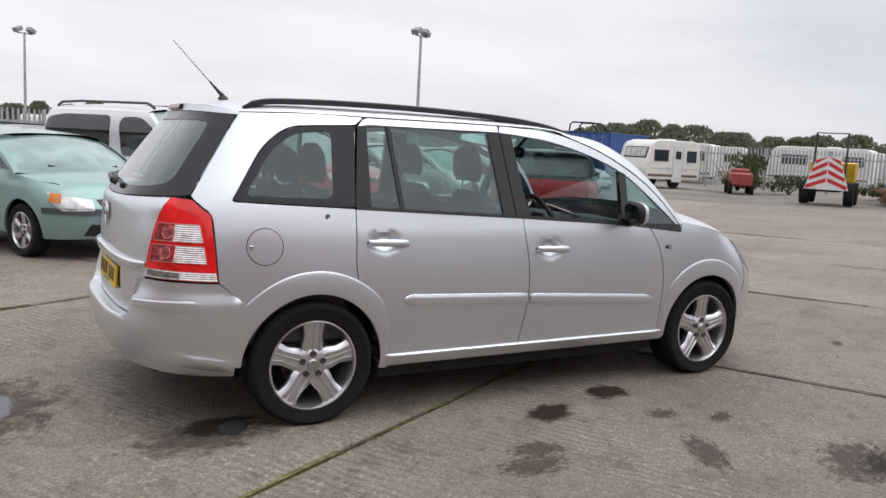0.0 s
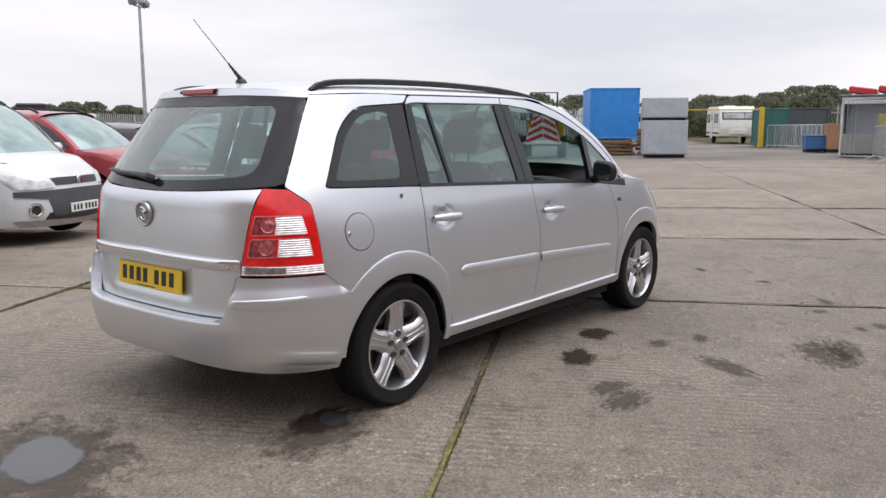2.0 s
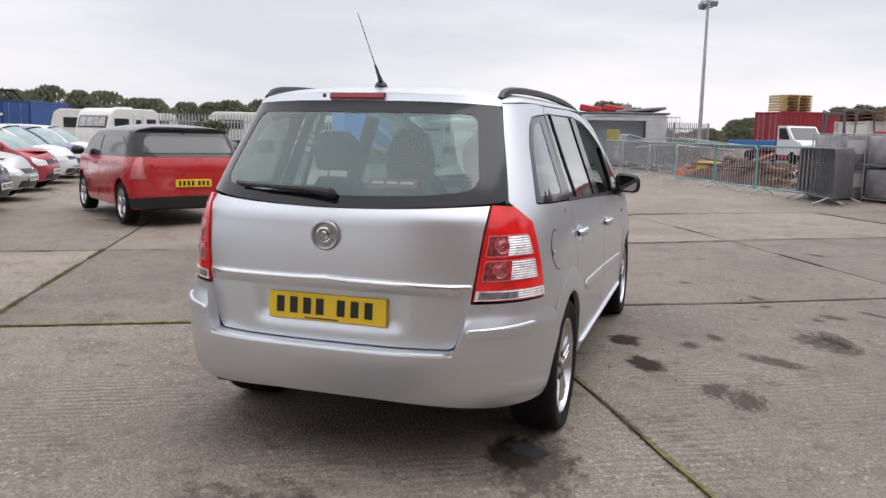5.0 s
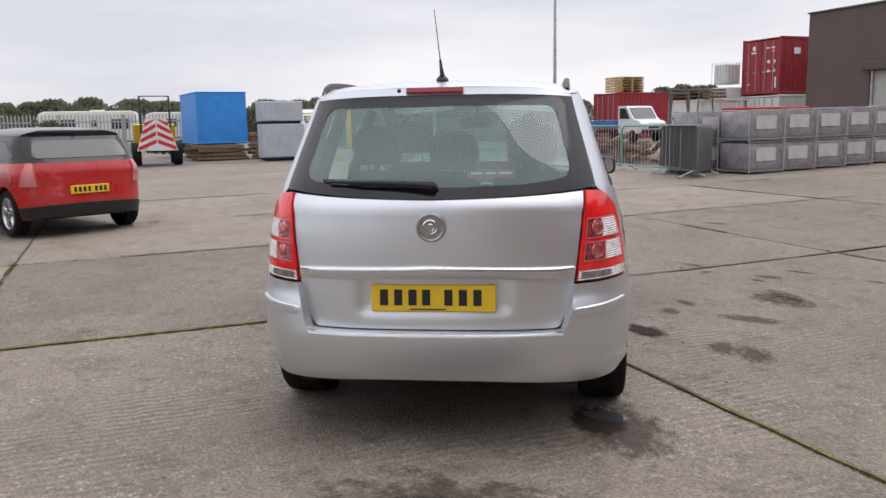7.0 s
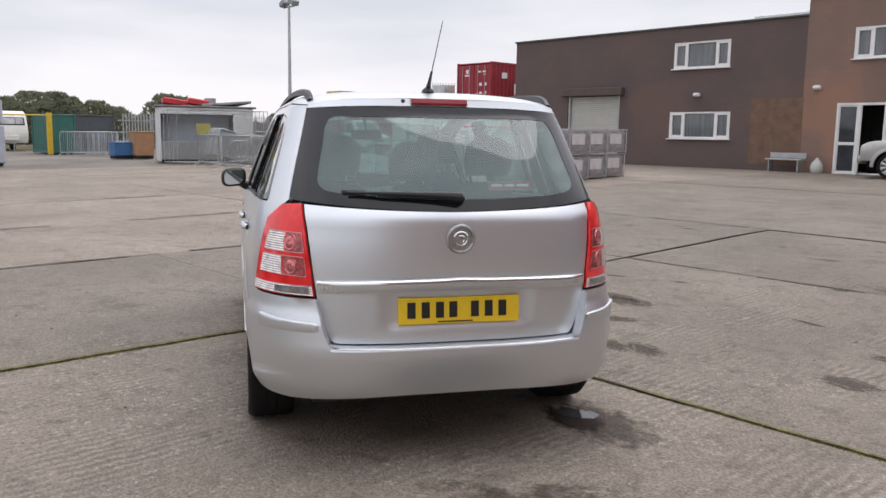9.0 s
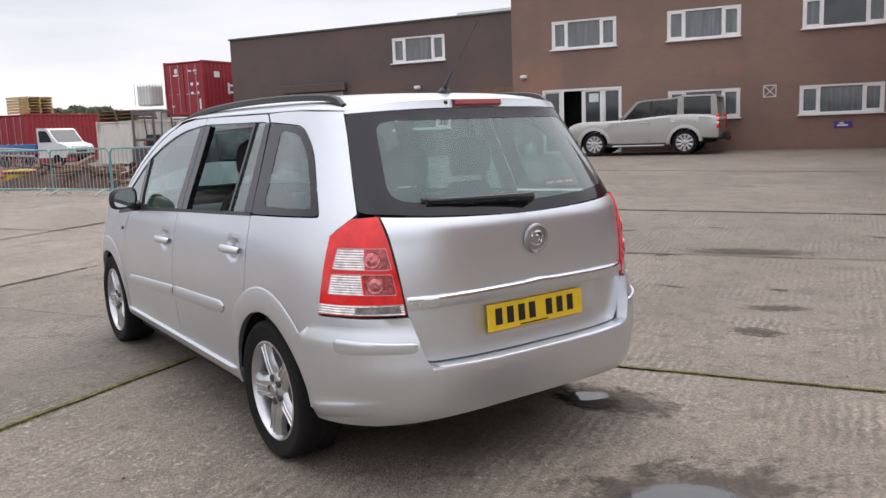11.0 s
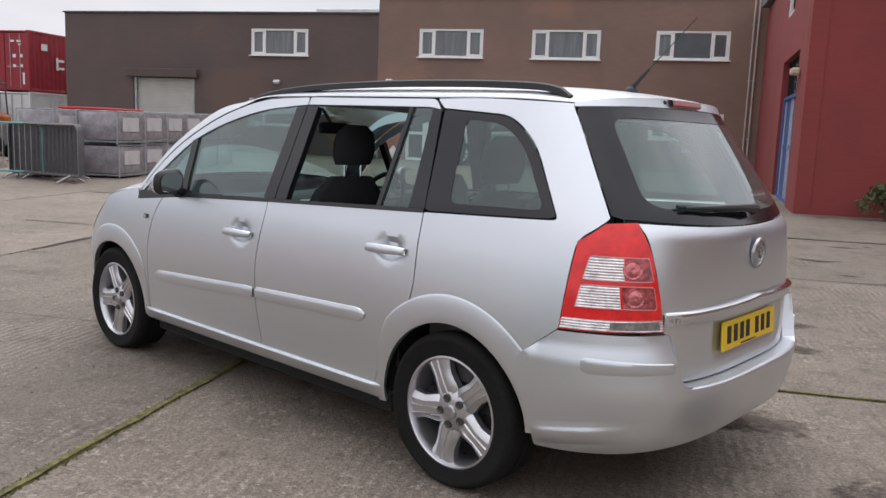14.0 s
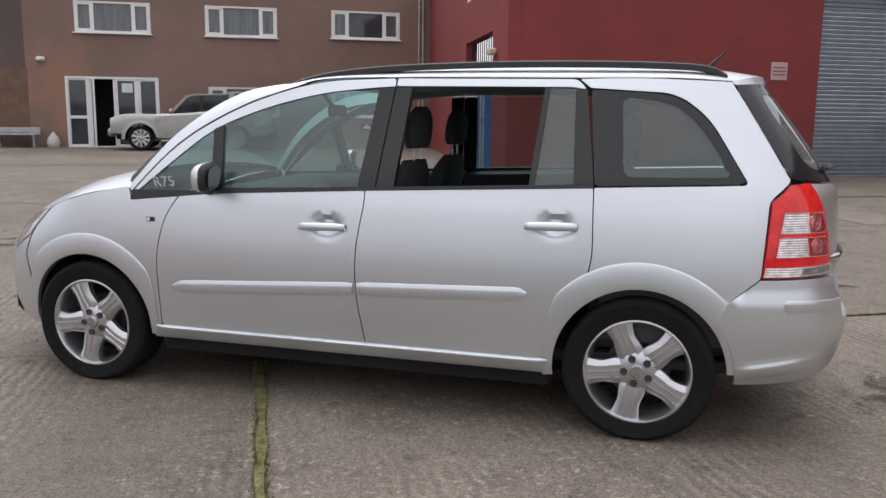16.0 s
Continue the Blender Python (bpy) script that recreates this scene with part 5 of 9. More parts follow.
    for s in (1, -1):
        rows = []
        for y, z in resample([(0.500, 0.5115), (0.541, 0.523), (0.553, 0.550), (0.566, 0.60), (0.577, 0.66), (0.586, 0.702)], 16):
            x0 = bump.flat(bump.qr(y, z), z).x
            rows.append([(x0 + dx, s * (y - dy), z) for dx, dy in ((-0.004, -0.003), (0.004, 0.0), (0.05, 0.0), (0.12, 0.002))])
        Mesh().grid(rows).obj("bumper_cheek", SILVER, bob, smooth=True, angle=60)
    # ledge low on each side of the bumper
    for s in (1, -1):
        rows = []
        for k in range(21):
            x = -0.385 - 0.33 * k / 20
            full_w = min(1, k / 3, (20 - k) / 8)
            zl = 0.334 + (-0.40 - x) * 0.16
            rows.append([bump.at(bump.qs(x, zl + dz, s), zl + dz, 0.0075 + 0.62 * o * full_w) for dz, o in ((0.030, -0.0005), (0.012, 0.0015), (0.004, 0.006), (-0.002, 0.0125), (-0.008, 0.0145), (-0.020, 0.013), (-0.036, 0.008), (-0.055, 0.0005), (-0.060, -0.004))])
        Mesh().grid(rows).obj("bumper_lip", SILVER, bob, smooth=True, angle=60)
    for y in (0.52, 0.2, -0.2, -0.52):
        p = bump.at(bump.qr(y, 0.43), 0.43, 0.002)
        d = (bump.at(bump.qr(y, 0.43), 0.43, 0.1) - p).normalized()
        Mesh().lathe([(0.0001, 0.002), (0.011, 0.002), (0.013, 0.0), (0.015, -0.004)], 16, Matrix.Translation(p) @ d.to_track_quat("Y", "Z").to_matrix().to_4x4()).obj("parking_sensor", SILVER, bob, smooth=True)
    # fuel flap
    c = [(-0.255 + 0.087 * math.cos(a), 0.868 + 0.087 * math.sin(a)) for a in (2 * math.pi * k / 40 for k in range(40))]
    flap = bd.panel("fuel_gap", bd.side(c, -1, 1), DARK, car, off=0.0006, depth=0, gap=0, step=0.03)
    c = [(-0.255 + 0.083 * math.cos(a), 0.868 + 0.083 * math.sin(a)) for a in (2 * math.pi * k / 40 for k in range(40))]
    bd.panel("fuel_flap", bd.side(c, -1, 1), SILVER, flap, off=0.0022, depth=0, gap=0, step=0.03)
    p = bd.at(bd.qs(-0.318, 0.862, -1), 0.862, 0.003)
    Mesh().lathe([(0.0001, 0.004), (0.010, 0.003), (0.013, 0)], 14, Matrix.Translation(p) @ pose(0, 0, 0, 0, 0, 180)).obj("fuel_lock", CHROME, flap, smooth=True)
    # chip in the paint under the quarter window
    p = [(0.075, 1.012), (0.062, 1.020), (0.050, 1.016), (0.046, 1.000), (0.056, 0.994), (0.066, 1.002)]
    bd.panel("paint_chip", bd.side(p, -1), surf_once("chipped_paint", (0.08, 0.08, 0.08), 0.8), car, off=0.0015, depth=0, gap=0, step=0.03)
    # aerial
    ae = thing("roof_aerial", "", "")
    ae.parent = car
    Mesh().lathe([(0.030, 0.0), (0.026, 0.012), (0.016, 0.022), (0.0001, 0.026)], 18, Matrix.Translation((-0.238, 0.012, 1.560)) @ pose(0, 0, 0, 90, 0, 0)).obj("aerial_foot", BLACK_TRIM, ae, smooth=True)
    base, tip = Vector((-0.236, 0.012, 1.575)), Vector((-0.505, 0.012, 1.850))
    Mesh().tube([base, base.lerp(tip, 0.1), base.lerp(tip, 0.28)], [0.014, 0.009, 0.005], 8).obj("aerial_boot", BLACK_TRIM, ae, smooth=True)
    Mesh().tube([base.lerp(tip, 0.26), base.lerp(tip, 0.6), tip], [0.0026, 0.0020, 0.0016], 6).obj("aerial_rod", BLACK_TRIM, ae, smooth=True)
    # handwriting on the corner glass
    cu = bpy.data.curves.new("window_mark", "FONT")
    cu.body, cu.size, cu.extrude = "R75", 0.075, 0.0005
    txt = new("window_mark", bpy.data.meshes.new("window_mark"))
    tmp = new("tmp_text", cu)
    bpy.context.view_layer.update()
    txt.data = bpy.data.meshes.new_from_object(tmp.evaluated_get(bpy.context.evaluated_depsgraph_get()))
    bpy.data.objects.remove(tmp)
    txt.data.materials.clear()
    txt.data.materials.append(surf_once("white_marker", (0.7, 0.72, 0.72), 0.7, bump=0.0))
    txt.parent = car
    txt["label"] = "white handwritten mark R75 on the glass"
    txt.matrix_basis = Matrix.Translation((2.30, 0.832, 0.985)) @ pose(0, 0, 0, 109, 0, 180) @ pose(0, 0, 0, 0, 0, 4)
    cabin(car)
    return car


def seat(parent, x, y, w, z=0.50, name="seat", recline=14, head=0.10):
    """Cushion, backrest and headrest on two steel posts; it faces along +x."""
    st = thing(name, "", "")
    st.parent = parent
    st.matrix_basis = pose(x, y, z)
    rows = []
    for k in range(9):
        u = k / 8
        zz = 0.02 + 0.60 * u
        hw = w / 2 * (0.96, 1.0, 1.0, 0.98, 0.95, 0.92, 0.88, 0.78, 0.5)[k]
        th = (0.07, 0.085, 0.085, 0.08, 0.075, 0.07, 0.065, 0.055, 0.03)[k]
        xx = -zz * math.tan(radians(recline))
        rows.append([(xx + th * sx, hw * sy, zz) for sx, sy in ((1, -0.8), (0.85, 0), (1, 0.8), (0.6, 1), (-0.6, 1), (-1, 0.7), (-1, -0.7), (-0.6, -1), (0.6, -1))])
    Mesh().grid(rows, loop=True).obj("backrest", CLOTH, st, smooth=True, angle=60)
    Mesh().box((0.25, 0, -0.02), (0.52, w, 0.16), 0.05).obj("cushion", CLOTH, st, smooth=True, angle=60)
    if z > 0.4:
        Mesh().box((0.22, 0, -0.17), (0.4, w * 0.7, 0.16), 0.02).obj("seat_base", DASH, st)
    hx = -0.62 * math.tan(radians(recline)) - 0.01
    rows = []
    for k in range(7):
        u = k / 6
        zz = 0.635 + head + 0.20 * u
        hw = 0.13 * (0.86, 0.97, 1.0, 1.0, 0.96, 0.85, 0.5)[k]
        th = 0.05 * (0.7, 1, 1, 1, 0.95, 0.8, 0.4)[k]
        rows.append([(hx - 0.02 * u + th * math.cos(a), hw * math.copysign(abs(math.sin(a)) ** 0.6, math.sin(a)), zz) for a in (2 * math.pi * j / 14 for j in range(14))])
    m = Mesh().grid(rows, loop=True)
    m.add(rows[-1], [tuple(range(14))])
    m.add(rows[0], [tuple(range(13, -1, -1))])
    m.obj("headrest", CLOTH, st, smooth=True, angle=60)
    for y2 in (-0.055, 0.055):
        Mesh().tube([(hx, y2, 0.58), (hx, y2, 0.66 + head)], 0.006, 6).obj("headrest_post", CHROME, st, smooth=True)
    return st


def cabin(car):
    for y in (0.36, -0.36):
        seat(car, 1.31, y, 0.50, 0.50, "front_seat", 16, 0.045)
        seat(car, 0.30, y * 1.12, 0.42, 0.50, "middle_seat", 14, 0.02)
        seat(car, -0.42, y * 0.92, 0.44, 0.34, "rear_seat", 10, -0.08)
    seat(car, 0.30, 0.0, 0.34, 0.49, "middle_seat", 14, 0.0)
    Mesh().box((1.0, 0, 0.30), (2.9, 1.50, 0.05), 0.01).obj("cabin_floor", CLOTH, car)
    Mesh().box((-0.15, 0.66, 0.62), (0.75, 0.22, 0.55), 0.05).obj("wheel_box", DASH, car, smooth=True)
    Mesh().box((-0.15, -0.66, 0.62), (0.75, 0.22, 0.55), 0.05).obj("wheel_box", DASH, car, smooth=True)
    # dashboard
    rows = []
    for k in range(15):
        y = -0.74 + 1.48 * k / 14
        b = 0.05 * math.exp(-((y + 0.36) / 0.2) ** 2)
        rows.append([(2.40, y, 0.86), (2.36, y, 0.935), (2.10, y, 0.955 + b * 0.6), (1.92, y, 0.94 + b), (1.86, y, 0.88 + b * 0.4), (1.90, y, 0.74), (1.98, y, 0.5), (2.1, y, 0.4)])
    d = Mesh().grid(rows).obj("dashboard", DASH, car, smooth=True, angle=50)
    for y in (0.06, -0.06):
        Mesh().box((1.872, y, 0.885), (0.02, 0.10, 0.09), 0.012, None).obj("air_vent", surf_once("silver_plastic", (0.5, 0.5, 0.5), 0.35, 0.6), d)
        Mesh().box((1.862, y, 0.885), (0.01, 0.075, 0.065), 0.004, None).obj("vent_slats", INK, d)
    Mesh().box((1.90, 0, 0.72), (0.03, 0.19, 0.2), 0.01).obj("radio_panel", surf_once("silver_plastic", (0.5, 0.5, 0.5), 0.35, 0.6), d)
    Mesh().box((1.62, 0, 0.52), (0.6, 0.2, 0.3), 0.04).obj("centre_console", DASH, car, smooth=True)
    # right-hand-drive steering wheel
    sw = thing("steering_wheel", "", "")
    sw.parent = car
    sw.matrix_basis = pose(1.66, -0.36, 0.93, 0, -24, 0)
    Mesh().tube([(0, 0.185 * math.cos(radians(a)), 0.185 * math.sin(radians(a))) for a in range(0, 361, 12)], 0.015, 8, cap=False).obj("wheel_ring", BLACK_TRIM, sw, smooth=True)
    Mesh().box((0.02, 0, 0), (0.05, 0.15, 0.12), 0.03).obj("wheel_boss", BLACK_TRIM, sw, smooth=True)
    for a in (0, 180, 270):
        Mesh().tube([(0.01, 0.05 * math.cos(radians(a)), 0.05 * math.sin(radians(a))), (0.002, 0.18 * math.cos(radians(a)), 0.18 * math.sin(radians(a)))], 0.016, 6).obj("wheel_spoke", BLACK_TRIM, sw)
    Mesh().tube([(0.03, 0, 0), (0.25, 0, -0.1)], 0.04, 10).obj("steering_column", DASH, sw)
    mi = Mesh().box((1.70, 0, 1.36), (0.03, 0.22, 0.065), 0.015).obj("inside_mirror", BLACK_TRIM, car, smooth=True)
    Mesh().tube([(1.71, 0, 1.37), (1.80, 0, 1.47)], 0.01, 6).obj("mirror_stem", BLACK_TRIM, mi)


people_carrier()


# ---- buildings ----
def brick_material(name, base, mortar, dark, patch=None):
    m, nt, p = tree(name)
    N, L = nt.nodes, nt.links
    tc, mp, br = N.new("ShaderNodeTexCoord"), N.new("ShaderNodeMapping"), N.new("ShaderNodeTexBrick")
    mp.inputs["Rotation"].default_value = (radians(90), 0, 0)
    L.new(tc.outputs["Object"], mp.inputs["Vector"])
    L.new(mp.outputs[0], br.inputs["Vector"])
    br.inputs["Scale"].default_value = 1.0
    br.inputs["Brick Width"].default_value, br.inputs["Row Height"].default_value, br.inputs["Mortar Size"].default_value = 0.225, 0.075, 0.006
    br.inputs["Color1"].default_value, br.inputs["Color2"].default_value, br.inputs["Mortar"].default_value = (*base, 1), tint(base, 0.93), (*mortar, 1)
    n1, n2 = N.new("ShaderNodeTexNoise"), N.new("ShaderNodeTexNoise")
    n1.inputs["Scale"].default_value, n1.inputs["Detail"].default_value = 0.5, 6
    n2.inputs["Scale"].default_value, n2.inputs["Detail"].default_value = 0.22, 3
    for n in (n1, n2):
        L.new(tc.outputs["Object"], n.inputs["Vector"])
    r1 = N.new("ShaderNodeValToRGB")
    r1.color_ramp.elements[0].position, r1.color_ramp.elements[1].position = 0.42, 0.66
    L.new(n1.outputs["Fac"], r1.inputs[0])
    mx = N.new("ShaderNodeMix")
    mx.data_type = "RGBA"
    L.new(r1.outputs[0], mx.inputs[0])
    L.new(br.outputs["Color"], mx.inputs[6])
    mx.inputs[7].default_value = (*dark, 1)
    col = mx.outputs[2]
    if patch:
        r2 = N.new("ShaderNodeValToRGB")
        r2.color_ramp.elements[0].position, r2.color_ramp.elements[1].position = 0.56, 0.63
        r2.color_ramp.elements[1].color = (0.75, 0.75, 0.75, 1)
        L.new(n2.outputs["Fac"], r2.inputs[0])
        m2 = N.new("ShaderNodeMix")
        m2.data_type = "RGBA"
        L.new(r2.outputs[0], m2.inputs[0])
        L.new(col, m2.inputs[6])
        m2.inputs[7].default_value = (*patch, 1)
        col = m2.outputs[2]
    L.new(col, p.inputs["Base Color"])
    p.inputs["Roughness"].default_value = 0.85
    b = N.new("ShaderNodeBump")
    b.inputs["Strength"].default_value, b.inputs["Distance"].default_value = 0.25, 0.006
    L.new(br.outputs["Fac"], b.inputs["Height"])
    b.invert = True
    L.new(b.outputs[0], p.inputs["Normal"])
    return m


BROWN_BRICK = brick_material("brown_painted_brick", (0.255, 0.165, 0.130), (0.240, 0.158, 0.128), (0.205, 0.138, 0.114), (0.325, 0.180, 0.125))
DARK_BRICK = brick_material("dark_brown_brick", (0.128, 0.094, 0.087), (0.122, 0.090, 0.084), (0.104, 0.079, 0.078), (0.145, 0.096, 0.080))
RED_BRICK = brick_material("red_painted_brick", (0.275, 0.050, 0.048), (0.255, 0.048, 0.046), (0.212, 0.043, 0.042), None)
UPVC = surf("white_upvc", (0.78, 0.78, 0.77), 0.35, var=0.05, bump=0.0)
DARK_PANE = surf("dark_window_glass", (0.035, 0.042, 0.05), 0.05, var=0.3, scale=1.5, bump=0.0, spec=0.8)
SHUTTER = surf("pale_roller_shutter", (0.50, 0.50, 0.47), 0.5, metal=0.2, var=0.08)
STEEL_SHUTTER = surf("blue_grey_steel_shutter", (0.24, 0.29, 0.34), 0.45, metal=0.4, var=0.12)
CONC_TRIM = surf("concrete_coping", (0.27, 0.25, 0.23), 0.9)
ROOF_FELT = surf("grey_roof_felt", (0.16, 0.16, 0.16), 0.95, var=0.2)
RUSTY_WHITE = surf("rust_streaked_white_steel", (0.60, 0.58, 0.54), 0.6, var=0.12, scale=2, dirt=(0.27, 0.14, 0.08), dirt_at=0.56, stretch=(1, 1, 0.35))
WHITE_METAL = surf("white_painted_metal", (0.66, 0.67, 0.66), 0.5, var=0.08, dirt=(0.35, 0.32, 0.28), dirt_at=0.64)
GALV = surf("galvanised_steel", (0.42, 0.44, 0.45), 0.45, metal=0.7, var=0.18, scale=9)
WOOD = surf("weathered_pallet_wood", (0.20, 0.13, 0.08), 0.85, var=0.3, scale=6, stretch=(1, 6, 1), piece=0.2)
NEW_WOOD = surf("yellow_pallet_wood", (0.50, 0.36, 0.16), 0.8, var=0.2, scale=6, piece=0.15)


def wall_face(u0, u1, z0, z1, holes, thick=0.3):
    """A wall in x and z with rectangular holes, facing +y, with reveals."""
    us = sorted({u0, u1, *[h[0] for h in holes], *[h[1] for h in holes]})
    zs = sorted({z0, z1, *[h[2] for h in holes], *[h[3] for h in holes]})
    m = Mesh()
    for a, b in zip(us, us[1:]):
        for c, d in zip(zs, zs[1:]):
            um, zm = (a + b) / 2, (c + d) / 2
            if any(h[0] < um < h[1] and h[2] < zm < h[3] for h in holes):
                continue
            for y in (0, -thick):
                m.add([(a, y, c), (b, y, c), (b, y, d), (a, y, d)], [(0, 1, 2, 3)])
    for a, b, c, d in [*holes, (u0, u1, z0, z1)]:
        m.add([(a, 0, c), (b, 0, c), (b, 0, d), (a, 0, d), (a, -thick, c), (b, -thick, c), (b, -thick, d), (a, -thick, d)],
              [(0, 1, 5, 4), (1, 2, 6, 5), (2, 3, 7, 6), (3, 0, 4, 7)])
    return m


def frame_bars(m, u0, u1, z0, z1, y, w=0.06, d=0.07):
    m.box(((u0 + u1) / 2, y, z0 + w / 2), (u1 - u0, d, w), 0.008)
    m.box(((u0 + u1) / 2, y, z1 - w / 2), (u1 - u0, d, w), 0.008)
    m.box((u0 + w / 2, y, (z0 + z1) / 2), (w, d, z1 - z0 - 2 * w), 0.008)
    m.box((u1 - w / 2, y, (z0 + z1) / 2), (w, d, z1 - z0 - 2 * w), 0.008)
    return m


def upvc_window(k, u0, u1, z0, z1, blind=True):
    """A three-light white window: two narrow opening sashes beside a wide fixed pane."""
    w = thing("window_%d" % k, "white plastic three-light window in a brown wall", "window", kind="structure", m=YARD_M @ Matrix.Translation((0, -25.2, 0)))
    frame_bars(Mesh(), u0, u1, z0, z1, -0.06, 0.07, 0.10).obj("window_frame", UPVC, w)
    a, b = u0 + 0.24 * (u1 - u0), u1 - 0.24 * (u1 - u0)
    for c in (a, b):
        Mesh().box((c, -0.06, (z0 + z1) / 2), (0.07, 0.10, z1 - z0 - 0.14), 0.008).obj("mullion", UPVC, w)
    for p0, p1 in ((u0 + 0.07, a - 0.035), (b + 0.035, u1 - 0.07)):
        frame_bars(Mesh(), p0, p1, z0 + 0.07, z1 - 0.07, -0.045, 0.055, 0.07).obj("sash", UPVC, w)
    for p0, p1 in ((u0 + 0.1, a - 0.05), (a + 0.03, b - 0.03), (b + 0.05, u1 - 0.1)):
        Mesh().box(((p0 + p1) / 2, -0.085, (z0 + z1) / 2), (p1 - p0, 0.012, z1 - z0 - 0.16)).obj("pane", DARK_PANE if not blind or p1 - p0 > 0.6 and random.random() < 0.3 else BLIND_PANE, w)
    Mesh().box(((u0 + u1) / 2, 0.03, z0 - 0.02), (u1 - u0 + 0.1, 0.16, 0.04), 0.008).obj("window_sill", UPVC, w)
    return w


BLIND_PANE = surf("window_glass_over_blinds", (0.115, 0.130, 0.140), 0.06, var=0.3, scale=1.4, stretch=(7, 1, 0.4), bump=0.0, spec=0.8)


def long_building():
    m0 = YARD_M @ Matrix.Translation((0, -25.2, 0))
    win = [(11.94, 14.25, 3.97, 4.95), (5.32, 7.67, 4.0, 5.0), (1.24, 3.60, 4.0, 5.0), (-2.98, -0.59, 4.05, 5.0),
           (11.80, 14.31, 1.37, 2.37), (1.22, 3.56, 1.37, 2.34), (-2.97, -0.56, 1.38, 2.30)]
    door = (5.15, 8.06, -0.2, 2.60)
    shut = (16.64, 19.31, -0.2, 3.05)
    right = [w for w in win if w[0] < 9.2] + [door]
    left = [w for w in win if w[0] > 9.2] + [shut]
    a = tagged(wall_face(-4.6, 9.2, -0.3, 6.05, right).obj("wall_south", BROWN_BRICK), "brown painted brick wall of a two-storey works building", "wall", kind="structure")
    b = tagged(wall_face(9.2, 22.35, -0.3, 5.50, left).obj("wall_southwest", DARK_BRICK), "dark brown painted wall with a roller shutter", "wall", kind="structure")
    a.matrix_basis = b.matrix_basis = m0
    for ob, u0, u1, z in ((a, -4.6, 9.25, 6.05), (b, 9.2, 22.4, 5.50)):
        Mesh().box(((u0 + u1) / 2, -0.13, z + 0.03), (u1 - u0, 0.42, 0.06), 0.012).obj("coping", CONC_TRIM if ob is a else surf_once("green_grey_flashing", (0.10, 0.13, 0.12), 0.5, 0.3), ob)
    end = tagged(Mesh().box((22.2, -6.3, 2.6), (0.3, 12.0, 5.8)).box((9.05, -1.5, 5.75), (0.3, 2.6, 0.58)).obj("wall_west", DARK_BRICK), "dark brown end wall", "wall", kind="structure")
    roof = tagged(Mesh().box((15.7, -6.4, 5.30), (12.9, 12.0, 0.2)).box((2.3, -6.4, 5.75), (13.6, 12.0, 0.2)).obj("roof", ROOF_FELT), "flat grey felt roof", "roof", kind="structure")
    shed = tagged(Mesh().box((11.6, -7.5, 6.0), (4.2, 5, 0.9), 0.05).obj("rooflight", WHITE_METAL), "white sheet-metal roof housing", "rooflight", kind="structure")
    back = tagged(Mesh().box((8.9, -12.4, 2.6), (27, 0.3, 5.8)).obj("wall_back", DARK_BRICK), "plain back wall", "wall", kind="structure")
    # dark sheet behind the windows; the unlit rooms are put into its colour
    inside = tagged(Mesh().box((8.9, -3.0, 2.4), (27, 0.2, 5.2)).obj("wall_inner", surf_once("room_shade_backing", (0.10, 0.09, 0.08), 0.9)), "dark inner sheet behind the windows, room shade put into its colour", "wall", kind="structure")
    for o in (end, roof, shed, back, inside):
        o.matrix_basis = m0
    for k, w in enumerate(win):
        upvc_window(k + 1, *w)
    # roller shutter with its lintel
    s = thing("roller_shutter", "pale grey closed roller shutter under a projecting lintel", "shutter", kind="structure", m=m0)
    for k in range(32):
        z = 0.22 + 0.088 * k
        Mesh().box((17.97, -0.16, z + 0.044), (2.62, 0.03, 0.084), 0.014).obj("slat", SHUTTER, s)
    Mesh().box((17.97, 0.09, 3.22), (3.1, 0.30, 0.32), 0.02).obj("lintel", surf_once("brown_lintel", (0.095, 0.070, 0.062), 0.7), s)
    Mesh().box((19.25, -0.1, 1.6), (0.10, 0.12, 3.0), 0.01).obj("guide_rail", GALV, s)
    Mesh().box((16.69, -0.1, 1.6), (0.10, 0.12, 3.0), 0.01).obj("guide_rail", GALV, s)
    # glazed entrance, one leaf open
    d = thing("door_1", "white glazed double entrance door with one leaf standing open", "door", kind="structure", m=m0)
    frame_bars(Mesh(), 5.15, 8.06, 0.26, 2.60, -0.06, 0.08, 0.12).obj("door_frame", UPVC, d)
    for u in (5.83, 6.55, 7.33):
        Mesh().box((u, -0.06, 1.4), (0.08, 0.12, 2.2), 0.01).obj("door_post", UPVC, d)
    for u0, u1, y in ((5.2, 5.80, -0.06), (5.86, 6.52, -0.05), (7.37, 8.02, -0.06)):
        frame_bars(Mesh(), u0, u1, 0.32, 2.54, y, 0.07, 0.06).obj("leaf_frame", UPVC, d)
        Mesh().box(((u0 + u1) / 2, y, 1.28), (u1 - u0 - 0.1, 0.05, 0.10), 0.01).obj("leaf_rail", UPVC, d)
        for z0, z1 in ((0.40, 1.22), (1.34, 2.46)):
            Mesh().box(((u0 + u1) / 2, y - 0.01, (z0 + z1) / 2), (u1 - u0 - 0.13, 0.012, z1 - z0)).obj("pane", DARK_PANE, d)
    lf = frame_bars(Mesh(), 0, 0.74, 0.30, 2.5, 0, 0.08, 0.06).obj("open_leaf", UPVC, d)
    lf.matrix_basis = Matrix.Translation((7.30, -0.05, 0)) @ pose(0, 0, 0, 0, 0, 108)
    Mesh().box((6.15, -0.03, 2.25), (0.34, 0.01, 0.3)).obj("notice", surf_once("pale_notice", (0.6, 0.68, 0.64), 0.6), d)
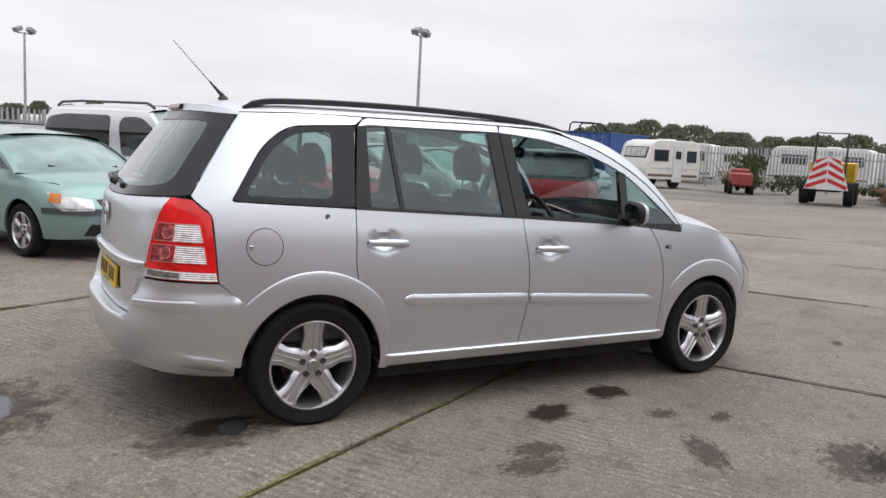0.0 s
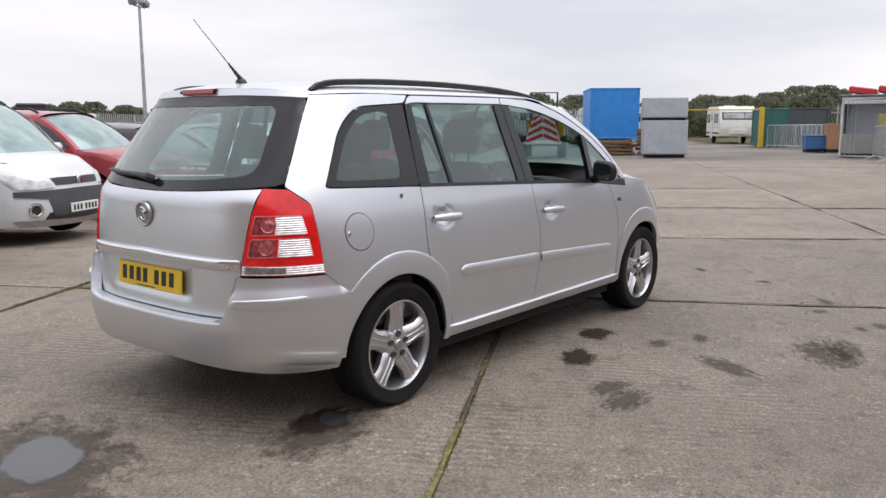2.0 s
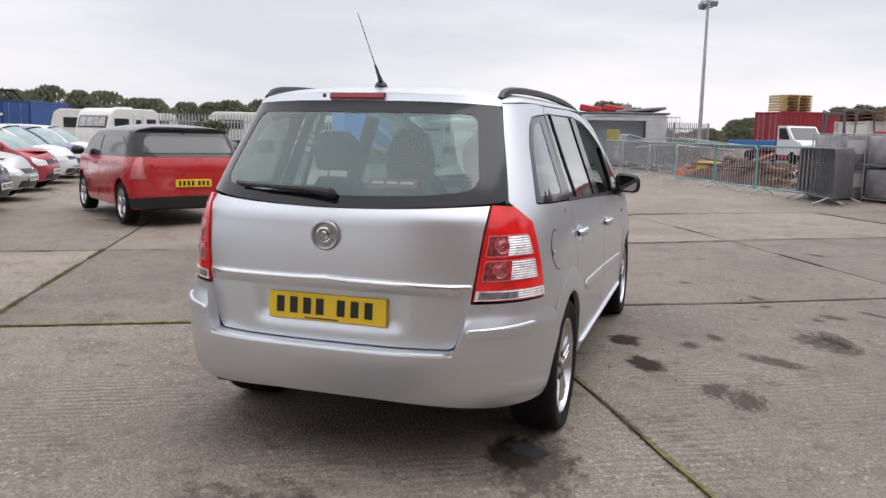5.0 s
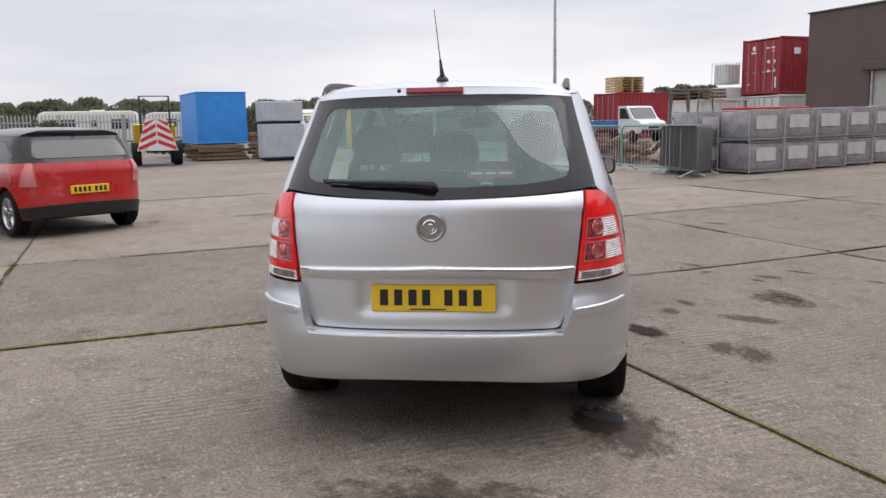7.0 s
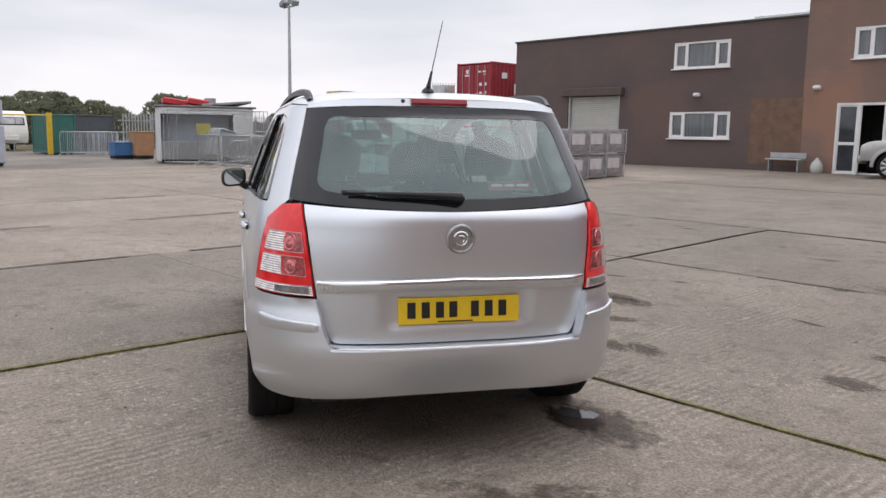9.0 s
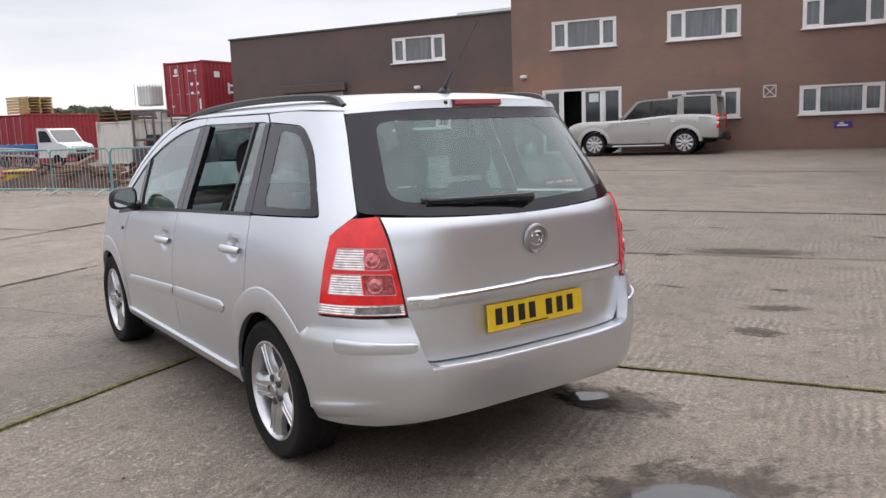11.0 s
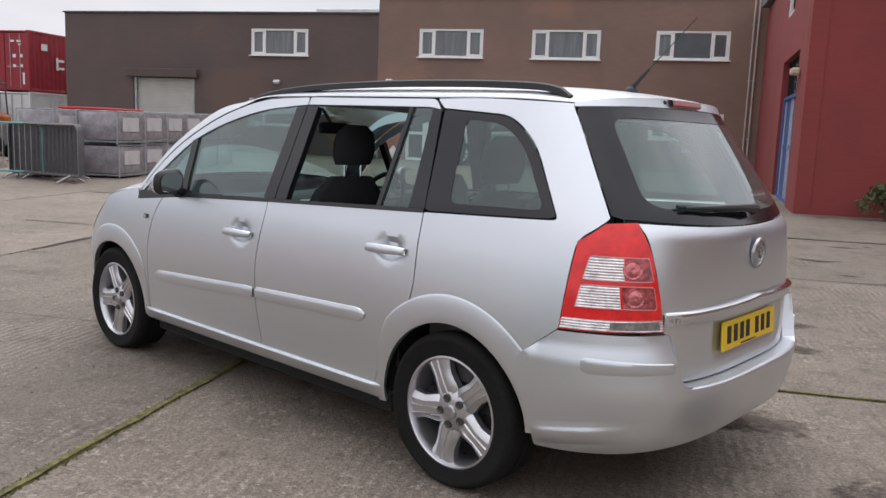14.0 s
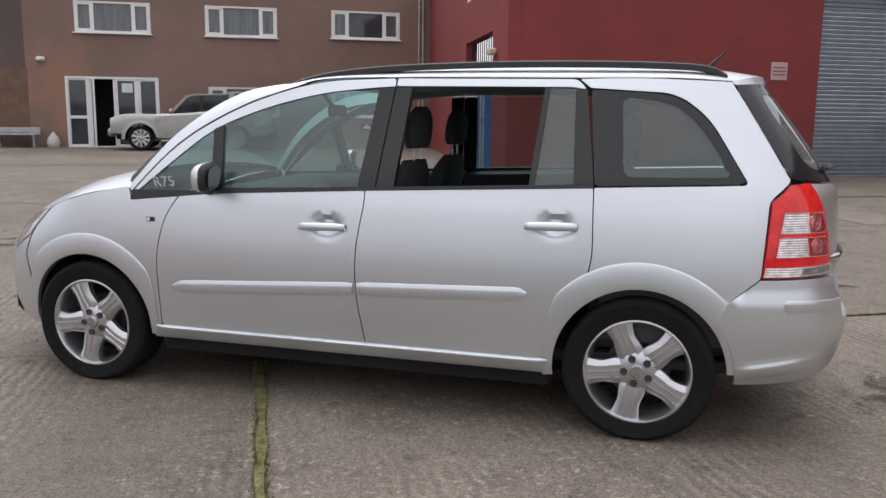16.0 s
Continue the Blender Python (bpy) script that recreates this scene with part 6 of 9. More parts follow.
    # near-black sheet stands for the shade inside the open doorway
    Mesh().box((6.94, -1.2, 1.4), (0.9, 0.05, 2.4)).obj("hall_shade_sheet", DARK, d)
    Mesh().box((6.6, 0.6, 0.245), (3.2, 1.3, 0.05), 0.01).obj("door_step", CONC_TRIM, d)
    # fittings on the wall
    v = thing("wall_vent", "white square wall vent with crossed bars", "vent", m=m0)
    frame_bars(Mesh(), 0.12, 0.52, 1.97, 2.37, 0.015, 0.03, 0.03).obj("vent_frame", WHITE_METAL, v)
    for sgn in (1, -1):
        Mesh().tube([(0.14, 0.015, 2.17 - 0.18 * sgn), (0.50, 0.015, 2.17 + 0.18 * sgn)], 0.015, 6).obj("vent_bar", WHITE_METAL, v)
    sg = thing("wall_sign", "small purple sign with white lettering bars", "sign", m=m0)
    Mesh().box((-1.85, 0.012, 1.03), (0.54, 0.024, 0.22), 0.006).obj("sign_panel", surf_once("purple_sign", (0.07, 0.04, 0.25), 0.4), sg)
    Mesh().box((-1.80, 0.026, 1.08), (0.12, 0.004, 0.045)).obj("sign_bar", WHITE_PRINT, sg)
    Mesh().box((-1.83, 0.026, 1.01), (0.30, 0.004, 0.05)).obj("sign_bar", WHITE_PRINT, sg)
    for u, z in ((8.72, 3.08), (13.15, 2.95)):
        l = thing("wall_lamp", "small white bulkhead lamp on a bracket", "lamp", "wall lamps", m=m0 @ Matrix.Translation((u, 0, z)))
        Mesh().box((0, 0.10, 0), (0.26, 0.16, 0.13), 0.03, pose(0, 0, 0, 20, 0, 0)).obj("lamp_body", WHITE_METAL, l)
        Mesh().box((0, 0.03, -0.01), (0.10, 0.06, 0.08), 0.01).obj("bracket", GALV, l)
    for u in (-3.80, -3.66):
        p = thing("downpipe", "thin weathered grey rainwater pipe", "pipe", "wall pipes", m=m0)
        Mesh().tube([(u, 0.06, 0.2), (u, 0.06, 6.0)], 0.03, 8).obj("pipe", surf_once("weathered_pipe", (0.48, 0.44, 0.40), 0.6), p, smooth=True)
        for z in (1.5, 3.4, 5.2):
            Mesh().box((u, 0.05, z), (0.11, 0.10, 0.04), 0.008).obj("pipe_clip", GALV, p)
    pt = tagged(Mesh().box((10.1, 0.006, 1.65), (1.85, 0.012, 2.3)).obj("bricked_up_opening", surf_once("orange_brown_infill", (0.170, 0.105, 0.074), 0.9, var=0.2)), "orange-brown infilled doorway in the dark wall", "wall", kind="structure")
    pt.matrix_basis = m0
    bn = thing("bench", "low grey metal bench against the wall", "bench", m=spot(9.45, -24.75))
    Mesh().box((0, 0, 0.42), (1.25, 0.4, 0.05), 0.01).obj("seat", GALV, bn)
    Mesh().box((0, -0.2, 0.55), (1.25, 0.04, 0.18), 0.01).obj("backrest", GALV, bn)
    for x in (-0.5, 0.5):
        Mesh().box((x, 0, 0.2), (0.05, 0.36, 0.4), 0.008).obj("leg", GALV, bn)
    bag = Mesh()
    rows = []
    for k in range(8):
        u = k / 7
        r = 0.19 * (0.8, 1.0, 1.05, 1.0, 0.9, 0.7, 0.35, 0.2)[k]
        rows.append([(r * math.cos(a) * (1 + 0.15 * noise.noise((a, u, 0))), r * math.sin(a), 0.5 * u) for a in (2 * math.pi * j / 12 for j in range(12))])
    o = tagged(bag.grid(rows, loop=True).obj("rubbish_bag", surf_once("white_bag", (0.5, 0.5, 0.48), 0.7), smooth=True), "tied white rubbish bag by the door", "bag")
    o.matrix_basis = spot(8.42, -24.85)


def red_building():
    # a slightly skewed return wall, then the long front
    a, b = Vector((-4.08, -25.19, 0)), Vector((-3.27, -13.2, 0))
    ln = (b - a).length
    ang = math.degrees(math.atan2(b.y - a.y, b.x - a.x))
    m1 = YARD_M @ Matrix.Translation(b) @ pose(0, 0, 0, 0, 0, ang + 180)
    w1 = tagged(wall_face(0, ln, -0.4, 5.98, [(1.5, 4.9, -0.3, 3.35), (3.5, 4.9, 4.4, 5.1)]).obj("wall_east", RED_BRICK), "dark red painted brick wall with a barred entrance", "wall", kind="structure")
    w1.matrix_basis = m1
    gate = thing("door_2", "blue barred steel gate in a dark doorway", "door", kind="structure", m=m1)
    blue = surf_once("blue_gate_paint", (0.04, 0.10, 0.30), 0.45)
    # porch shade made by a near-black sheet behind the gate
    Mesh().box((3.2, -0.9, 1.5), (3.6, 0.05, 3.8)).obj("porch_shade_sheet", DARK, gate)
    frame_bars(Mesh(), 1.56, 4.84, 0.06, 2.50, -0.10, 0.08, 0.06).obj("gate_frame", blue, gate)
    for x in (2.40, 4.0):
        leaf = Mesh().box((x, -0.16, 1.28), (1.54, 0.04, 2.36), 0.008).obj("gate_leaf", blue, gate)
        for dx in (-0.62, 0.62):
            Mesh().box((x + dx, -0.125, 1.28), (0.10, 0.03, 2.30), 0.006).obj("edge_strip", surf_once("pale_grey_strip", (0.45, 0.46, 0.48), 0.4), leaf)
        Mesh().box((x, -0.13, 1.30), (1.40, 0.03, 0.12), 0.006).obj("rail", blue, leaf)
    for k in range(12):
        Mesh().tube([(1.75 + 0.26 * k, -0.13, 2.52), (1.75 + 0.26 * k, -0.13, 3.34)], 0.012, 6).obj("transom_bar", DARK, gate)
    up = thing("window_8", "small white-framed upper window in the red wall", "window", kind="structure", m=m1)
    frame_bars(Mesh(), 3.5, 4.9, 4.4, 5.1, -0.05, 0.08, 0.08).obj("window_frame", UPVC, up)
    Mesh().box((4.2, -0.12, 4.75), (1.26, 0.01, 0.56)).obj("pane", surf_once("dim_upper_pane", (0.10, 0.13, 0.14), 0.06, spec=0.8), up)
    lp = thing("wall_lamp", "small cream wall lamp beside the entrance", "lamp", "wall lamps", m=m1 @ Matrix.Translation((1.15, 0, 2.85)))
    Mesh().box((0, 0.10, 0), (0.30, 0.18, 0.14), 0.03).obj("lamp_body", surf_once("cream_plastic", (0.6, 0.52, 0.38), 0.5), lp)
    m2 = YARD_M @ Matrix.Translation((-3.35, -13.2, 0))
    w2 = tagged(wall_face(-22, 0.08, -0.4, 5.98, [(-13.6, -7.5, -0.3, 4.6)]).obj("wall_front", RED_BRICK), "dark red painted brick front wall", "wall", kind="structure")
    w2.matrix_basis = m2
    rf = tagged(Mesh().box((-11.2, -6.0, 5.8), (21.5, 11.4, 0.2)).obj("roof", ROOF_FELT), "flat roof", "roof", kind="structure")
    rf.matrix_basis = m2
    cp = tagged(Mesh().box((-11, -0.12, 6.03), (22.2, 0.4, 0.08), 0.01).obj("coping", CONC_TRIM), "concrete wall coping", "coping", kind="structure")
    cp.matrix_basis = m2
    sh = thing("roller_shutter", "blue-grey corrugated steel shutter door", "shutter", kind="structure", m=m2)
    for k in range(46):
        Mesh().box((-10.55, -0.15, -0.1 + 0.10 * k + 0.05), (6.0, 0.045, 0.094), 0.02).obj("slat", STEEL_SHUTTER, sh)
    sg = thing("wall_sign", "small white warning sign on the red wall", "sign", m=m2)
    Mesh().box((-6.45, 0.012, 2.5), (0.42, 0.02, 0.40), 0.006).obj("sign_panel", surf_once("faded_white_sign", (0.55, 0.42, 0.42), 0.6), sg)
    for z in (2.58, 2.5, 2.42):
        Mesh().box((-6.45, 0.024, z), (0.32, 0.004, 0.03)).obj("sign_bar", surf_once("faded_red_print", (0.35, 0.06, 0.06), 0.6), sg)


long_building()
red_building()


# unseen plain wall added behind the car to darken its tailgate
wb_ = tagged(Mesh().box((-13.0, -10.0, 4.5), (0.4, 22.0, 9.6), 0.0).obj("unseen_shade_wall", BROWN_BRICK), "unseen plain brown wall, added to darken the car's tailgate", "wall", kind="structure")


# ---- things standing round the yard ----
BLUE_PAINT = surf("bright_blue_paint", (0.028, 0.25, 0.70), 0.45, var=0.10, dirt=(0.06, 0.22, 0.50), dirt_at=0.66)
GREY_PAINT = surf("grey_cabinet_paint", (0.42, 0.45, 0.50), 0.5, var=0.08, dirt=(0.25, 0.24, 0.23), dirt_at=0.66)
RED_PAINT = surf("red_container_paint", (0.29, 0.020, 0.030), 0.5, var=0.15, dirt=(0.2, 0.03, 0.03), dirt_at=0.64)
GREEN_PAINT = surf("green_container_paint", (0.03, 0.13, 0.11), 0.55, var=0.15)
YELLOW_PAINT = surf("yellow_paint", (0.60, 0.40, 0.02), 0.5, var=0.12)
WRAP = surf("grey_stretch_wrap", (0.30, 0.28, 0.30), 0.3, var=0.22, scale=5, bump=0.5, fine=9, coat=0.3)
CARAVAN_WHITE = surf("cream_caravan_panel", (0.72, 0.71, 0.66), 0.4, var=0.07, dirt=(0.40, 0.38, 0.31), dirt_at=0.66)
ORANGE_NET = surf("orange_plastic", (0.30, 0.085, 0.045), 0.8, var=0.5, scale=6)
SOIL = surf("brown_soil_heap", (0.085, 0.048, 0.036), 0.95, var=0.35, scale=3, bump=0.5)


def container(name, label, paint, length, m, group="shipping containers", height=2.59, width=2.44, doors=True, parent_kind="container"):
    """A corrugated steel box with corner posts, rails and door bars; the door end looks along +y, length runs to -y."""
    c = thing(name, label, parent_kind, group, m=m)
    h = height
    for sx in (-1, 1):
        pts, y, k = [], -0.1, 0
        while y > -length + 0.15:
            d = 0.03 if k % 4 in (1, 2) else 0.0
            pts.append((sx * (width / 2 - 0.02 - d), y))
            y -= 0.07
            k += 1
        Mesh().grid([[(x, y, 0.14) for x, y in pts], [(x, y, h - 0.10) for x, y in pts]]).obj("side_wall", paint, c)
    Mesh().box((0, -length / 2, h - 0.06), (width - 0.04, length, 0.06), 0.01).obj("roof", paint, c)
    Mesh().box((0, -length / 2, 0.10), (width - 0.04, length, 0.10), 0.01).obj("floor", paint, c)
    for sx in (-1, 1):
        for y in (-0.06, -length + 0.06):
            Mesh().box((sx * (width / 2 - 0.05), y, h / 2), (0.10, 0.12, h), 0.012).obj("corner_post", paint, c)
        for z in (0.07, h - 0.05):
            Mesh().box((sx * (width / 2 - 0.04), -length / 2, z), (0.08, length - 0.26, 0.10), 0.012).obj("side_rail", paint, c)
    if doors:
        for sx in (-1, 1):
            d = Mesh().box((sx * width / 4 * 0.93, -0.05, h / 2), (width / 2 * 0.9, 0.05, h - 0.24), 0.01).obj("door", paint, c)
            for k in (0.25, 0.7):
                x = sx * (width / 2 * 0.9) * k + sx * 0.02
                Mesh().tube([(x, 0.0, 0.16), (x, 0.0, h - 0.16)], 0.018, 6).obj("lock_bar", GALV, d)
                Mesh().box((x + 0.06, 0.01, 1.05), (0.22, 0.03, 0.04), 0.008).obj("lock_handle", GALV, d)
    else:
        Mesh().box((0, -0.05, h / 2), (width - 0.2, 0.04, h - 0.2), 0.01).obj("end_wall", paint, c)
    Mesh().box((0, -length + 0.05, h / 2), (width - 0.2, 0.04, h - 0.2), 0.01).obj("end_wall", paint, c)
    return c


def pallet(parent=None, m=None, material=None, w=1.2, d=1.0, boards=6):
    material = material or WOOD
    p = thing("pallet", "flat weathered wooden pallet in a stack", "pallet", "stacked pallets", m=m)
    for k in range(boards):
        Mesh().box((0, -d / 2 + d * (k + 0.5) / boards, 0.13), (w, d / boards * 0.72, 0.022), 0.004).obj("deck_board", material, p)
    for x in (-w / 2 + 0.05, 0, w / 2 - 0.05):
        Mesh().box((x, 0, 0.065), (0.10, d, 0.10), 0.006).obj("bearer", material, p)
    return p


# blue steel box standing on pallets, grey cabinets beside it
bx = thing("steel_box", "bright blue steel storage box standing on wooden pallets", "container", m=spot(32.2, -2.76, 5, 0.64))
for sx in (0, 3.9):
    Mesh().box((sx, 0, 1.08), (0.05, 2.1, 2.12), 0.015).obj("end_wall", BLUE_PAINT, bx)
for sy in (-1.03, 1.03):
    Mesh().box((1.95, sy, 1.08), (3.86, 0.05, 2.12), 0.015).obj("side_wall", BLUE_PAINT, bx)
Mesh().box((1.95, 0, 2.155), (4.0, 2.16, 0.05), 0.015).obj("lid", BLUE_PAINT, bx)
Mesh().box((1.95, 0, 0.03), (4.0, 2.16, 0.06), 0.015).obj("base", BLUE_PAINT, bx)
for y in (-1.01, 1.01):
    Mesh().box((-0.035, y, 1.08), (0.02, 0.05, 2.0), 0.006).obj("rib", BLUE_PAINT, bx)
for r in range(4):
    for c in range(2):
        pallet(m=spot(31.7 + c * 1.9, -2.5 + random.uniform(-0.12, 0.12), random.uniform(-6, 6), 0.155 * r), w=1.7, d=2.1)
for r in range(7):
    pallet(m=spot(31.0 + random.uniform(-0.08, 0.08), -4.1 + random.uniform(-0.12, 0.12), random.uniform(-12, 12), 0.155 * r), w=1.0, d=0.7, boards=4)
for z0, hh, dy in ((0.10, 1.30, 0.0), (1.50, 0.76, 0.03)):
    g = thing("steel_cabinet", "grey steel cabinet stacked on another", "cabinet", "stacked grey cabinets", m=spot(28.1, -4.55 + dy, 0, z0))
    Mesh().box((0.5, 0, hh / 2), (1.0, 1.66, hh), 0.02).obj("body", GREY_PAINT, g)
    Mesh().box((-0.012, 0, hh / 2), (0.02, 1.60, hh - 0.06), 0.008).obj("door", GREY_PAINT, g)
    Mesh().box((0.5, 0, -0.05), (0.9, 1.5, 0.10), 0.01).obj("plinth", DARK, g)

# red-and-white chevron board on a small yellow dumper
dz = thing("site_dumper", "small yellow site dumper with a red-white chevron board", "dumper", m=spot(28.6, 0.1, 0))
for x, y in ((0, -0.72), (0, 0.72), (1.5, -0.72), (1.5, 0.72)):
    Mesh().lathe([(0.0001, -0.13), (0.20, -0.13), (0.40, -0.15), (0.42, -0.08), (0.42, 0.08), (0.40, 0.15), (0.20, 0.13), (0.0001, 0.13)], 24, Matrix.Translation((x, y, 0.42))).obj("wheel", RUBBER, dz, smooth=True, angle=40)
Mesh().box((0.75, 0, 0.62), (2.1, 0.8, 0.28), 0.04).obj("chassis", DARK, dz)
Mesh().prism([(1.1, 0.8), (2.3, 1.0), (2.4, 1.55), (0.9, 1.5)], -0.75, 0.75).obj("skip", YELLOW_PAINT, dz)
Mesh().box((0.05, 0, 0.95), (0.8, 0.7, 0.4), 0.05).obj("engine_cover", YELLOW_PAINT, dz)
Mesh().box((0.35, 0, 1.3), (0.4, 0.45, 0.3), 0.05).obj("seat", BLACK_TRIM, dz)
Mesh().tube([(0.05, -0.52, 0.7), (0.05, -0.52, 2.55), (0.05, 0.52, 2.55), (0.05, 0.52, 0.7)], 0.04, 8).obj("roll_bar", BLACK_TRIM, dz, smooth=True, angle=60)
cb = thing("chevron_board", "", "")
cb.parent = dz
cb.matrix_basis = Matrix.Translation((-0.48, 0, 0.55))
Mesh().prism([(-0.72, 0), (0.72, 0), (0.36, 1.18), (-0.36, 1.18)], -0.02, 0.02, pose(0, 0, 0, 0, 0, 90)).obj("board", WHITE_METAL, cb)
for k in range(4):
    z = 0.06 + 0.29 * k
    for sg in (-1, 1):
        wd = 0.68 - 0.34 * (z / 1.18)
        pts = [(sg * 0.02, z + 0.22), (sg * 0.02, z + 0.36), (sg * wd, z + 0.14 - 0.05), (sg * wd, z - 0.05)]
        pts = [(x, min(1.17, max(0.01, q))) for x, q in pts]
        Mesh().prism(pts, -0.026, -0.022, pose(0, 0, 0, 0, 0, -90)).obj("stripe", surf_once("red_reflective", (0.55, 0.02, 0.03), 0.4), cb)

# palisade fence with its rails and posts
def palisade(s0, t0, s1, t1, label):
    ln, a = math.hypot(s1 - s0, t1 - t0), math.degrees(math.atan2(t1 - t0, s1 - s0))
    f = thing("palisade_fence", label, "fence", "palisade fences", m=spot(s0, t0, a))
    x = 0.0
    for z in (0.35, 1.65):
        Mesh().box((ln / 2, 0.03, z), (ln, 0.03, 0.06)).obj("rail", GALV, f)
    while x < ln:
        Mesh().box((x, 0.06, 1.0), (0.10, 0.06, 2.0), 0.008).obj("post", GALV, f)
        x += 2.75
    base = Mesh().prism([(-0.033, 0.06), (0.033, 0.06), (0.033, 1.92), (0.016, 2.02), (0, 1.97), (-0.016, 2.02), (-0.033, 1.92)], -0.012, 0.0).data("pale", GALV)
    n = int(ln / 0.155)
    if n <= 300:
        for k in range(n):
            o = new("pale", base)
            o.parent = f
            o.location = (0.155 * k, 0, 0)
    return f


palisade(38.0, -4.4, 38.0, 8.0, "galvanised steel palisade fence with pointed pales")
palisade(38.0, 18.5, 2.0, 18.5, "galvanised steel palisade fence behind the parked cars")
palisade(38.6, -15.0, 38.6, -13.3, "weathered steel palisade fence by the gate")
palisade(41.6, -24.0, 38.6, -15.0, "weathered steel palisade fence behind the truck")

# yellow gate posts and rails
for t in (-6.3, -10.15):
    gp = tagged(Mesh().box((0, 0, 1.0), (0.22, 0.22, 2.0), 0.02).obj("gate_post", YELLOW_PAINT), "tall yellow steel gate post", "post", "yellow gate posts")
    gp.matrix_basis = spot(38.9, t)
bar = tagged(Mesh().tube([(0, 0, 1.92), (0, -3.85, 1.92)], 0.03, 8).obj("gate_bar", YELLOW_PAINT, smooth=True), "yellow height bar across the gateway", "gate")
bar.matrix_basis = spot(38.9, -6.3)

container("shipping_container", "dull green steel shipping container", GREEN_PAINT, 3.0, spot(39.4, -10.95, 90), height=1.95, width=1.2, doors=False)
container("shipping_container", "dark grey steel shipping container", surf_once("dark_grey_paint", (0.07, 0.08, 0.09), 0.6), 3.0, spot(39.4, -12.5, 90), height=1.945, width=1.9, doors=False)
nc = container("shipping_container", "navy blue shipping container far behind the cars", surf_once("faded_blue_paint", (0.035, 0.09, 0.27), 0.55), 6.4, spot(52.9, 18.8, 83), height=3.1, width=3.7, doors=True)
Mesh().box((0.5, 0.01, 2.2), (1.1, 0.01, 0.16)).obj("lettering_bar", WHITE_PRINT, nc, "faded white lettering bar")
cf = thing("truck_cab", "bare dark truck cab shell standing on a container", "truck cab", m=spot(54.6, 19.9, -100, 3.12))
Mesh().tube([(-1.2, 0, 0), (-1.15, 0, 0.55), (-0.95, 0, 0.72), (0.7, 0, 0.68), (1.25, 0, 0.1), (1.3, 0, 0), (-1.2, 0, 0)], 0.06, 6).obj("cab_side", DARK, cf)
Mesh().tube([(-1.2, 1.4, 0), (-1.15, 1.4, 0.55), (-0.95, 1.4, 0.72), (0.7, 1.4, 0.68), (1.25, 1.4, 0.1), (1.3, 1.4, 0), (-1.2, 1.4, 0)], 0.06, 6).obj("cab_side", DARK, cf)
Mesh().box((-0.12, 0.7, 0.71), (1.7, 1.5, 0.05), 0.02).obj("cab_roof", DARK, cf)
container("shipping_container", "grey shipping container far behind the cars", surf_once("slate_paint", (0.13, 0.14, 0.16), 0.6), 6.0, spot(51.6, 22.4, 80), height=2.9, width=3.5, doors=False)

# stacked containers by the building
container("shipping_container", "white shipping container under a red one", WHITE_METAL, 6.06, spot(26.5, -26.6, 0, 0.0), height=2.06)
rc = container("shipping_container", "red shipping container stacked on a white one", RED_PAINT, 6.06, spot(26.5, -26.6, 0, 2.065), height=2.59)
Mesh().box((-1.235, -1.75, 1.30), (0.01, 0.14, 0.55)).box((-1.235, -2.02, 1.45), (0.01, 0.36, 0.10)).box((-1.235, -2.02, 1.12), (0.01, 0.36, 0.10)).obj("lettering_bar", WHITE_PRINT, rc, "white painted mark")
Mesh().box((-1.235, -0.95, 1.95), (0.01, 0.38, 0.28)).obj("lettering_bar", WHITE_PRINT, rc)
for x, z, w, h in ((0.45, 2.15, 0.16, 0.2), (0.45, 1.95, 0.34, 0.07), (-0.42, 2.12, 0.18, 0.08), (-0.75, 2.12, 0.22, 0.08), (-0.78, 1.98, 0.14, 0.06), (-0.5, 1.5, 0.16, 0.14), (-0.85, 1.5, 0.14, 0.14), (-0.5, 1.08, 0.16, 0.12), (-0.85, 1.08, 0.14, 0.12), (0.75, 0.5, 0.2, 0.06), (-0.95, 0.55, 0.10, 0.5)):
    Mesh().box((x, 0.0, z), (w, 0.01, h)).obj("lettering_bar", WHITE_PRINT, rc)
container("shipping_container", "long red shipping container with pallets on its roof", RED_PAINT, 6.06, spot(37.6, -25.4, 2), height=2.62, doors=True)
for r in range(6):
    pallet(m=spot(37.6, -26.7, 92 + random.uniform(-3, 3), 2.63 + 0.15 * r), material=NEW_WOOD, w=1.6, d=1.6)
container("storage_container", "rust-streaked white steel store beside a forklift", RUSTY_WHITE, 2.9, spot(27.4, -22.95, 0), height=1.95, width=2.15, doors=False, group="")
for r in range(3):
    pallet(m=spot(27.4, -23.8, random.uniform(-5, 5), 1.96 + 0.15 * r), w=2.3, d=1.3)

# tank in a cage on a block beside the containers
blk = tagged(Mesh().box((0, 0, 1.25), (1.1, 1.1, 2.5), 0.03).obj("storage_rack", WHITE_METAL), "pale steel rack under a caged tank", "rack")
blk.matrix_basis = spot(28.5, -26.4, 0)
ib = thing("cage_tank", "white plastic tank in a steel cage standing on a pale rack", "tank", m=spot(28.5, -26.4, 0, 2.55))
Mesh().box((0, 0, 0.6), (0.9, 0.9, 1.0), 0.08).obj("tank", WHITE_METAL, ib)
for k in range(6):
    v = -0.5 + 0.2 * k
    for sx in (-0.5, 0.5):
        Mesh().tube([(sx, v, 0.1), (sx, v, 1.15)], 0.012, 5).obj("cage_bar", GALV, ib)
        Mesh().tube([(v, sx, 0.1), (v, sx, 1.15)], 0.012, 5).obj("cage_bar", GALV, ib)

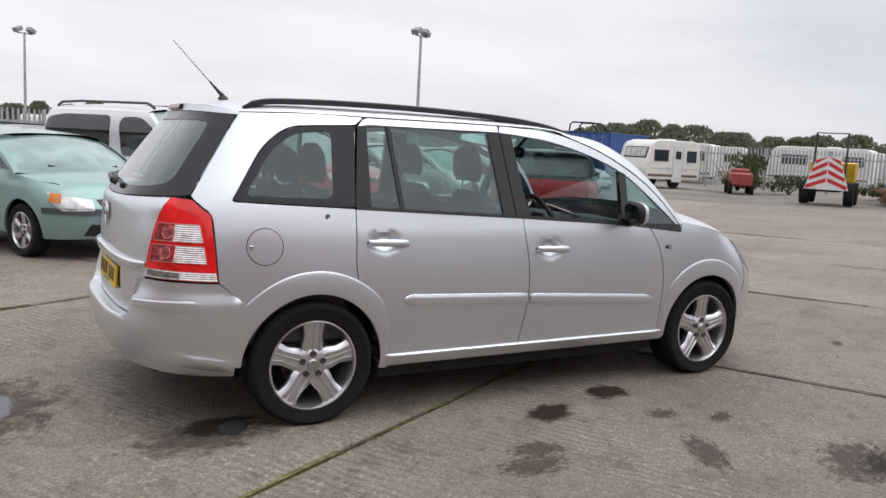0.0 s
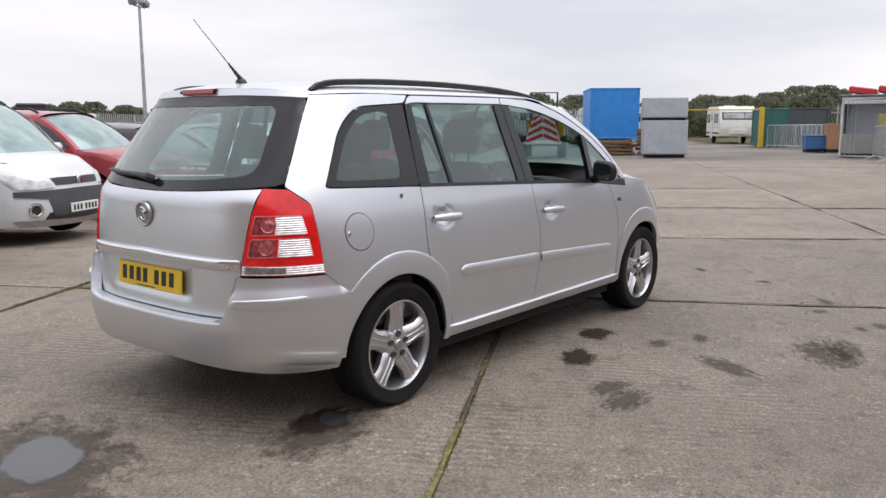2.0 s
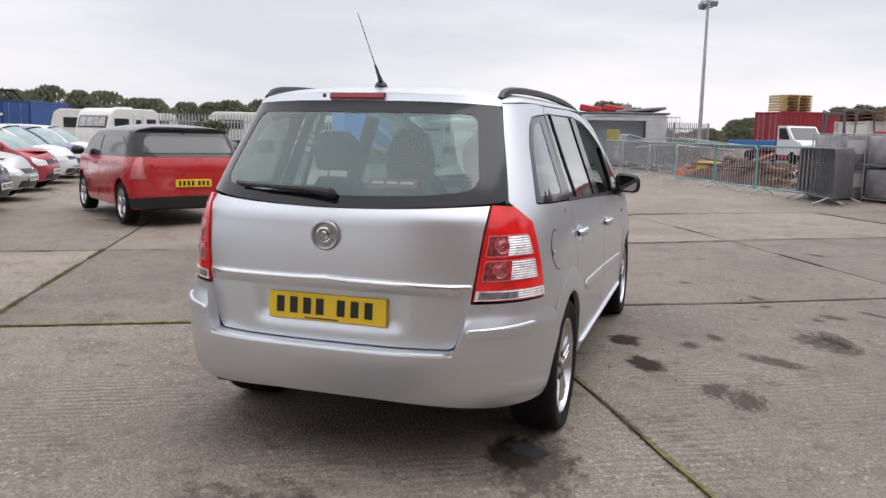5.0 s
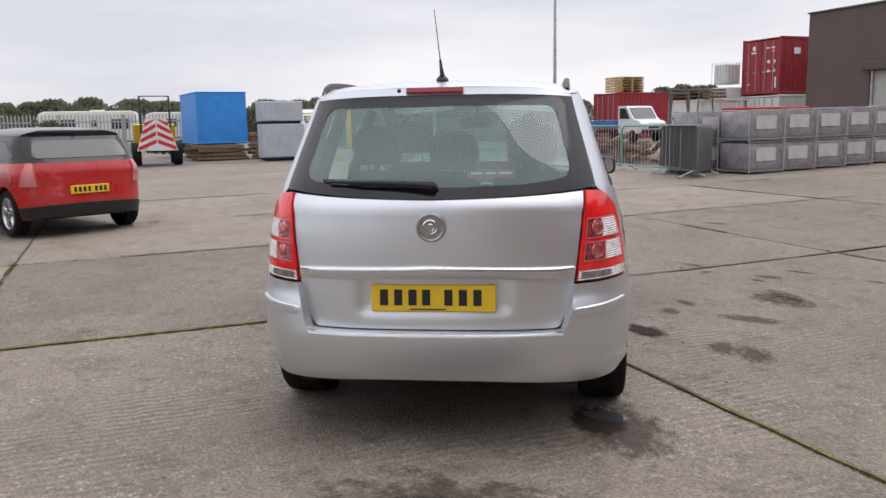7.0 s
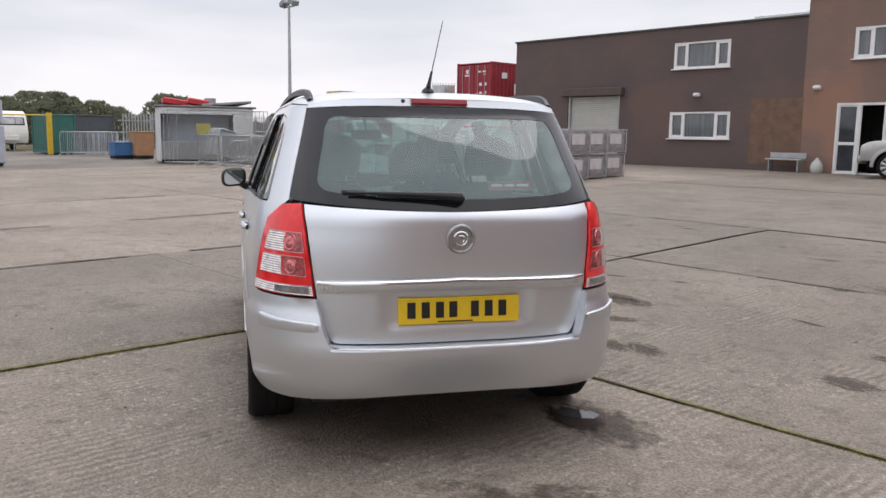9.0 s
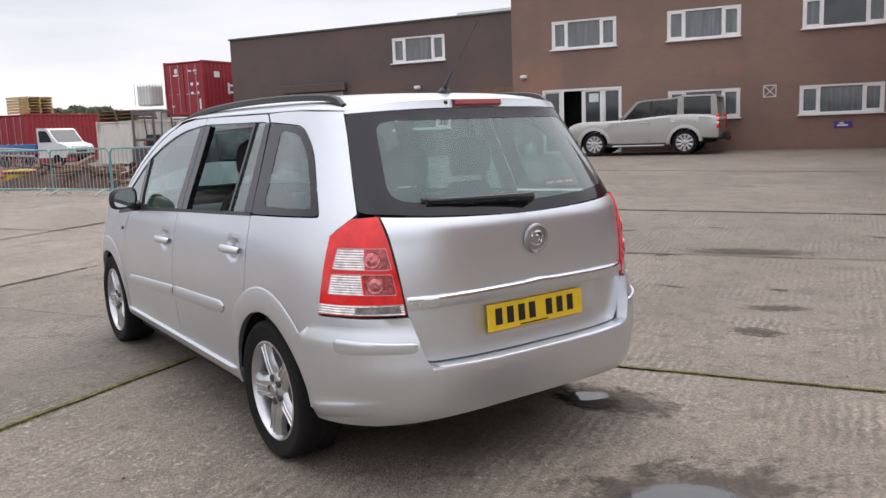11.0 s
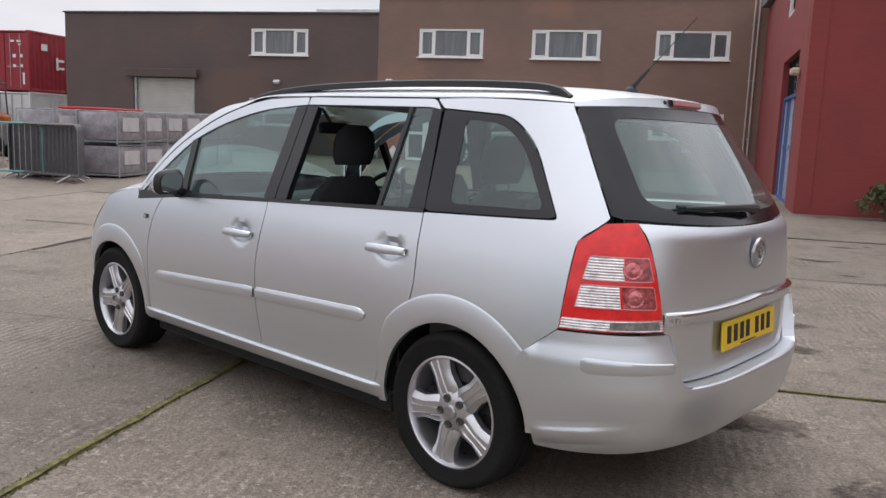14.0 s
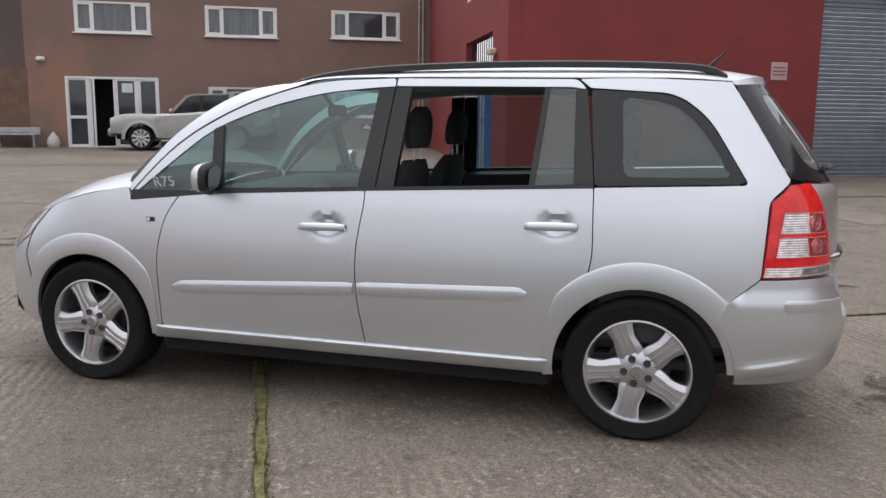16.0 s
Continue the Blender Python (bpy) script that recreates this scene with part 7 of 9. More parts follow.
# black crates piled between the rows of parked cars
bc_ = thing("crate_stack", "tall pile of black plastic crates behind the parked cars", "crates", m=spot(12.3, 10.6, 35))
for x, y, z, w, h in ((-0.42, 0, 0.0, 0.62, 0.55), (0.3, 0.05, 0.0, 0.7, 0.6), (-0.40, 0, 0.56, 0.6, 0.55), (0.32, 0, 0.61, 0.66, 0.5), (-0.2, 0.02, 1.12, 0.8, 0.42), (0.45, 0, 1.12, 0.5, 0.5), (-0.1, 0, 1.55, 0.6, 0.4), (0.5, 0.02, 1.63, 0.35, 0.22)):
    Mesh().box((x, y, z + h / 2), (w, 0.6, h), 0.03, pose(0, 0, 0, 0, 0, random.uniform(-4, 4))).obj("crate", BLACK_TRIM, bc_)

# wrapped crates, two high
def wrapped_crate(m, label):
    c = thing("crate", label, "crate", "stacked wrapped crates", m=m)
    rows = []
    for z, k in ((0.10, 0.97), (0.14, 1.0), (0.40, 0.985), (0.66, 1.0), (0.72, 0.95)):
        rows.append([(0.47 * k * x * (1 + 0.02 * noise.noise((x * 3, z * 9, m.translation.x))), 0.49 * k * y * (1 + 0.02 * noise.noise((y * 3, z * 7, m.translation.y))), z) for x, y in
                     ((-1, -0.9), (-1, -0.3), (-1, 0.3), (-1, 0.9), (-0.9, 1), (0, 1), (0.9, 1), (1, 0.9), (1, 0), (1, -0.9), (0.9, -1), (0, -1), (-0.9, -1))])
    b = Mesh().grid(rows, loop=True)
    b.add(rows[-1], [tuple(range(13))])
    b.obj("wrapped_load", WRAP, c, smooth=True, angle=45)
    Mesh().box((-0.482, 0.03, 0.46), (0.012, 0.56, 0.32), 0.003).obj("paper_label", surf_once("pale_paper", (0.56, 0.54, 0.54), 0.8, var=0.15), c)
    for x in (-0.48, 0.48):
        for y in (-0.5, 0.5):
            Mesh().tube([(x, y, 0.0), (x, y, 0.76)], 0.018, 5).obj("corner_post", GALV, c)
        for z in (0.08, 0.75):
            Mesh().tube([(x, -0.5, z), (x, 0.5, z)], 0.014, 5).obj("rail", GALV, c)
    Mesh().box((0, 0, 0.06), (0.96, 1.0, 0.04), 0.005).obj("base", GALV, c)
    return c


for k in range(6):
    for tier in range(2):
        wrapped_crate(spot(10.78 + 0.15 * k + random.uniform(-0.04, 0.04), -11.80 - 1.08 * k, random.uniform(-3, 3), 0.70 * tier) @ Matrix.Diagonal((1.0, 1.03, 0.92, 1)), "grey shrink-wrapped crate with a white paper label in a steel frame")
for k in range(4):
    for tier in range(2):
        wrapped_crate(spot(11.85 + 0.13 * k, -11.2 - 0.93 * k, random.uniform(-3, 3), 0.70 * tier) @ Matrix.Diagonal((0.9, 0.9, 0.92, 1)), "grey shrink-wrapped crate behind the front row")
tp = tagged(Mesh().box((0, 0, 0.03), (1.0, 1.9, 0.06), 0.02).obj("red_cover", surf_once("red_tarpaulin", (0.50, 0.02, 0.03), 0.5)), "red plastic sheet lying on the crates", "sheet")
tp.matrix_basis = spot(12.3, -13.6, 0, 1.40)


def crowd_barrier(m, label="galvanised steel crowd barrier", kind_name="crowd_barrier", w=2.2, feet=True, paint=None, steel=None):
    b = thing(kind_name, label, "barrier", "crowd barriers", m=m)
    Mesh().tube([(-w / 2, 0, 0.14), (-w / 2, 0, 1.0), (-w / 2 + 0.08, 0, 1.1), (w / 2 - 0.08, 0, 1.1), (w / 2, 0, 1.0), (w / 2, 0, 0.14), (w / 2 - 0.02, 0, 0.14), (-w / 2, 0, 0.14)], 0.02, 6).obj("frame", paint or steel or GALV, b, smooth=True, angle=60)
    for k in range(1, 17):
        x = -w / 2 + w * k / 17
        Mesh().tube([(x, 0, 0.14), (x, 0, 1.1)], 0.008, 5, cap=False).obj("bar", steel or GALV, b)
    if feet:
        for x in (-w / 2 + 0.25, w / 2 - 0.25):
            Mesh().tube([(x, -0.3, 0.02), (x, 0, 0.15), (x, 0.3, 0.02)], 0.018, 6).obj("foot", GALV, b)
    return b


for s, t, a in ((12.35, -10.2, 2), (14.6, -10.25, -4), (16.9, -10.35, 3), (19.2, -10.5, -3), (21.5, -10.6, 2), (23.7, -10.8, -6)):
    teal = s < 18
    crowd_barrier(spot(s, t, a), "steel crowd barrier in a row with a teal painted frame" if teal else "galvanised steel crowd barrier in a row", paint=surf_once("teal_barrier_paint", (0.16, 0.36, 0.35), 0.5) if teal else None)
for k in range(9):
    crowd_barrier(spot(11.1 + 0.05 * k, -10.05 - 0.085 * k, -17, 0.0), "dull grey crowd barrier leaning in a tight bundle", feet=k in (0, 8), steel=surf_once("dull_dark_steel", (0.13, 0.13, 0.135), 0.55, 0.3))
for k in range(8):
    crowd_barrier(spot(25.0 - 0.11 * k, -12.3, 88 + random.uniform(-4, 4)) @ pose(0, 0, 0, 0, -14, 0), "crowd barrier stacked against others")
for k in range(9):
    crowd_barrier(spot(24.0 - 0.25 * k + random.uniform(-0.2, 0.2), -12.6 - 0.12 * k, 60 + random.uniform(-25, 25), 0.1) @ pose(0, 0, 0, random.uniform(-50, -20), random.uniform(-6, 6), 0), "crowd barrier thrown on a leaning heap", feet=k % 2 == 0)
for k in range(7):
    crowd_barrier(spot(36.6, -10.6 - 0.30 * k, 20 + random.uniform(-4, 4)), "crowd barrier in a nested row")


def mesh_fence(m, label):
    f = thing("temporary_fence", label, "fence", "temporary fence panels", m=m)
    Mesh().tube([(-1.7, 0, 0.05), (-1.7, 0, 2.0), (1.7, 0, 2.0), (1.7, 0, 0.05), (-1.7, 0, 0.05)], 0.022, 6).obj("frame", GALV, f, smooth=True, angle=60)
    w = Mesh()
    for k in range(1, 34):
        w.tube([(-1.7 + 0.1 * k, 0, 0.06), (-1.7 + 0.1 * k, 0, 1.99)], 0.0025, 3, cap=False)
    for z in (0.35, 0.65, 1.0, 1.35, 1.7):
        w.tube([(-1.7, 0, z), (1.7, 0, z)], 0.0025, 3, cap=False)
    tagged(w.obj("wire_mesh", GALV, f), kind="stuff")
    return f


for k in range(4):
    mesh_fence(spot(25.95 - 0.14 * k, -12.0 - 0.1 * k, 70 + k), "temporary steel mesh fence panel on edge")
sgn = tagged(Mesh().box((0, 0, 0), (0.02, 0.5, 0.4), 0.005).obj("fence_sign", surf_once("faded_yellow_sign", (0.36, 0.33, 0.10), 0.6)), "yellow warning sign on a mesh fence panel", "sign")
sgn.matrix_basis = spot(25.55, -11.5, -20, 1.30)

# kiosk trailer with red boxes on its roof
hut = thing("kiosk", "white box kiosk with a dark open front", "kiosk", m=spot(27.7, -12.6, -20))
for y in (-1.75, 1.75):
    Mesh().box((0, y, 1.08), (2.0, 0.08, 2.1), 0.02).obj("side_wall", WHITE_METAL, hut)
Mesh().box((0.95, 0, 1.08), (0.08, 3.4, 2.1), 0.02).obj("back_wall", WHITE_METAL, hut)
Mesh().box((0, 0, 2.15), (2.2, 3.8, 0.07), 0.02).obj("roof", surf_once("dull_roof_sheet", (0.18, 0.18, 0.18), 0.7, var=0.3), hut)
Mesh().box((-1.0, 0, 1.98), (0.06, 3.5, 0.26), 0.02).obj("fascia", WHITE_METAL, hut)
Mesh().box((-1.0, -1.35, 1.0), (0.06, 0.72, 1.7), 0.02).obj("end_panel", WHITE_METAL, hut)
Mesh().box((-0.98, 0.35, 0.45), (0.06, 2.7, 0.7), 0.02).obj("counter_front", surf_once("grey_counter", (0.30, 0.30, 0.29), 0.6), hut)
Mesh().box((-0.2, 0.35, 1.2), (0.06, 2.6, 1.6), 0.02).obj("shop_panel", GREY_PAINT, hut)
Mesh().box((0, 0, 0.06), (2.0, 3.4, 0.1), 0.02).obj("floor", DARK, hut)
for y, w in ((1.30, 0.9), (0.45, 0.8)):
    r = tagged(Mesh().box((0, 0, 0.13), (0.9, w, 0.24), 0.04, pose(0, 0, 0, 8, 0, 0)).obj("plastic_barrier", surf_once("red_plastic", (0.50, 0.03, 0.04), 0.45)), "red plastic road barrier lying on the kiosk roof", "barrier", "red plastic barriers")
    r.matrix_basis = spot(27.2 + 0.3 * y, -12.6 + y, -20, 2.20)
rb = tagged(Mesh().box((0, 0, 0.08), (1.6, 2.0, 0.1), 0.02, pose(0, 0, 0, -5, 3, 10)).box((0.2, 0.4, 0.2), (0.5, 0.4, 0.3), 0.03).obj("roof_clutter", surf_once("grey_scrap", (0.24, 0.24, 0.24), 0.7, var=0.4)), "grey boards and scrap on the kiosk roof", "scrap", kind="stuff")
rb.matrix_basis = spot(27.4, -13.2, -20, 2.17)
for s, t, col, nm in ((32.2, -11.0, surf_once("blue_plastic", (0.04, 0.13, 0.30), 0.5), "blue plastic crate on the ground"), (31.9, -11.75, surf_once("tan_board", (0.36, 0.20, 0.11), 0.8), "stack of tan boards")):
    o = thing("storage_crate", nm, "crate", m=spot(s, t))
    h = 0.62 if "blue" in nm else 1.08
    Mesh().box((0, 0, h / 2 + 0.08), (0.7, 0.86, h - 0.06), 0.04).obj("body", col, o)
    Mesh().box((0, 0, h + 0.06), (0.74, 0.90, 0.06), 0.02).obj("rim", col, o)
    Mesh().box((0, 0, 0.05), (0.6, 0.8, 0.1), 0.01).obj("skid", DARK, o)

# heap of soil and rubble behind the barriers
def heap(s, t, rx, ry, h, material, label, cat, seed):
    rows = []
    for i in range(9):
        u = i / 8
        rows.append([((rx * u * math.cos(a)) * (1 + 0.2 * noise.noise((math.cos(a) * 2, math.sin(a) * 2, seed))), (ry * u * math.sin(a)) * (1 + 0.2 * noise.noise((math.cos(a) * 2, math.sin(a) * 2, seed + 3))),
                      max(-0.05, h * (1 - u ** 1.5) * (1 + 0.5 * noise.noise((u * 3 * math.cos(a), u * 3 * math.sin(a), seed))) - 0.05 * u)) for a in (2 * math.pi * k / 26 for k in range(26))])
    o = tagged(Mesh().grid(rows, loop=True).obj("soil_heap", material, smooth=True), label, cat, kind="stuff")
    o.matrix_basis = spot(s, t, 10)


heap(17.6, -12.4, 3.0, 1.0, 0.55, SOIL, "low brown heap of soil and rubble", "heap", 1)
heap(20.8, -12.8, 1.7, 0.9, 0.48, ORANGE_NET, "heap of orange netting and rubble", "heap", 5)
heap(15.0, -12.6, 1.0, 0.8, 0.4, surf_once("pale_rubble", (0.20, 0.165, 0.14), 0.9, var=0.45, scale=8, bump=0.6), "pale heap of concrete rubble", "heap", 9)
tim = Mesh()
for k in range(46):
    u, v = random.uniform(-1, 1), random.gauss(0, 0.35)
    p = xy(17.6 + 3.2 * u, -12.4 + v)
    tim.box((0, 0, 0), (random.uniform(0.5, 1.6), random.uniform(0.05, 0.16), random.uniform(0.03, 0.07)), 0.0, pose(p[0], p[1], level(*p) + 0.08 + 0.5 * max(0, 1 - u * u - v * v), random.uniform(-20, 20), random.uniform(-22, 22), random.uniform(0, 180)))
tagged(tim.obj("scrap_timber", surf("dark_scrap_timber", (0.15, 0.085, 0.06), 0.9, var=0.5, scale=2, piece=0.3)), "broken planks and scrap lying on the soil heap", "scrap", kind="stuff")
yb = tagged(Mesh().box((0, 0, 0.35), (1.0, 0.6, 0.35), 0.06).obj("yellow_drum_rack", YELLOW_PAINT), "yellow plastic bin lying behind the barriers", "bin")
yb.matrix_basis = spot(19.2, -12.2, 10)

# forklift
fk = thing("forklift", "dark grey forklift truck with a raised mast and cab frame", "forklift", m=spot(17.2, -15.2, 120))
fkm = surf_once("forklift_paint", (0.11, 0.11, 0.115), 0.5, 0.1)
Mesh().box((-0.2, 0, 0.65), (1.6, 1.0, 0.7), 0.08).obj("chassis", fkm, fk)
Mesh().box((-0.85, 0, 0.8), (0.5, 1.0, 0.9), 0.12).obj("counterweight", surf_once("forklift_orange", (0.35, 0.10, 0.03), 0.5), fk)
for y in (-0.42, 0.42):
    Mesh().tube([(0.55, y, 0.9), (0.35, y, 2.0), (-0.7, y, 2.05), (-0.95, y, 1.2)], 0.024, 6).obj("cab_frame", fkm, fk)
    Mesh().box((0.85, y * 0.7, 1.1), (0.07, 0.06, 1.9), 0.01).obj("mast_rail", fkm, fk)
    Mesh().box((1.45, y * 0.7, 0.12), (1.0, 0.12, 0.05), 0.01).obj("fork", fkm, fk)
    for x in (0.5, -0.75):
        Mesh().lathe([(0.0001, -0.09), (0.2, -0.1), (0.28, -0.09), (0.28, 0.09), (0.2, 0.1), (0.0001, 0.09)], 18, Matrix.Translation((x, y * 1.1, 0.28))).obj("wheel", RUBBER, fk, smooth=True, angle=40)
Mesh().box((-0.2, 0, 2.07), (0.9, 0.86, 0.03), 0.01).obj("overhead_guard", fkm, fk)
for z in (0.4, 1.2, 1.95):
    Mesh().box((0.85, 0, z), (0.08, 0.6, 0.08), 0.01).obj("mast_tie", fkm, fk)
Mesh().box((-0.2, 0, 1.15), (0.4, 0.45, 0.4), 0.06).obj("seat", BLACK_TRIM, fk)


def lamp_post(s, t, h, label):
    p = thing("lamp_post", label, "lamp post", "yard lamp posts", m=spot(s, t))
    Mesh().tube([(0, 0, 0), (0, 0, h * 0.25), (0, 0, h)], [0.09, 0.07, 0.045], 10).obj("pole", GALV, p, smooth=True)
    Mesh().tube([(-0.35, 0, h - 0.05), (0.35, 0, h - 0.05)], 0.03, 8).obj("cross_arm", GALV, p)
    for sx in (-1, 1):
        f = Mesh().box((0, 0, 0), (0.34, 0.30, 0.20), 0.03, Matrix.Translation((sx * 0.30, 0, h + 0.10)) @ pose(0, 0, 0, 0, sx * 25, 0)).obj("floodlight", surf_once("grey_lamp_housing", (0.30, 0.31, 0.33), 0.5, 0.3), p)
    return p


lamp_post(21.95, 13.4, 5.5, "tall grey steel lamp post with two floodlights")
lamp_post(23.2, -13.8, 5.78, "tall grey steel lamp post with two floodlights behind the barriers")
lamp_post(17.5, 30.7, 5.6, "tall grey steel lamp post beyond the cars")


def caravan(m, label, length=5.0, width=2.2, height=2.5):
    """Touring caravan; the front window end looks along +x."""
    c = thing("caravan", label, "caravan", "touring caravans", m=m)
    h = length / 2
    prof = rounded([(-h, 0.42, 0.08), (-h - 0.04, 1.2, 0.3), (-h + 0.10, height - 0.12, 0.25), (-h + 0.35, height, 0.2), (h - 0.62, height, 0.3), (h - 0.30, height - 0.22, 0.25), (h - 0.06, 1.28, 0.2), (h, 0.85, 0.2), (h - 0.12, 0.42, 0.1)])
    block(prof, width / 2, 0.05).obj("body", CARAVAN_WHITE, c, smooth=True, angle=30)
    Mesh().box((-0.1 * length, 0, height + 0.03), (0.7, 0.6, 0.10), 0.03).obj("rooflight", WHITE_METAL, c)
    for s in (-1, 1):
        y = s * (width / 2 + 0.006)
        for u0, u1 in ((0.10, 0.36), (-0.42, -0.24)):
            x0, x1 = u0 * length, u1 * length
            w = frame_bars(Mesh(), x0, x1, height * 0.56, height * 0.80, y, 0.04, 0.035).obj("window", BLACK_TRIM, c)
            Mesh().box(((x0 + x1) / 2, y, height * 0.68), (x1 - x0 - 0.07, 0.022, height * 0.24 - 0.07), 0.008).obj("pane", DARK_PANE, w)
        door = Mesh().box((-0.08 * length, y, height * 0.50), (0.58, 0.022, height * 0.72), 0.01).obj("door", WHITE_METAL, c)
        frame_bars(Mesh(), -0.08 * length - 0.31, -0.08 * length + 0.31, height * 0.13, height * 0.87, y, 0.018, 0.03).obj("door_edge", GREY_PAINT, door)
        Mesh().box((-0.08 * length, s * (width / 2 + 0.018), height * 0.70), (0.34, 0.012, 0.38), 0.008).obj("door_window", DARK_PANE, door)
        Mesh().box((0, y, 0.62), (length - 0.3, 0.016, 0.12), 0.004).obj("trim_strip", surf_once("brown_caravan_stripe", (0.16, 0.12, 0.09), 0.6), c)
        Mesh().box((0, y, 0.95), (length - 0.3, 0.012, 0.03), 0.004).obj("trim_strip", GREY_PAINT, c)
        Mesh().lathe([(0.0001, -0.08), (0.18, -0.09), (0.30, -0.08), (0.30, 0.08), (0.18, 0.09), (0.0001, 0.08)], 20, Matrix.Translation((-0.06 * length, s * (width / 2 - 0.14), 0.30))).obj("wheel", RUBBER, c, smooth=True, angle=40)
    # wide front window in three lights, following the slope of the front
    zc = (height - 0.25 + 1.32) / 2
    fm = Matrix.Translation((h - 0.165, 0, zc)) @ pose(0, 0, 0, 0, -math.degrees(math.atan2(0.24, height - 0.22 - 1.28)), 0) @ pose(0, 0, 0, 0, 0, -90)
    wh = (height - 1.75) / 2
    fw = Mesh().box((0, 0, 0), (width - 0.30, 0.05, 2 * wh), 0.02, fm).obj("front_window", BLACK_TRIM, c)
    for x0, x1 in ((-0.47, -0.24), (-0.22, 0.22), (0.24, 0.47)):
        Mesh().box(((x0 + x1) / 2 * (width - 0.34), 0.024, 0), ((x1 - x0) * (width - 0.34), 0.02, 2 * wh - 0.10), 0.012, fm).obj("pane", surf_once("pale_curtained_glass", (0.40, 0.40, 0.40), 0.12, var=0.3, scale=2, fine=5, bump=0.0, coat=0.5), fw)
    Mesh().box((h - 0.02, 0, 0.72), (0.06, width * 0.5, 0.30), 0.03).obj("gas_locker", CARAVAN_WHITE, c)
    Mesh().tube([(h - 0.2, 0, 0.42), (h + 0.9, 0, 0.42)], 0.045, 6).obj("drawbar", GALV, c)
    Mesh().tube([(h + 0.75, 0, 0.42), (h + 0.75, 0, 0.02)], 0.03, 6).obj("jockey_leg", GALV, c)
    return c


caravan(spot(36.55, 8.55, 146), "old white touring caravan parked by the fence", 3.3, 2.0, 2.3)
caravan(spot(48.6, -10.25, 182), "cream touring caravan behind the gateway", 4.4, 2.05, 2.2)
for s, t, a in ((60, 12, 95), (63, 3, 88), (62, -3.5, 92), (56, 40, 60), (51, 47, 55), (62, 31, 62), (43, 52, 50), (35, 56, 40), (66, 22, 80), (52, 3, 85), (50, 12, 95)):
    caravan(spot(s, t, a), "white touring caravan in storage beyond the fence", 6.0, 2.25, 2.5)

# red machine by the fence
rm = thing("road_breaker", "small red wheeled site machine by the fence", "machine", m=spot(34.5, 4.3, 20))
Mesh().box((0, 0, 0.65), (1.5, 0.9, 0.6), 0.08).obj("body", surf_once("faded_red_paint", (0.28, 0.05, 0.045), 0.5), rm)
Mesh().box((0.1, 0, 1.02), (0.9, 0.7, 0.2), 0.06).obj("hood", surf_once("faded_red_paint", (0.28, 0.05, 0.045), 0.5), rm)
for x in (-0.45, 0.45):
    for y in (-0.45, 0.45):
        Mesh().lathe([(0.0001, -0.07), (0.28, -0.08), (0.28, 0.08), (0.0001, 0.07)], 16, Matrix.Translation((x, y, 0.28))).obj("wheel", RUBBER, rm)


# ---- bushes, hedges and the far tree line ----
LEAF = surf("dull_green_leaves", (0.080, 0.100, 0.042), 0.8, var=0.35, scale=1.5)
# far leaves paler than near ones: distance haze put into the colour
LEAF_FAR = surf("far_hazed_leaves", (0.175, 0.190, 0.120), 0.9, var=0.3, scale=0.3, spec=0.2)
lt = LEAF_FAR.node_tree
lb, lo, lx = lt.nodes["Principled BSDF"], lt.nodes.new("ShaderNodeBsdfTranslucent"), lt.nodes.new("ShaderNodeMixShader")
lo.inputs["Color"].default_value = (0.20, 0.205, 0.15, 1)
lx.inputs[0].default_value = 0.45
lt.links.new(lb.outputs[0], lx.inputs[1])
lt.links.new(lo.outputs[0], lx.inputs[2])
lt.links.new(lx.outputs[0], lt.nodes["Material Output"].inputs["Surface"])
BARK = surf("grey_brown_bark", (0.09, 0.07, 0.055), 0.95, var=0.3)


def leaves(n, place, size):
    m = Mesh()
    for _ in range(n):
        p = place()
        a, b, c = (random.uniform(0, 6.28) for _ in range(3))
        r = Euler((a, b, c)).to_matrix()
        k = size * random.uniform(0.6, 1.4)
        v = [Vector(p) + r @ Vector(q) for q in ((-k, 0, 0), (0, -0.5 * k, 0.15 * k), (k, 0, 0), (0, 0.5 * k, 0.15 * k))]
        m.add(v, [(0, 1, 2), (0, 2, 3)])
    return m


def shrub(m, rx, ry, h, n, size, label):
    s = thing("shrub", label, "shrub", m=m)
    blobs = [(random.uniform(-0.7, 0.7) * rx, random.uniform(-0.7, 0.7) * ry, random.uniform(0.3, 0.85) * h, random.uniform(0.25, 0.5)) for _ in range(9)]

    def place():
        x, y, z, r = random.choice(blobs)
        v = Vector((random.gauss(0, 1), random.gauss(0, 1), random.gauss(0, 1))).normalized() * random.uniform(0.6, 1.0)
        return (x + v.x * r * rx, y + v.y * r * ry, max(0.03, z + v.z * r * h * 0.6))
    tagged(leaves(n, place, size).obj("leaves", LEAF, s), kind="stuff")
    for k in range(5):
        Mesh().tube([(0.1 * k - 0.2, 0, 0), (random.uniform(-0.5, 0.5) * rx, random.uniform(-0.5, 0.5) * ry, 0.8 * h)], [0.03, 0.008], 5).obj("stem", BARK, s)
    return s


shrub(spot(35.9, 4.9, 0), 1.3, 1.6, 1.7, 1500, 0.10, "overgrown green shrub against the fence")
shrub(spot(37.2, 2.6, 0), 0.8, 1.2, 0.9, 500, 0.10, "low weeds at the foot of the fence")
shrub(spot(37.2, -2.0, 0), 0.8, 2.2, 0.8, 700, 0.10, "low weeds at the foot of the fence")
bp = shrub(spot(-5.0, -12.7, 0), 0.75, 0.35, 0.75, 900, 0.05, "scrubby green plant growing against the red wall")


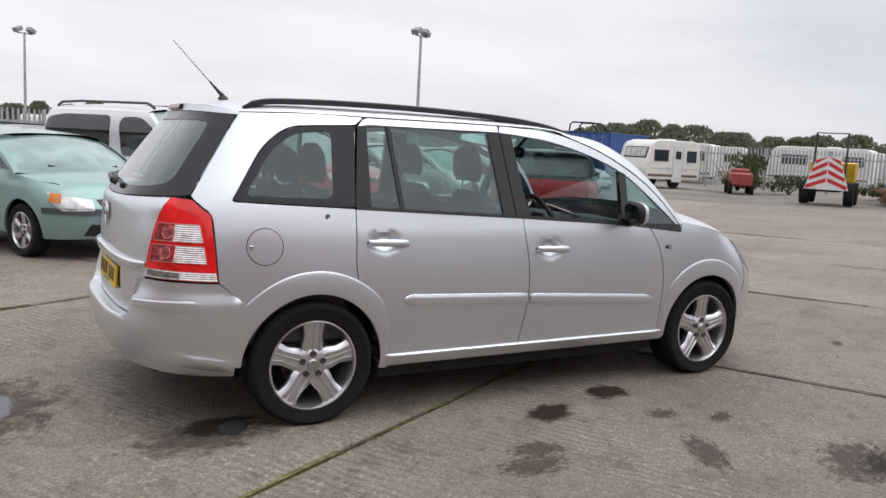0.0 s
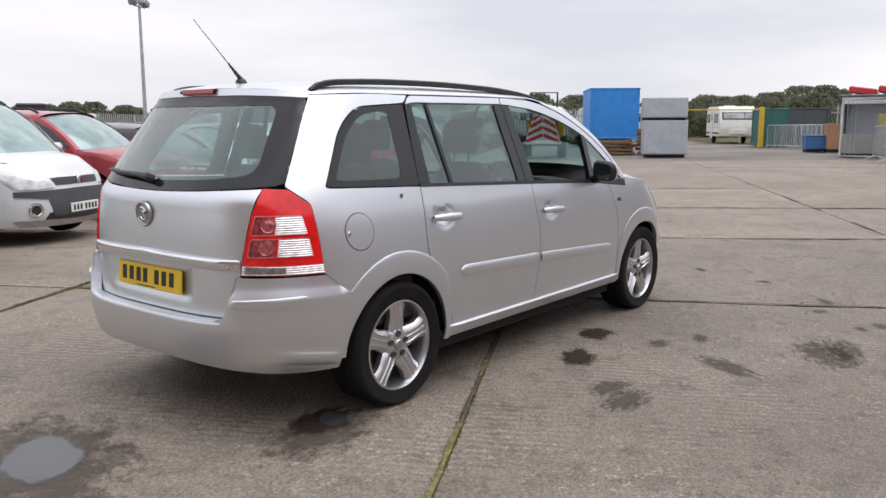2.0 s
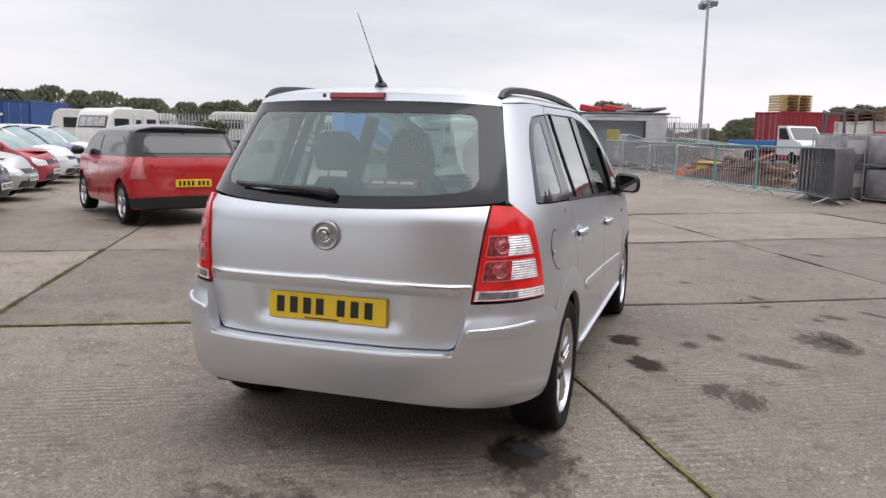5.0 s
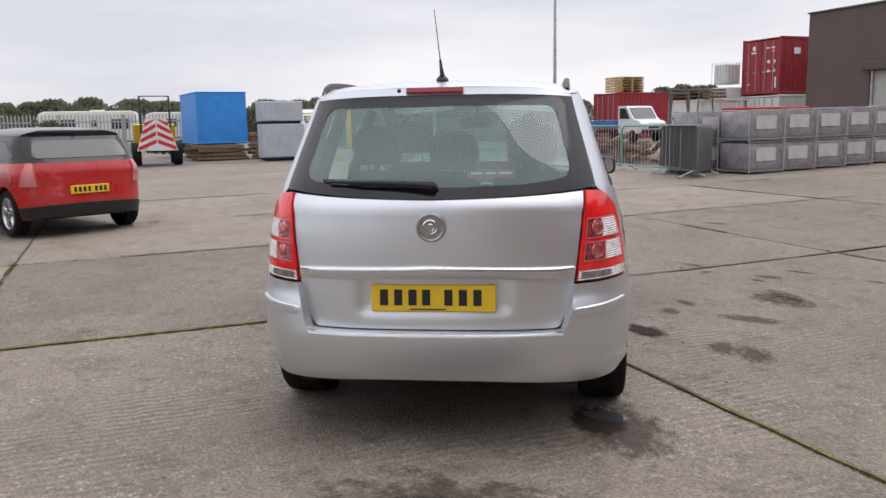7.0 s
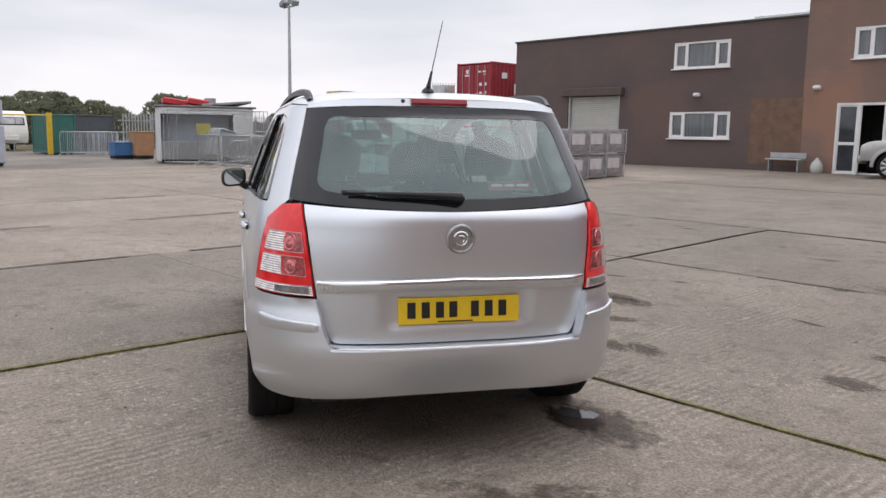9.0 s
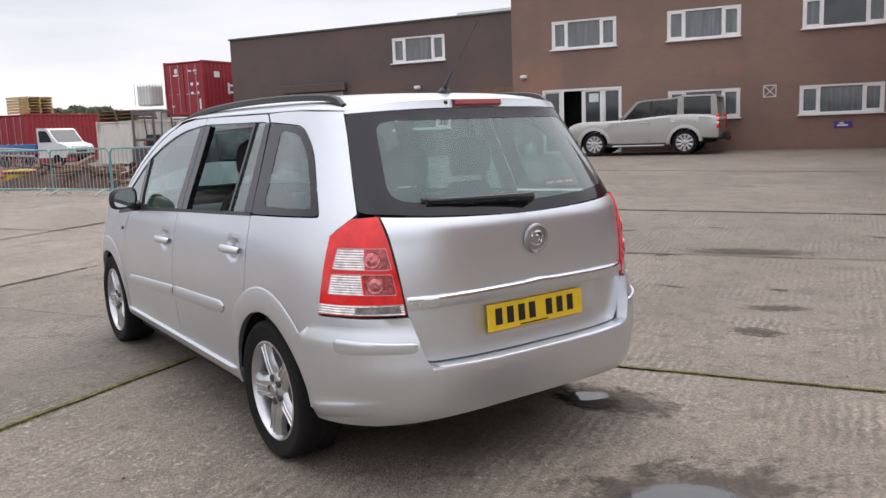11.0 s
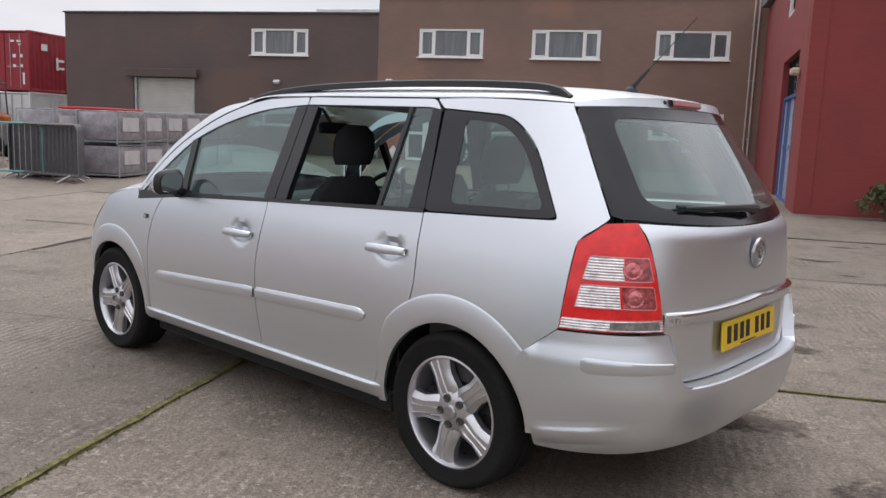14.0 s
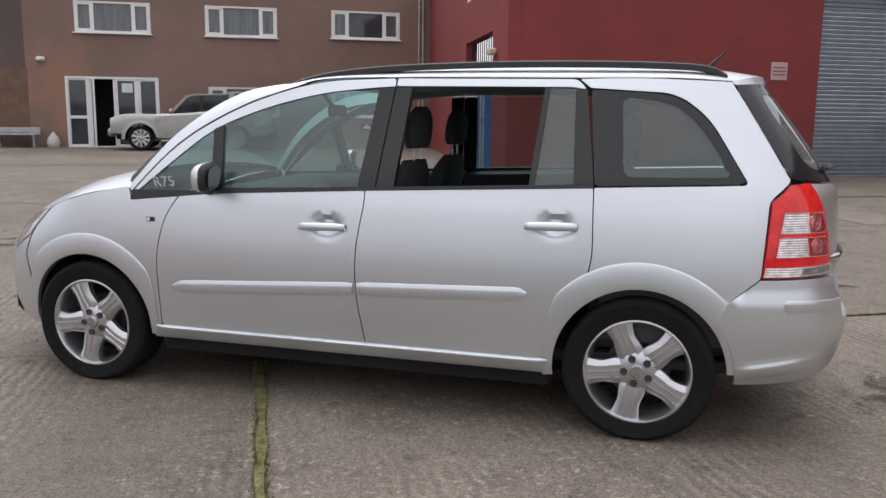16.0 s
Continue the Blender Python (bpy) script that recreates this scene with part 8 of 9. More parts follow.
def tree_row(pts, h0, h1, n, size, label, width=5.0):
    """A far hedge line: trunks and many clumps with an uneven top."""
    tr = thing("tree_line", label, "trees", kind="stuff")
    crowns = []
    for (s0, t0), (s1, t1) in zip(pts, pts[1:]):
        ln = math.hypot(s1 - s0, t1 - t0)
        k = max(2, int(ln / (width * 0.36)))
        for i in range(k):
            u = (i + random.random()) / k
            s, t = s0 + (s1 - s0) * u, t0 + (t1 - t0) * u
            h = h0 + (h1 - h0) * max(-0.4, 0.42 + 1.05 * noise.noise((s * 0.05, t * 0.05, 4)) + random.uniform(-0.16, 0.16))
            crowns.append((s, t, h, random.uniform(0.5, 1.0) * width))

    def place():
        s, t, h, w = random.choice(crowns)
        u = random.random() ** 0.75
        k = (1 - 0.75 * u ** 2.5) * w * 0.62 * random.random() ** 0.5
        a = random.uniform(0, 6.28)
        x, y = xy(s + k * math.cos(a), t + k * math.sin(a))
        return (x, y, 0.1 + (h - 0.1) * u)
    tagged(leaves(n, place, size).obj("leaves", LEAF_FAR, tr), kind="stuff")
    tm = Mesh()
    for s, t, h, w in crowns:
        x, y = xy(s, t)
        tm.tube([(x, y, -0.3), (x + 0.2, y, h * 0.7)], [0.18, 0.05], 5)
        for q in range(2):
            a = random.uniform(0, 6.28)
            tm.tube([(x, y, h * 0.3), (x + w * 0.3 * math.cos(a), y + w * 0.3 * math.sin(a), h * 0.75)], [0.08, 0.02], 4)
    tagged(tm.obj("trunks", BARK, tr), kind="stuff")
    return tr


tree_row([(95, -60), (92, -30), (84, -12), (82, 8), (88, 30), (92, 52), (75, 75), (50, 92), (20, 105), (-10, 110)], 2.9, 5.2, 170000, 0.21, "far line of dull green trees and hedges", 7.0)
# unseen row, added only to close the horizon the car reflects
tree_row([(-10, 110), (-45, 85), (-70, 40), (-75, -10)], 2.6, 4.6, 16000, 0.5, "unseen far hedge, added to close the horizon in reflections", 7.0)
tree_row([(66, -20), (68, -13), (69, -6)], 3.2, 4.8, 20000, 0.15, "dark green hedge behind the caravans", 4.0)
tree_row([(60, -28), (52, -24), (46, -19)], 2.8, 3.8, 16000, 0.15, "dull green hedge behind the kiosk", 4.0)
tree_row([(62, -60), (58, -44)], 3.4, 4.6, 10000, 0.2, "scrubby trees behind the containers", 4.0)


# ---- parked cars ----
# opaque windscreens: sky reflection and light cabin put into the pale teal base
PARK_GLASS = surf("parked_car_glass", (0.20, 0.30, 0.29), 0.04, var=0.30, scale=1.6, fine=4, bump=0.0, spec=0.9, coat=0.3)
SIDE_GLASS = surf("dark_side_glass", (0.018, 0.022, 0.024), 0.05, var=0.3, bump=0.0, spec=0.8)
HEADLAMP = surf("headlamp_glass", (0.62, 0.63, 0.63), 0.10, metal=0.35, var=0.25, scale=9, fine=22, coat=0.9, bump=0.1)


def parked_car(label, paint, m, L=4.0, W=1.7, H=1.5, wb=2.45, ro=0.70, wr=0.30, belt=0.92, hood=0.90, nose=0.68, scr=(0.62, 0.05), roof_end=0.0, tail=0.1, lower=None,
               glass_rear=True, rails=False, plate="front", grille=0.5, style="plain", lamp_w=0.28, bump_strip=None, name="car", nf=2.6, van=False, lamp_z=None, roof_paint=None, upper_paint=None, lamp_mat=None, amber=False, van_front=False, skid=False, wide_screen=False, rear_cover=None):
    """A parked car from its main sizes. x=0 is the rear axle; it drives along +x."""
    car = thing(name, label, "car", "parked cars", m=m)
    fo = L - wb - ro
    hw = W / 2
    xa = wb - scr[1]
    top = H - 0.13
    bd = Body(wb, [(0.15, hw * 0.90), (0.25, hw * 0.96), (0.45, hw * 0.99), (0.65, hw), (belt - 0.06, hw * 0.985), (belt, hw * 0.955), (top, hw * 0.955 - (top - belt) * (0.30 if not van else 0.16)), (H, hw * 0.66)],
              [(0.2, ro - 0.07), (0.45, ro), (0.65, ro - 0.01), (belt, ro - 0.04), (top, ro - 0.04 - tail), (H, ro - 0.1 - tail)],
              [(0.2, fo - 0.07), (0.42, fo), (0.55, fo - 0.01), (nose, fo - 0.09), (nose + 0.06, fo - 0.16), (hood, fo - 0.45), (hood + 0.1, fo - 0.5)], nr=3.6, nf=nf, zref=0.6)
    low = 0.24
    for s in (1, -1):
        front_top = [(bd.qs(wb + fo * 0.50, hood - 0.07, s), hood - 0.07), (bd.qs(wb + fo * 0.30, hood - 0.035, s), hood - 0.035), (bd.qs(wb + 0.05, hood, s), hood)]
        o = [(0.0, low + 0.06), (bd.qr(s * hw * 0.6, low + 0.04), low + 0.04)] + [(bd.qs(x, z, s), z) for x, z in [(-wr - 0.12, low)] + arc(0, wr, wr + 0.055, 190, -10, 22) + [(wr + 0.12, low), (wb - wr - 0.12, low)] + arc(wb, wr, wr + 0.055, 190, -10, 22)]
        o += [(bd.qs(wb + fo * 0.75, low, s), low), (bd.qf(s * 0.3, low + 0.02), low + 0.02), (s * bd.end, low + 0.02), (s * bd.end, nose)]
        o += [(bd.qf(s * hw * 0.5, nose + 0.01), nose + 0.01), (bd.qf(s * hw * 0.78, nose + 0.035), nose + 0.035)] + front_top
        o += [(bd.qs(xa, belt - 0.01, s), belt - 0.01), (bd.qs(wb * 0.5, belt, s), belt), (bd.qs(0, belt + 0.02, s), belt + 0.02), (bd.qr(s * hw * 0.7, belt + 0.03), belt + 0.03), (0.0, belt + 0.03)]
        bd.panel("body_side", dense(o, 0.08), paint, car, depth=0.03, gap=0, step=0.07)
        x0, x1 = -ro + 0.04 + tail, wb - scr[0] - scr[1]
        up = [(bd.qs(xa, belt - 0.015, s), belt - 0.015), (bd.qs(xa - scr[0] * 0.35, belt + (top - belt) * 0.42, s), belt + (top - belt) * 0.42), (bd.qs(xa - scr[0] * 0.68, belt + (top - belt) * 0.75, s), belt + (top - belt) * 0.75),
              (bd.qs(x1, top, s), top), (bd.qs(0.2, top + 0.01, s), top + 0.01), (bd.qr(s * hw * 0.55, top), top), (0, top), (0, belt + 0.02), (bd.qr(s * hw * 0.7, belt + 0.02), belt + 0.02), (bd.qs(0, belt + 0.01, s), belt + 0.01), (bd.qs(wb * 0.5, belt - 0.01, s), belt - 0.01)]
        bd.panel("upper_side", dense(up, 0.08), upper_paint or paint, car, depth=0.02, gap=0, step=0.07)
        zt, zb = top - 0.05, belt + 0.035
        zz = lambda f: zb + (zt - zb) * f
        wf = [(xa - 0.12, zb), (xa - 0.12 - scr[0] * 0.55, zz(0.72)), (x1 - 0.03, zt), (wb * 0.5 + 0.02, zt + 0.005), (wb * 0.5 + 0.05, zb)]
        wr_ = [(wb * 0.5 - 0.05, zb), (wb * 0.5 - 0.03, zt + 0.005), (0.30, zt), (0.16, zb + 0.015)]
        qw = [(0.10, zb + 0.02), (0.22, zt), (-ro * 0.35, zt - 0.02), (-ro * 0.62, zb + 0.05)]
        wins = [wf, wr_, qw] if van or L > 4.2 else [wf, [(wb * 0.5 - 0.05, zb), (wb * 0.5 - 0.03, zt + 0.005), (0.1, zt - 0.01), (-ro * 0.38, zb + 0.09), (-ro * 0.30, zb + 0.03)]]
        if van:
            wins = [[(xa - 0.10, zb + 0.02), (xa - 0.14 - scr[0] * 0.55, zz(0.70)), (x1 - 0.10, zt - 0.01), (wb * 0.5 + 0.10, zt - 0.02), (wb * 0.5 + 0.16, zb - 0.04)],
                    [(wb * 0.5 - 0.13, zb - 0.05), (wb * 0.5 - 0.10, zt), (0.1, zt), (-ro * 0.45, zt - 0.06), (-ro * 0.60, zb + 0.10)]]
        for wn_ in wins:
            bd.panel("side_window", bd.side(rounded(wn_, 0.14 if van else 0.05), s), SIDE_GLASS, car, off=0.006, depth=0.008, gap=0, step=0.08)
        # lamps
        lz = lamp_z or nose - 0.02
        hl = [(bd.qf(s * hw * (0.52 if lamp_w < 0.3 else 0.46), lz - 0.095), lz - 0.095), (bd.qf(s * hw * 0.82, lz - 0.105), lz - 0.105), (bd.qs(wb + fo * 0.54, lz - 0.02, s), lz - 0.02), (bd.qs(wb + fo * 0.46, lz + 0.085, s), lz + 0.085), (bd.qf(s * hw * 0.76, lz + 0.040), lz + 0.040), (bd.qf(s * hw * 0.52, lz + 0.008), lz + 0.008)]
        bd.panel("headlamp", rounded(hl, 0.02), HEADLAMP, car, off=0.012, depth=0.02, gap=0, step=0.05)
        tlz0, tlz1 = belt - 0.28, belt + 0.02
        t_l = [(bd.qr(s * hw * 0.74, tlz0), tlz0), (bd.qs(-ro * 0.62, tlz0, s), tlz0), (bd.qs(-ro * 0.70, tlz1, s), tlz1), (bd.qr(s * hw * 0.76, tlz1), tlz1)]
        bd.panel("tail_lamp", rounded(t_l, 0.03), lamp_mat or RED_LENS, car, off=0.012, depth=0.015, gap=0, step=0.05)
        if amber:
            am = [(bd.qs(wb + fo * 0.53, lz - 0.012, s), lz - 0.012), (bd.qs(wb + fo * 0.51, lz + 0.072, s), lz + 0.072), (bd.qs(wb + fo * 0.62, lz + 0.062, s), lz + 0.062), (bd.qs(wb + fo * 0.66, lz - 0.035, s), lz - 0.035)]
            bd.panel("indicator", rounded(am, 0.01), surf_once("amber_lens", (0.62, 0.20, 0.03), 0.15, coat=0.6), car, off=0.016, depth=0.01, gap=0, step=0.05)
        for x in (0, wb):
            wheel(car, (x, s * (hw - 0.11), wr), s, wr, wr * 0.68, 0.19, ALLOY, 6 if style == "plain" else 5, 0.97, style)
        mr = Mesh().box((0, 0, 0), (0.10, 0.20, 0.14), 0.045, Matrix.Translation((xa - 0.22, s * (hw + 0.10), belt + 0.05))).obj("door_mirror", paint if style != "black_mirrors" else BLACK_TRIM, car, smooth=True, angle=60)
        for hx in ((wb * 0.5 + 0.14,) if L < 4.05 else (wb * 0.5 + 0.14, 0.28)):
            Mesh().tube([bd.at(bd.qs(hx, belt - 0.12, s), belt - 0.12, 0.005), bd.at(bd.qs(hx + 0.1, belt - 0.12, s), belt - 0.12, 0.035), bd.at(bd.qs(hx + 0.2, belt - 0.12, s), belt - 0.12, 0.005)], 0.014, 6).obj("door_handle", paint, car)
        gapm = Mesh()
        for gx in ((wb * 0.5,) if L < 4.05 else (wb * 0.5, 0.24)):
            gapm.grid([[bd.at(bd.qs(gx + dx, z, s), z, 0.002) for dx in (-0.004, 0.004)] for z in (0.36, 0.5, 0.65, 0.8, belt - 0.02)])
        gapm.grid([[bd.at(bd.qs(wb - wr - 0.18 + dx, z, s), z, 0.002) for dx in (-0.004, 0.004)] for z in (0.36, 0.5, 0.65, 0.8, belt - 0.03)])
        gapm.obj("door_gap", DARK, car)
        if bump_strip:
            bd.panel("side_strip", bd.side([(wr + 0.12, 0.52), (wb - wr - 0.12, 0.52), (wb - wr - 0.12, 0.58), (wr + 0.12, 0.58)], s), bump_strip, car, off=0.012, depth=0.012, gap=0)
        if rails:
            Mesh().tube([(x1 - 0.1, s * (hw * 0.66), H - 0.055), (x1 - 0.25, s * hw * 0.66, H + 0.01), (0.2, s * hw * 0.66, H + 0.02), (-ro * 0.4, s * hw * 0.66, H + 0.0), (-ro * 0.55, s * hw * 0.66, H - 0.06)], 0.02, 6).obj("roof_rail", BLACK_TRIM, car, smooth=True)
    # roof, screens, bonnet
    n = 18
    ed = [(x0 + (x1 - x0) * k / (n - 1), 0, top) for k in range(n)]
    loft("roof", [(x, bd.flat(bd.qs(x, top), top).y if x < 0 else bd.W(top), top) for x, _, _ in ed], [(x + (0.12 if x > 0.5 else -0.05), H - 0.05 * ((x - (x0 + x1) / 2) / (x1 - x0) * 2) ** 2) for x, _, _ in ed], roof_paint or paint, car, n=12)
    pa = resample([(xa - 0.01, belt), (xa - scr[0] * 0.35, belt + (top - belt) * 0.42), (xa - scr[0] * 0.68, belt + (top - belt) * 0.75), (x1, top)], 12)
    ws = loft("windscreen", [(x, bd.W(z) - 0.05, z + 0.005) for x, z in pa], [(x + 0.22 - 0.10 * k / 11, z + 0.01 + 0.05 * k / 11) for k, (x, z) in enumerate(pa)], PARK_GLASS, car, power=2.0, root=1.0, n=12)
    for s in (1, -1):
        Mesh().grid([[(x, s * bd.W(z), z) for x, z in pa], [(x + 0.02, s * (bd.W(z) - 0.055), z + 0.014) for x, z in pa]]).obj("screen_pillar", paint, car, smooth=True)
        Mesh().tube([(xa + 0.12, s * 0.12, belt + 0.02), (xa + 0.02, s * 0.42, belt + 0.09)], 0.010, 5).obj("wiper", BLACK_TRIM, car)
    tip = bd.flat(bd.qf(hw * 0.80, nose + 0.032), nose + 0.032)
    be = resample([(xa - 0.02, belt - 0.015), (wb + 0.05, hood), (wb + fo * 0.30, hood - 0.035), (wb + fo * 0.50, hood - 0.07), (tip.x, tip.z)], 18)
    bc = []
    for k, (x, z) in enumerate(be):
        u = (k / 17) ** 3
        bc.append((x + 0.18 + (wb + fo - 0.075 - tip.x - 0.18) * u, z + 0.05 + (nose + 0.002 - tip.z - 0.05) * u))
    loft("bonnet", [(x, bd.flat(bd.qs(x, z), z).y, z) for x, z in be], bc, paint, car, power=2.2, root=0.9, bow=2.4, n=14)
    if glass_rear:
        ww = 1.22 if wide_screen else 1.0
        rs = [(bd.qr(y * ww, z), z) for y, z in dense(rounded([(hw * 0.62, belt + 0.08, 0.06), (-hw * 0.62, belt + 0.08, 0.06), (-hw * 0.54, top - 0.05, 0.06), (hw * 0.54, top - 0.05, 0.06)]), 0.06)]
        bd.panel("rear_screen", rs, SIDE_GLASS, car, off=0.006, depth=0.01, gap=0, step=0.06)
    if rear_cover:
        for s in (1, -1):
            bb = [(0.0, 0.27), (bd.qr(s * hw * 0.6, 0.27), 0.27), (bd.qs(-ro * 0.55, 0.26, s), 0.26), (bd.qs(-ro * 0.55, 0.40, s), 0.40), (bd.qr(s * hw * 0.6, 0.43), 0.43), (0.0, 0.44)]
            bd.panel("bumper_cover", dense(bb, 0.06), rear_cover, car, off=0.012, depth=0.016, gap=0, step=0.06)
    # nose fittings
    gz0, gz1 = nose - 0.02 - 0.13 * grille, nose - 0.005
    gq = [(bd.qf(hw * 0.42, gz0), gz0), (bd.qf(hw * 0.46, gz1), gz1), (bd.qf(0.001, gz1 + 0.005), gz1 + 0.005), (bd.qf(0.001, gz0), gz0)]
    for s in (1, -1):
        bd.panel("grille", [(s * q, z) for q, z in gq], BLACK_TRIM, car, off=0.008, depth=0.012, gap=0, step=0.06)
        lo = [(bd.qf(hw * 0.62, 0.28), 0.28), (bd.qf(hw * 0.56, 0.40), 0.40), (bd.qf(0.001, 0.40), 0.40), (bd.qf(0.001, 0.27), 0.27)]
        bd.panel("lower_grille", [(s * q, z) for q, z in lo], BLACK_TRIM, car, off=0.006, depth=0.012, gap=0, step=0.06)
        if lower:
            bb = [(bd.qf(0.001, 0.25), 0.25), (bd.qf(hw * 0.7, 0.25), 0.25), (bd.qs(wb + wr + 0.1, 0.26), 0.26), (bd.qs(wb + wr + 0.1, 0.50), 0.50), (bd.qf(hw * 0.8, 0.56), 0.56), (bd.qf(0.001, 0.56), 0.56)]
            bd.panel("bumper_cover", [(s * q, z) for q, z in dense(bb, 0.06)], lower, car, off=0.016, depth=0.016, gap=0, step=0.06)
    if bump_strip:
        for s in (1, -1):
            bb = [(bd.qf(0.001, 0.50), 0.50), (bd.qf(hw * 0.8, 0.50), 0.50), (bd.qs(wb + wr + 0.08, 0.50), 0.50), (bd.qs(wb + wr + 0.08, 0.56), 0.56), (bd.qf(hw * 0.8, 0.56), 0.56), (bd.qf(0.001, 0.56), 0.56)]
            bd.panel("bumper_strip", [(s * q, z) for q, z in dense(bb, 0.06)], bump_strip, car, off=0.012, depth=0.016, gap=0, step=0.06)
    for s in (1, -1):
        if van_front:
            mid = [(bd.qf(0.001, 0.36), 0.36), (bd.qf(hw * 0.50, 0.36), 0.36), (bd.qf(hw * 0.56, 0.56), 0.56), (bd.qf(hw * 0.86, 0.60), 0.60), (bd.qf(hw * 0.86, 0.655), 0.655), (bd.qf(0.001, 0.67), 0.67)]
            bd.panel("bumper_panel", [(s * q, z) for q, z in dense(mid, 0.05)], GREY_STRIP, car, off=0.012, depth=0.014, gap=0, step=0.06)
            lip = [(bd.qf(0.001, 0.25), 0.25), (bd.qf(hw * 0.8, 0.25), 0.25), (bd.qf(hw * 0.86, 0.32), 0.32), (bd.qf(hw * 0.5, 0.325), 0.325), (bd.qf(0.001, 0.31), 0.31)]
            bd.panel("bumper_lip", [(s * q, z) for q, z in dense(lip, 0.05)], SATIN, car, off=0.022, depth=0.024, gap=0, step=0.06)
            p = bd.at(bd.qf(s * hw * 0.70, 0.44), 0.44, 0.012)
            d = (bd.at(bd.qf(s * hw * 0.70, 0.44), 0.44, 0.1) - p).normalized()
            fm = Matrix.Translation(p) @ d.to_track_quat("Y", "Z").to_matrix().to_4x4()
            fog = Mesh().lathe([(0.050, 0.002), (0.060, 0.014), (0.078, 0.012), (0.085, 0.0)], 24, fm).obj("fog_lamp_ring", CHROME, car, smooth=True)
            Mesh().lathe([(0.0001, 0.004), (0.05, 0.003)], 20, fm).obj("fog_lamp", SIDE_GLASS, fog)
        if skid:
            Mesh().tube([bd.at(bd.qf(s * y, 0.33), 0.33, 0.03) for y in (0.10, 0.25, 0.40, 0.55, 0.66, 0.74)], 0.028, 8).obj("bumper_bar", SATIN, car, smooth=True)
            p = bd.at(bd.qf(s * hw * 0.70, 0.50), 0.50, 0.004)
            d = (bd.at(bd.qf(s * hw * 0.70, 0.50), 0.50, 0.1) - p).normalized()
            Mesh().lathe([(0.0001, 0.004), (0.05, 0.006), (0.06, 0.0)], 18, Matrix.Translation(p) @ d.to_track_quat("Y", "Z").to_matrix().to_4x4()).obj("fog_lamp", surf_once("dim_fog_lens", (0.35, 0.12, 0.08), 0.2, coat=0.5), car, smooth=True)
    em = bd.at(bd.qf(0.001, nose - 0.06), nose - 0.05, 0.02)
    Mesh().lathe([(0.0001, 0.012), (0.045, 0.008), (0.05, 0)], 16, Matrix.Translation(em) @ pose(0, 0, 0, 0, 0, -90)).obj("badge", CHROME, car, smooth=True)
    fx = wb + fo + 0.012
    pf = Mesh().box((fx, 0, 0.44), (0.012, 0.52, 0.11), 0.004).obj("front_plate", PLATE_W, car)
    for k in range(7):
        Mesh().box((fx + 0.007, 0.2 - 0.062 * k - (0.03 if k > 3 else 0), 0.44), (0.002, 0.034, 0.066)).obj("plate_bar", INK, pf)
    rx_ = -ro - 0.012
    pr = Mesh().box((rx_ + 0.0, 0, 0.62), (0.02, 0.52, 0.11), 0.004).obj("rear_plate", PLATE_Y, car)
    for k in range(7):
        Mesh().box((rx_ - 0.011, 0.2 - 0.062 * k - (0.03 if k > 3 else 0), 0.62), (0.002, 0.034, 0.066)).obj("plate_bar", INK, pr)
    Mesh().box((wb / 2, 0, 0.30), (L * 0.9, W * 0.70, 0.12), 0.02).obj("underbody", DARK, car)
    Mesh().box((wb / 2 - 0.2, 0, belt - 0.1), (wb + 0.3, W * 0.8, 0.04), 0.02).obj("cabin_shelf", DARK, car)
    return car


def facing_row(s, t, turn=-90, wb=2.45, nose_t=None):
    """A car with its front axle at yard place (s, t), nose towards -t."""
    return spot(s, t, turn) @ Matrix.Translation((-wb, 0, 0))


TEAL = carpaint("pale_teal_paint", (0.25, 0.40, 0.38), metal=0.35, rough=0.35)
WHITE_CAR = carpaint("white_car_paint", (0.72, 0.73, 0.74), rough=0.3)
CHERRY = carpaint("cherry_red_paint", (0.36, 0.014, 0.03), metal=0.1, rough=0.3)
DARKGREY = carpaint("dark_grey_paint", (0.055, 0.058, 0.062), metal=0.4, rough=0.3)
SILVER2 = carpaint("pale_silver_paint", (0.55, 0.56, 0.57), metal=0.75, rough=0.35)
BRIGHT_RED = carpaint("bright_red_paint", (0.50, 0.012, 0.014), rough=0.26)
BLUEGREY = carpaint("blue_grey_paint", (0.10, 0.15, 0.20), metal=0.4, rough=0.3)
CHAMPAGNE = carpaint("champagne_silver_paint", (0.41, 0.405, 0.385), metal=0.72, rough=0.35)
NAVY_CAR = carpaint("navy_blue_paint", (0.02, 0.05, 0.16), metal=0.3, rough=0.3)
GREY_STRIP = surf("dark_grey_bumper_strip", (0.06, 0.065, 0.07), 0.6, var=0.15)

parked_car("pale teal small hatchback parked nose out in a row", TEAL, facing_row(2.42, 4.97, -93, 2.45), L=3.9, W=1.64, H=1.36, wb=2.45, ro=0.62, wr=0.285, belt=0.88, hood=0.86, nose=0.66, bump_strip=GREY_STRIP, scr=(0.68, 0.15), name="hatchback", amber=True)
parked_car("white family van with roof rails and black lower bumper", WHITE_CAR, facing_row(4.85, 5.35, -92, 2.72), L=4.38, W=1.81, H=1.80, wb=2.72, ro=0.74, wr=0.315, belt=1.06, hood=1.04, nose=0.80, van_front=True, rails=True, van=True, scr=(0.75, -0.05), name="family_van", lamp_w=0.35, tail=0.06)
parked_car("cherry red four-wheel-drive parked nose out", CHERRY, facing_row(7.85, 5.74, -91, 2.62), L=4.45, W=1.77, H=1.67, wb=2.62, ro=0.92, wr=0.35, belt=1.05, hood=1.02, nose=0.86, rails=True, scr=(0.72, 0.2), name="four_wheel_drive", lamp_w=0.35, skid=True)
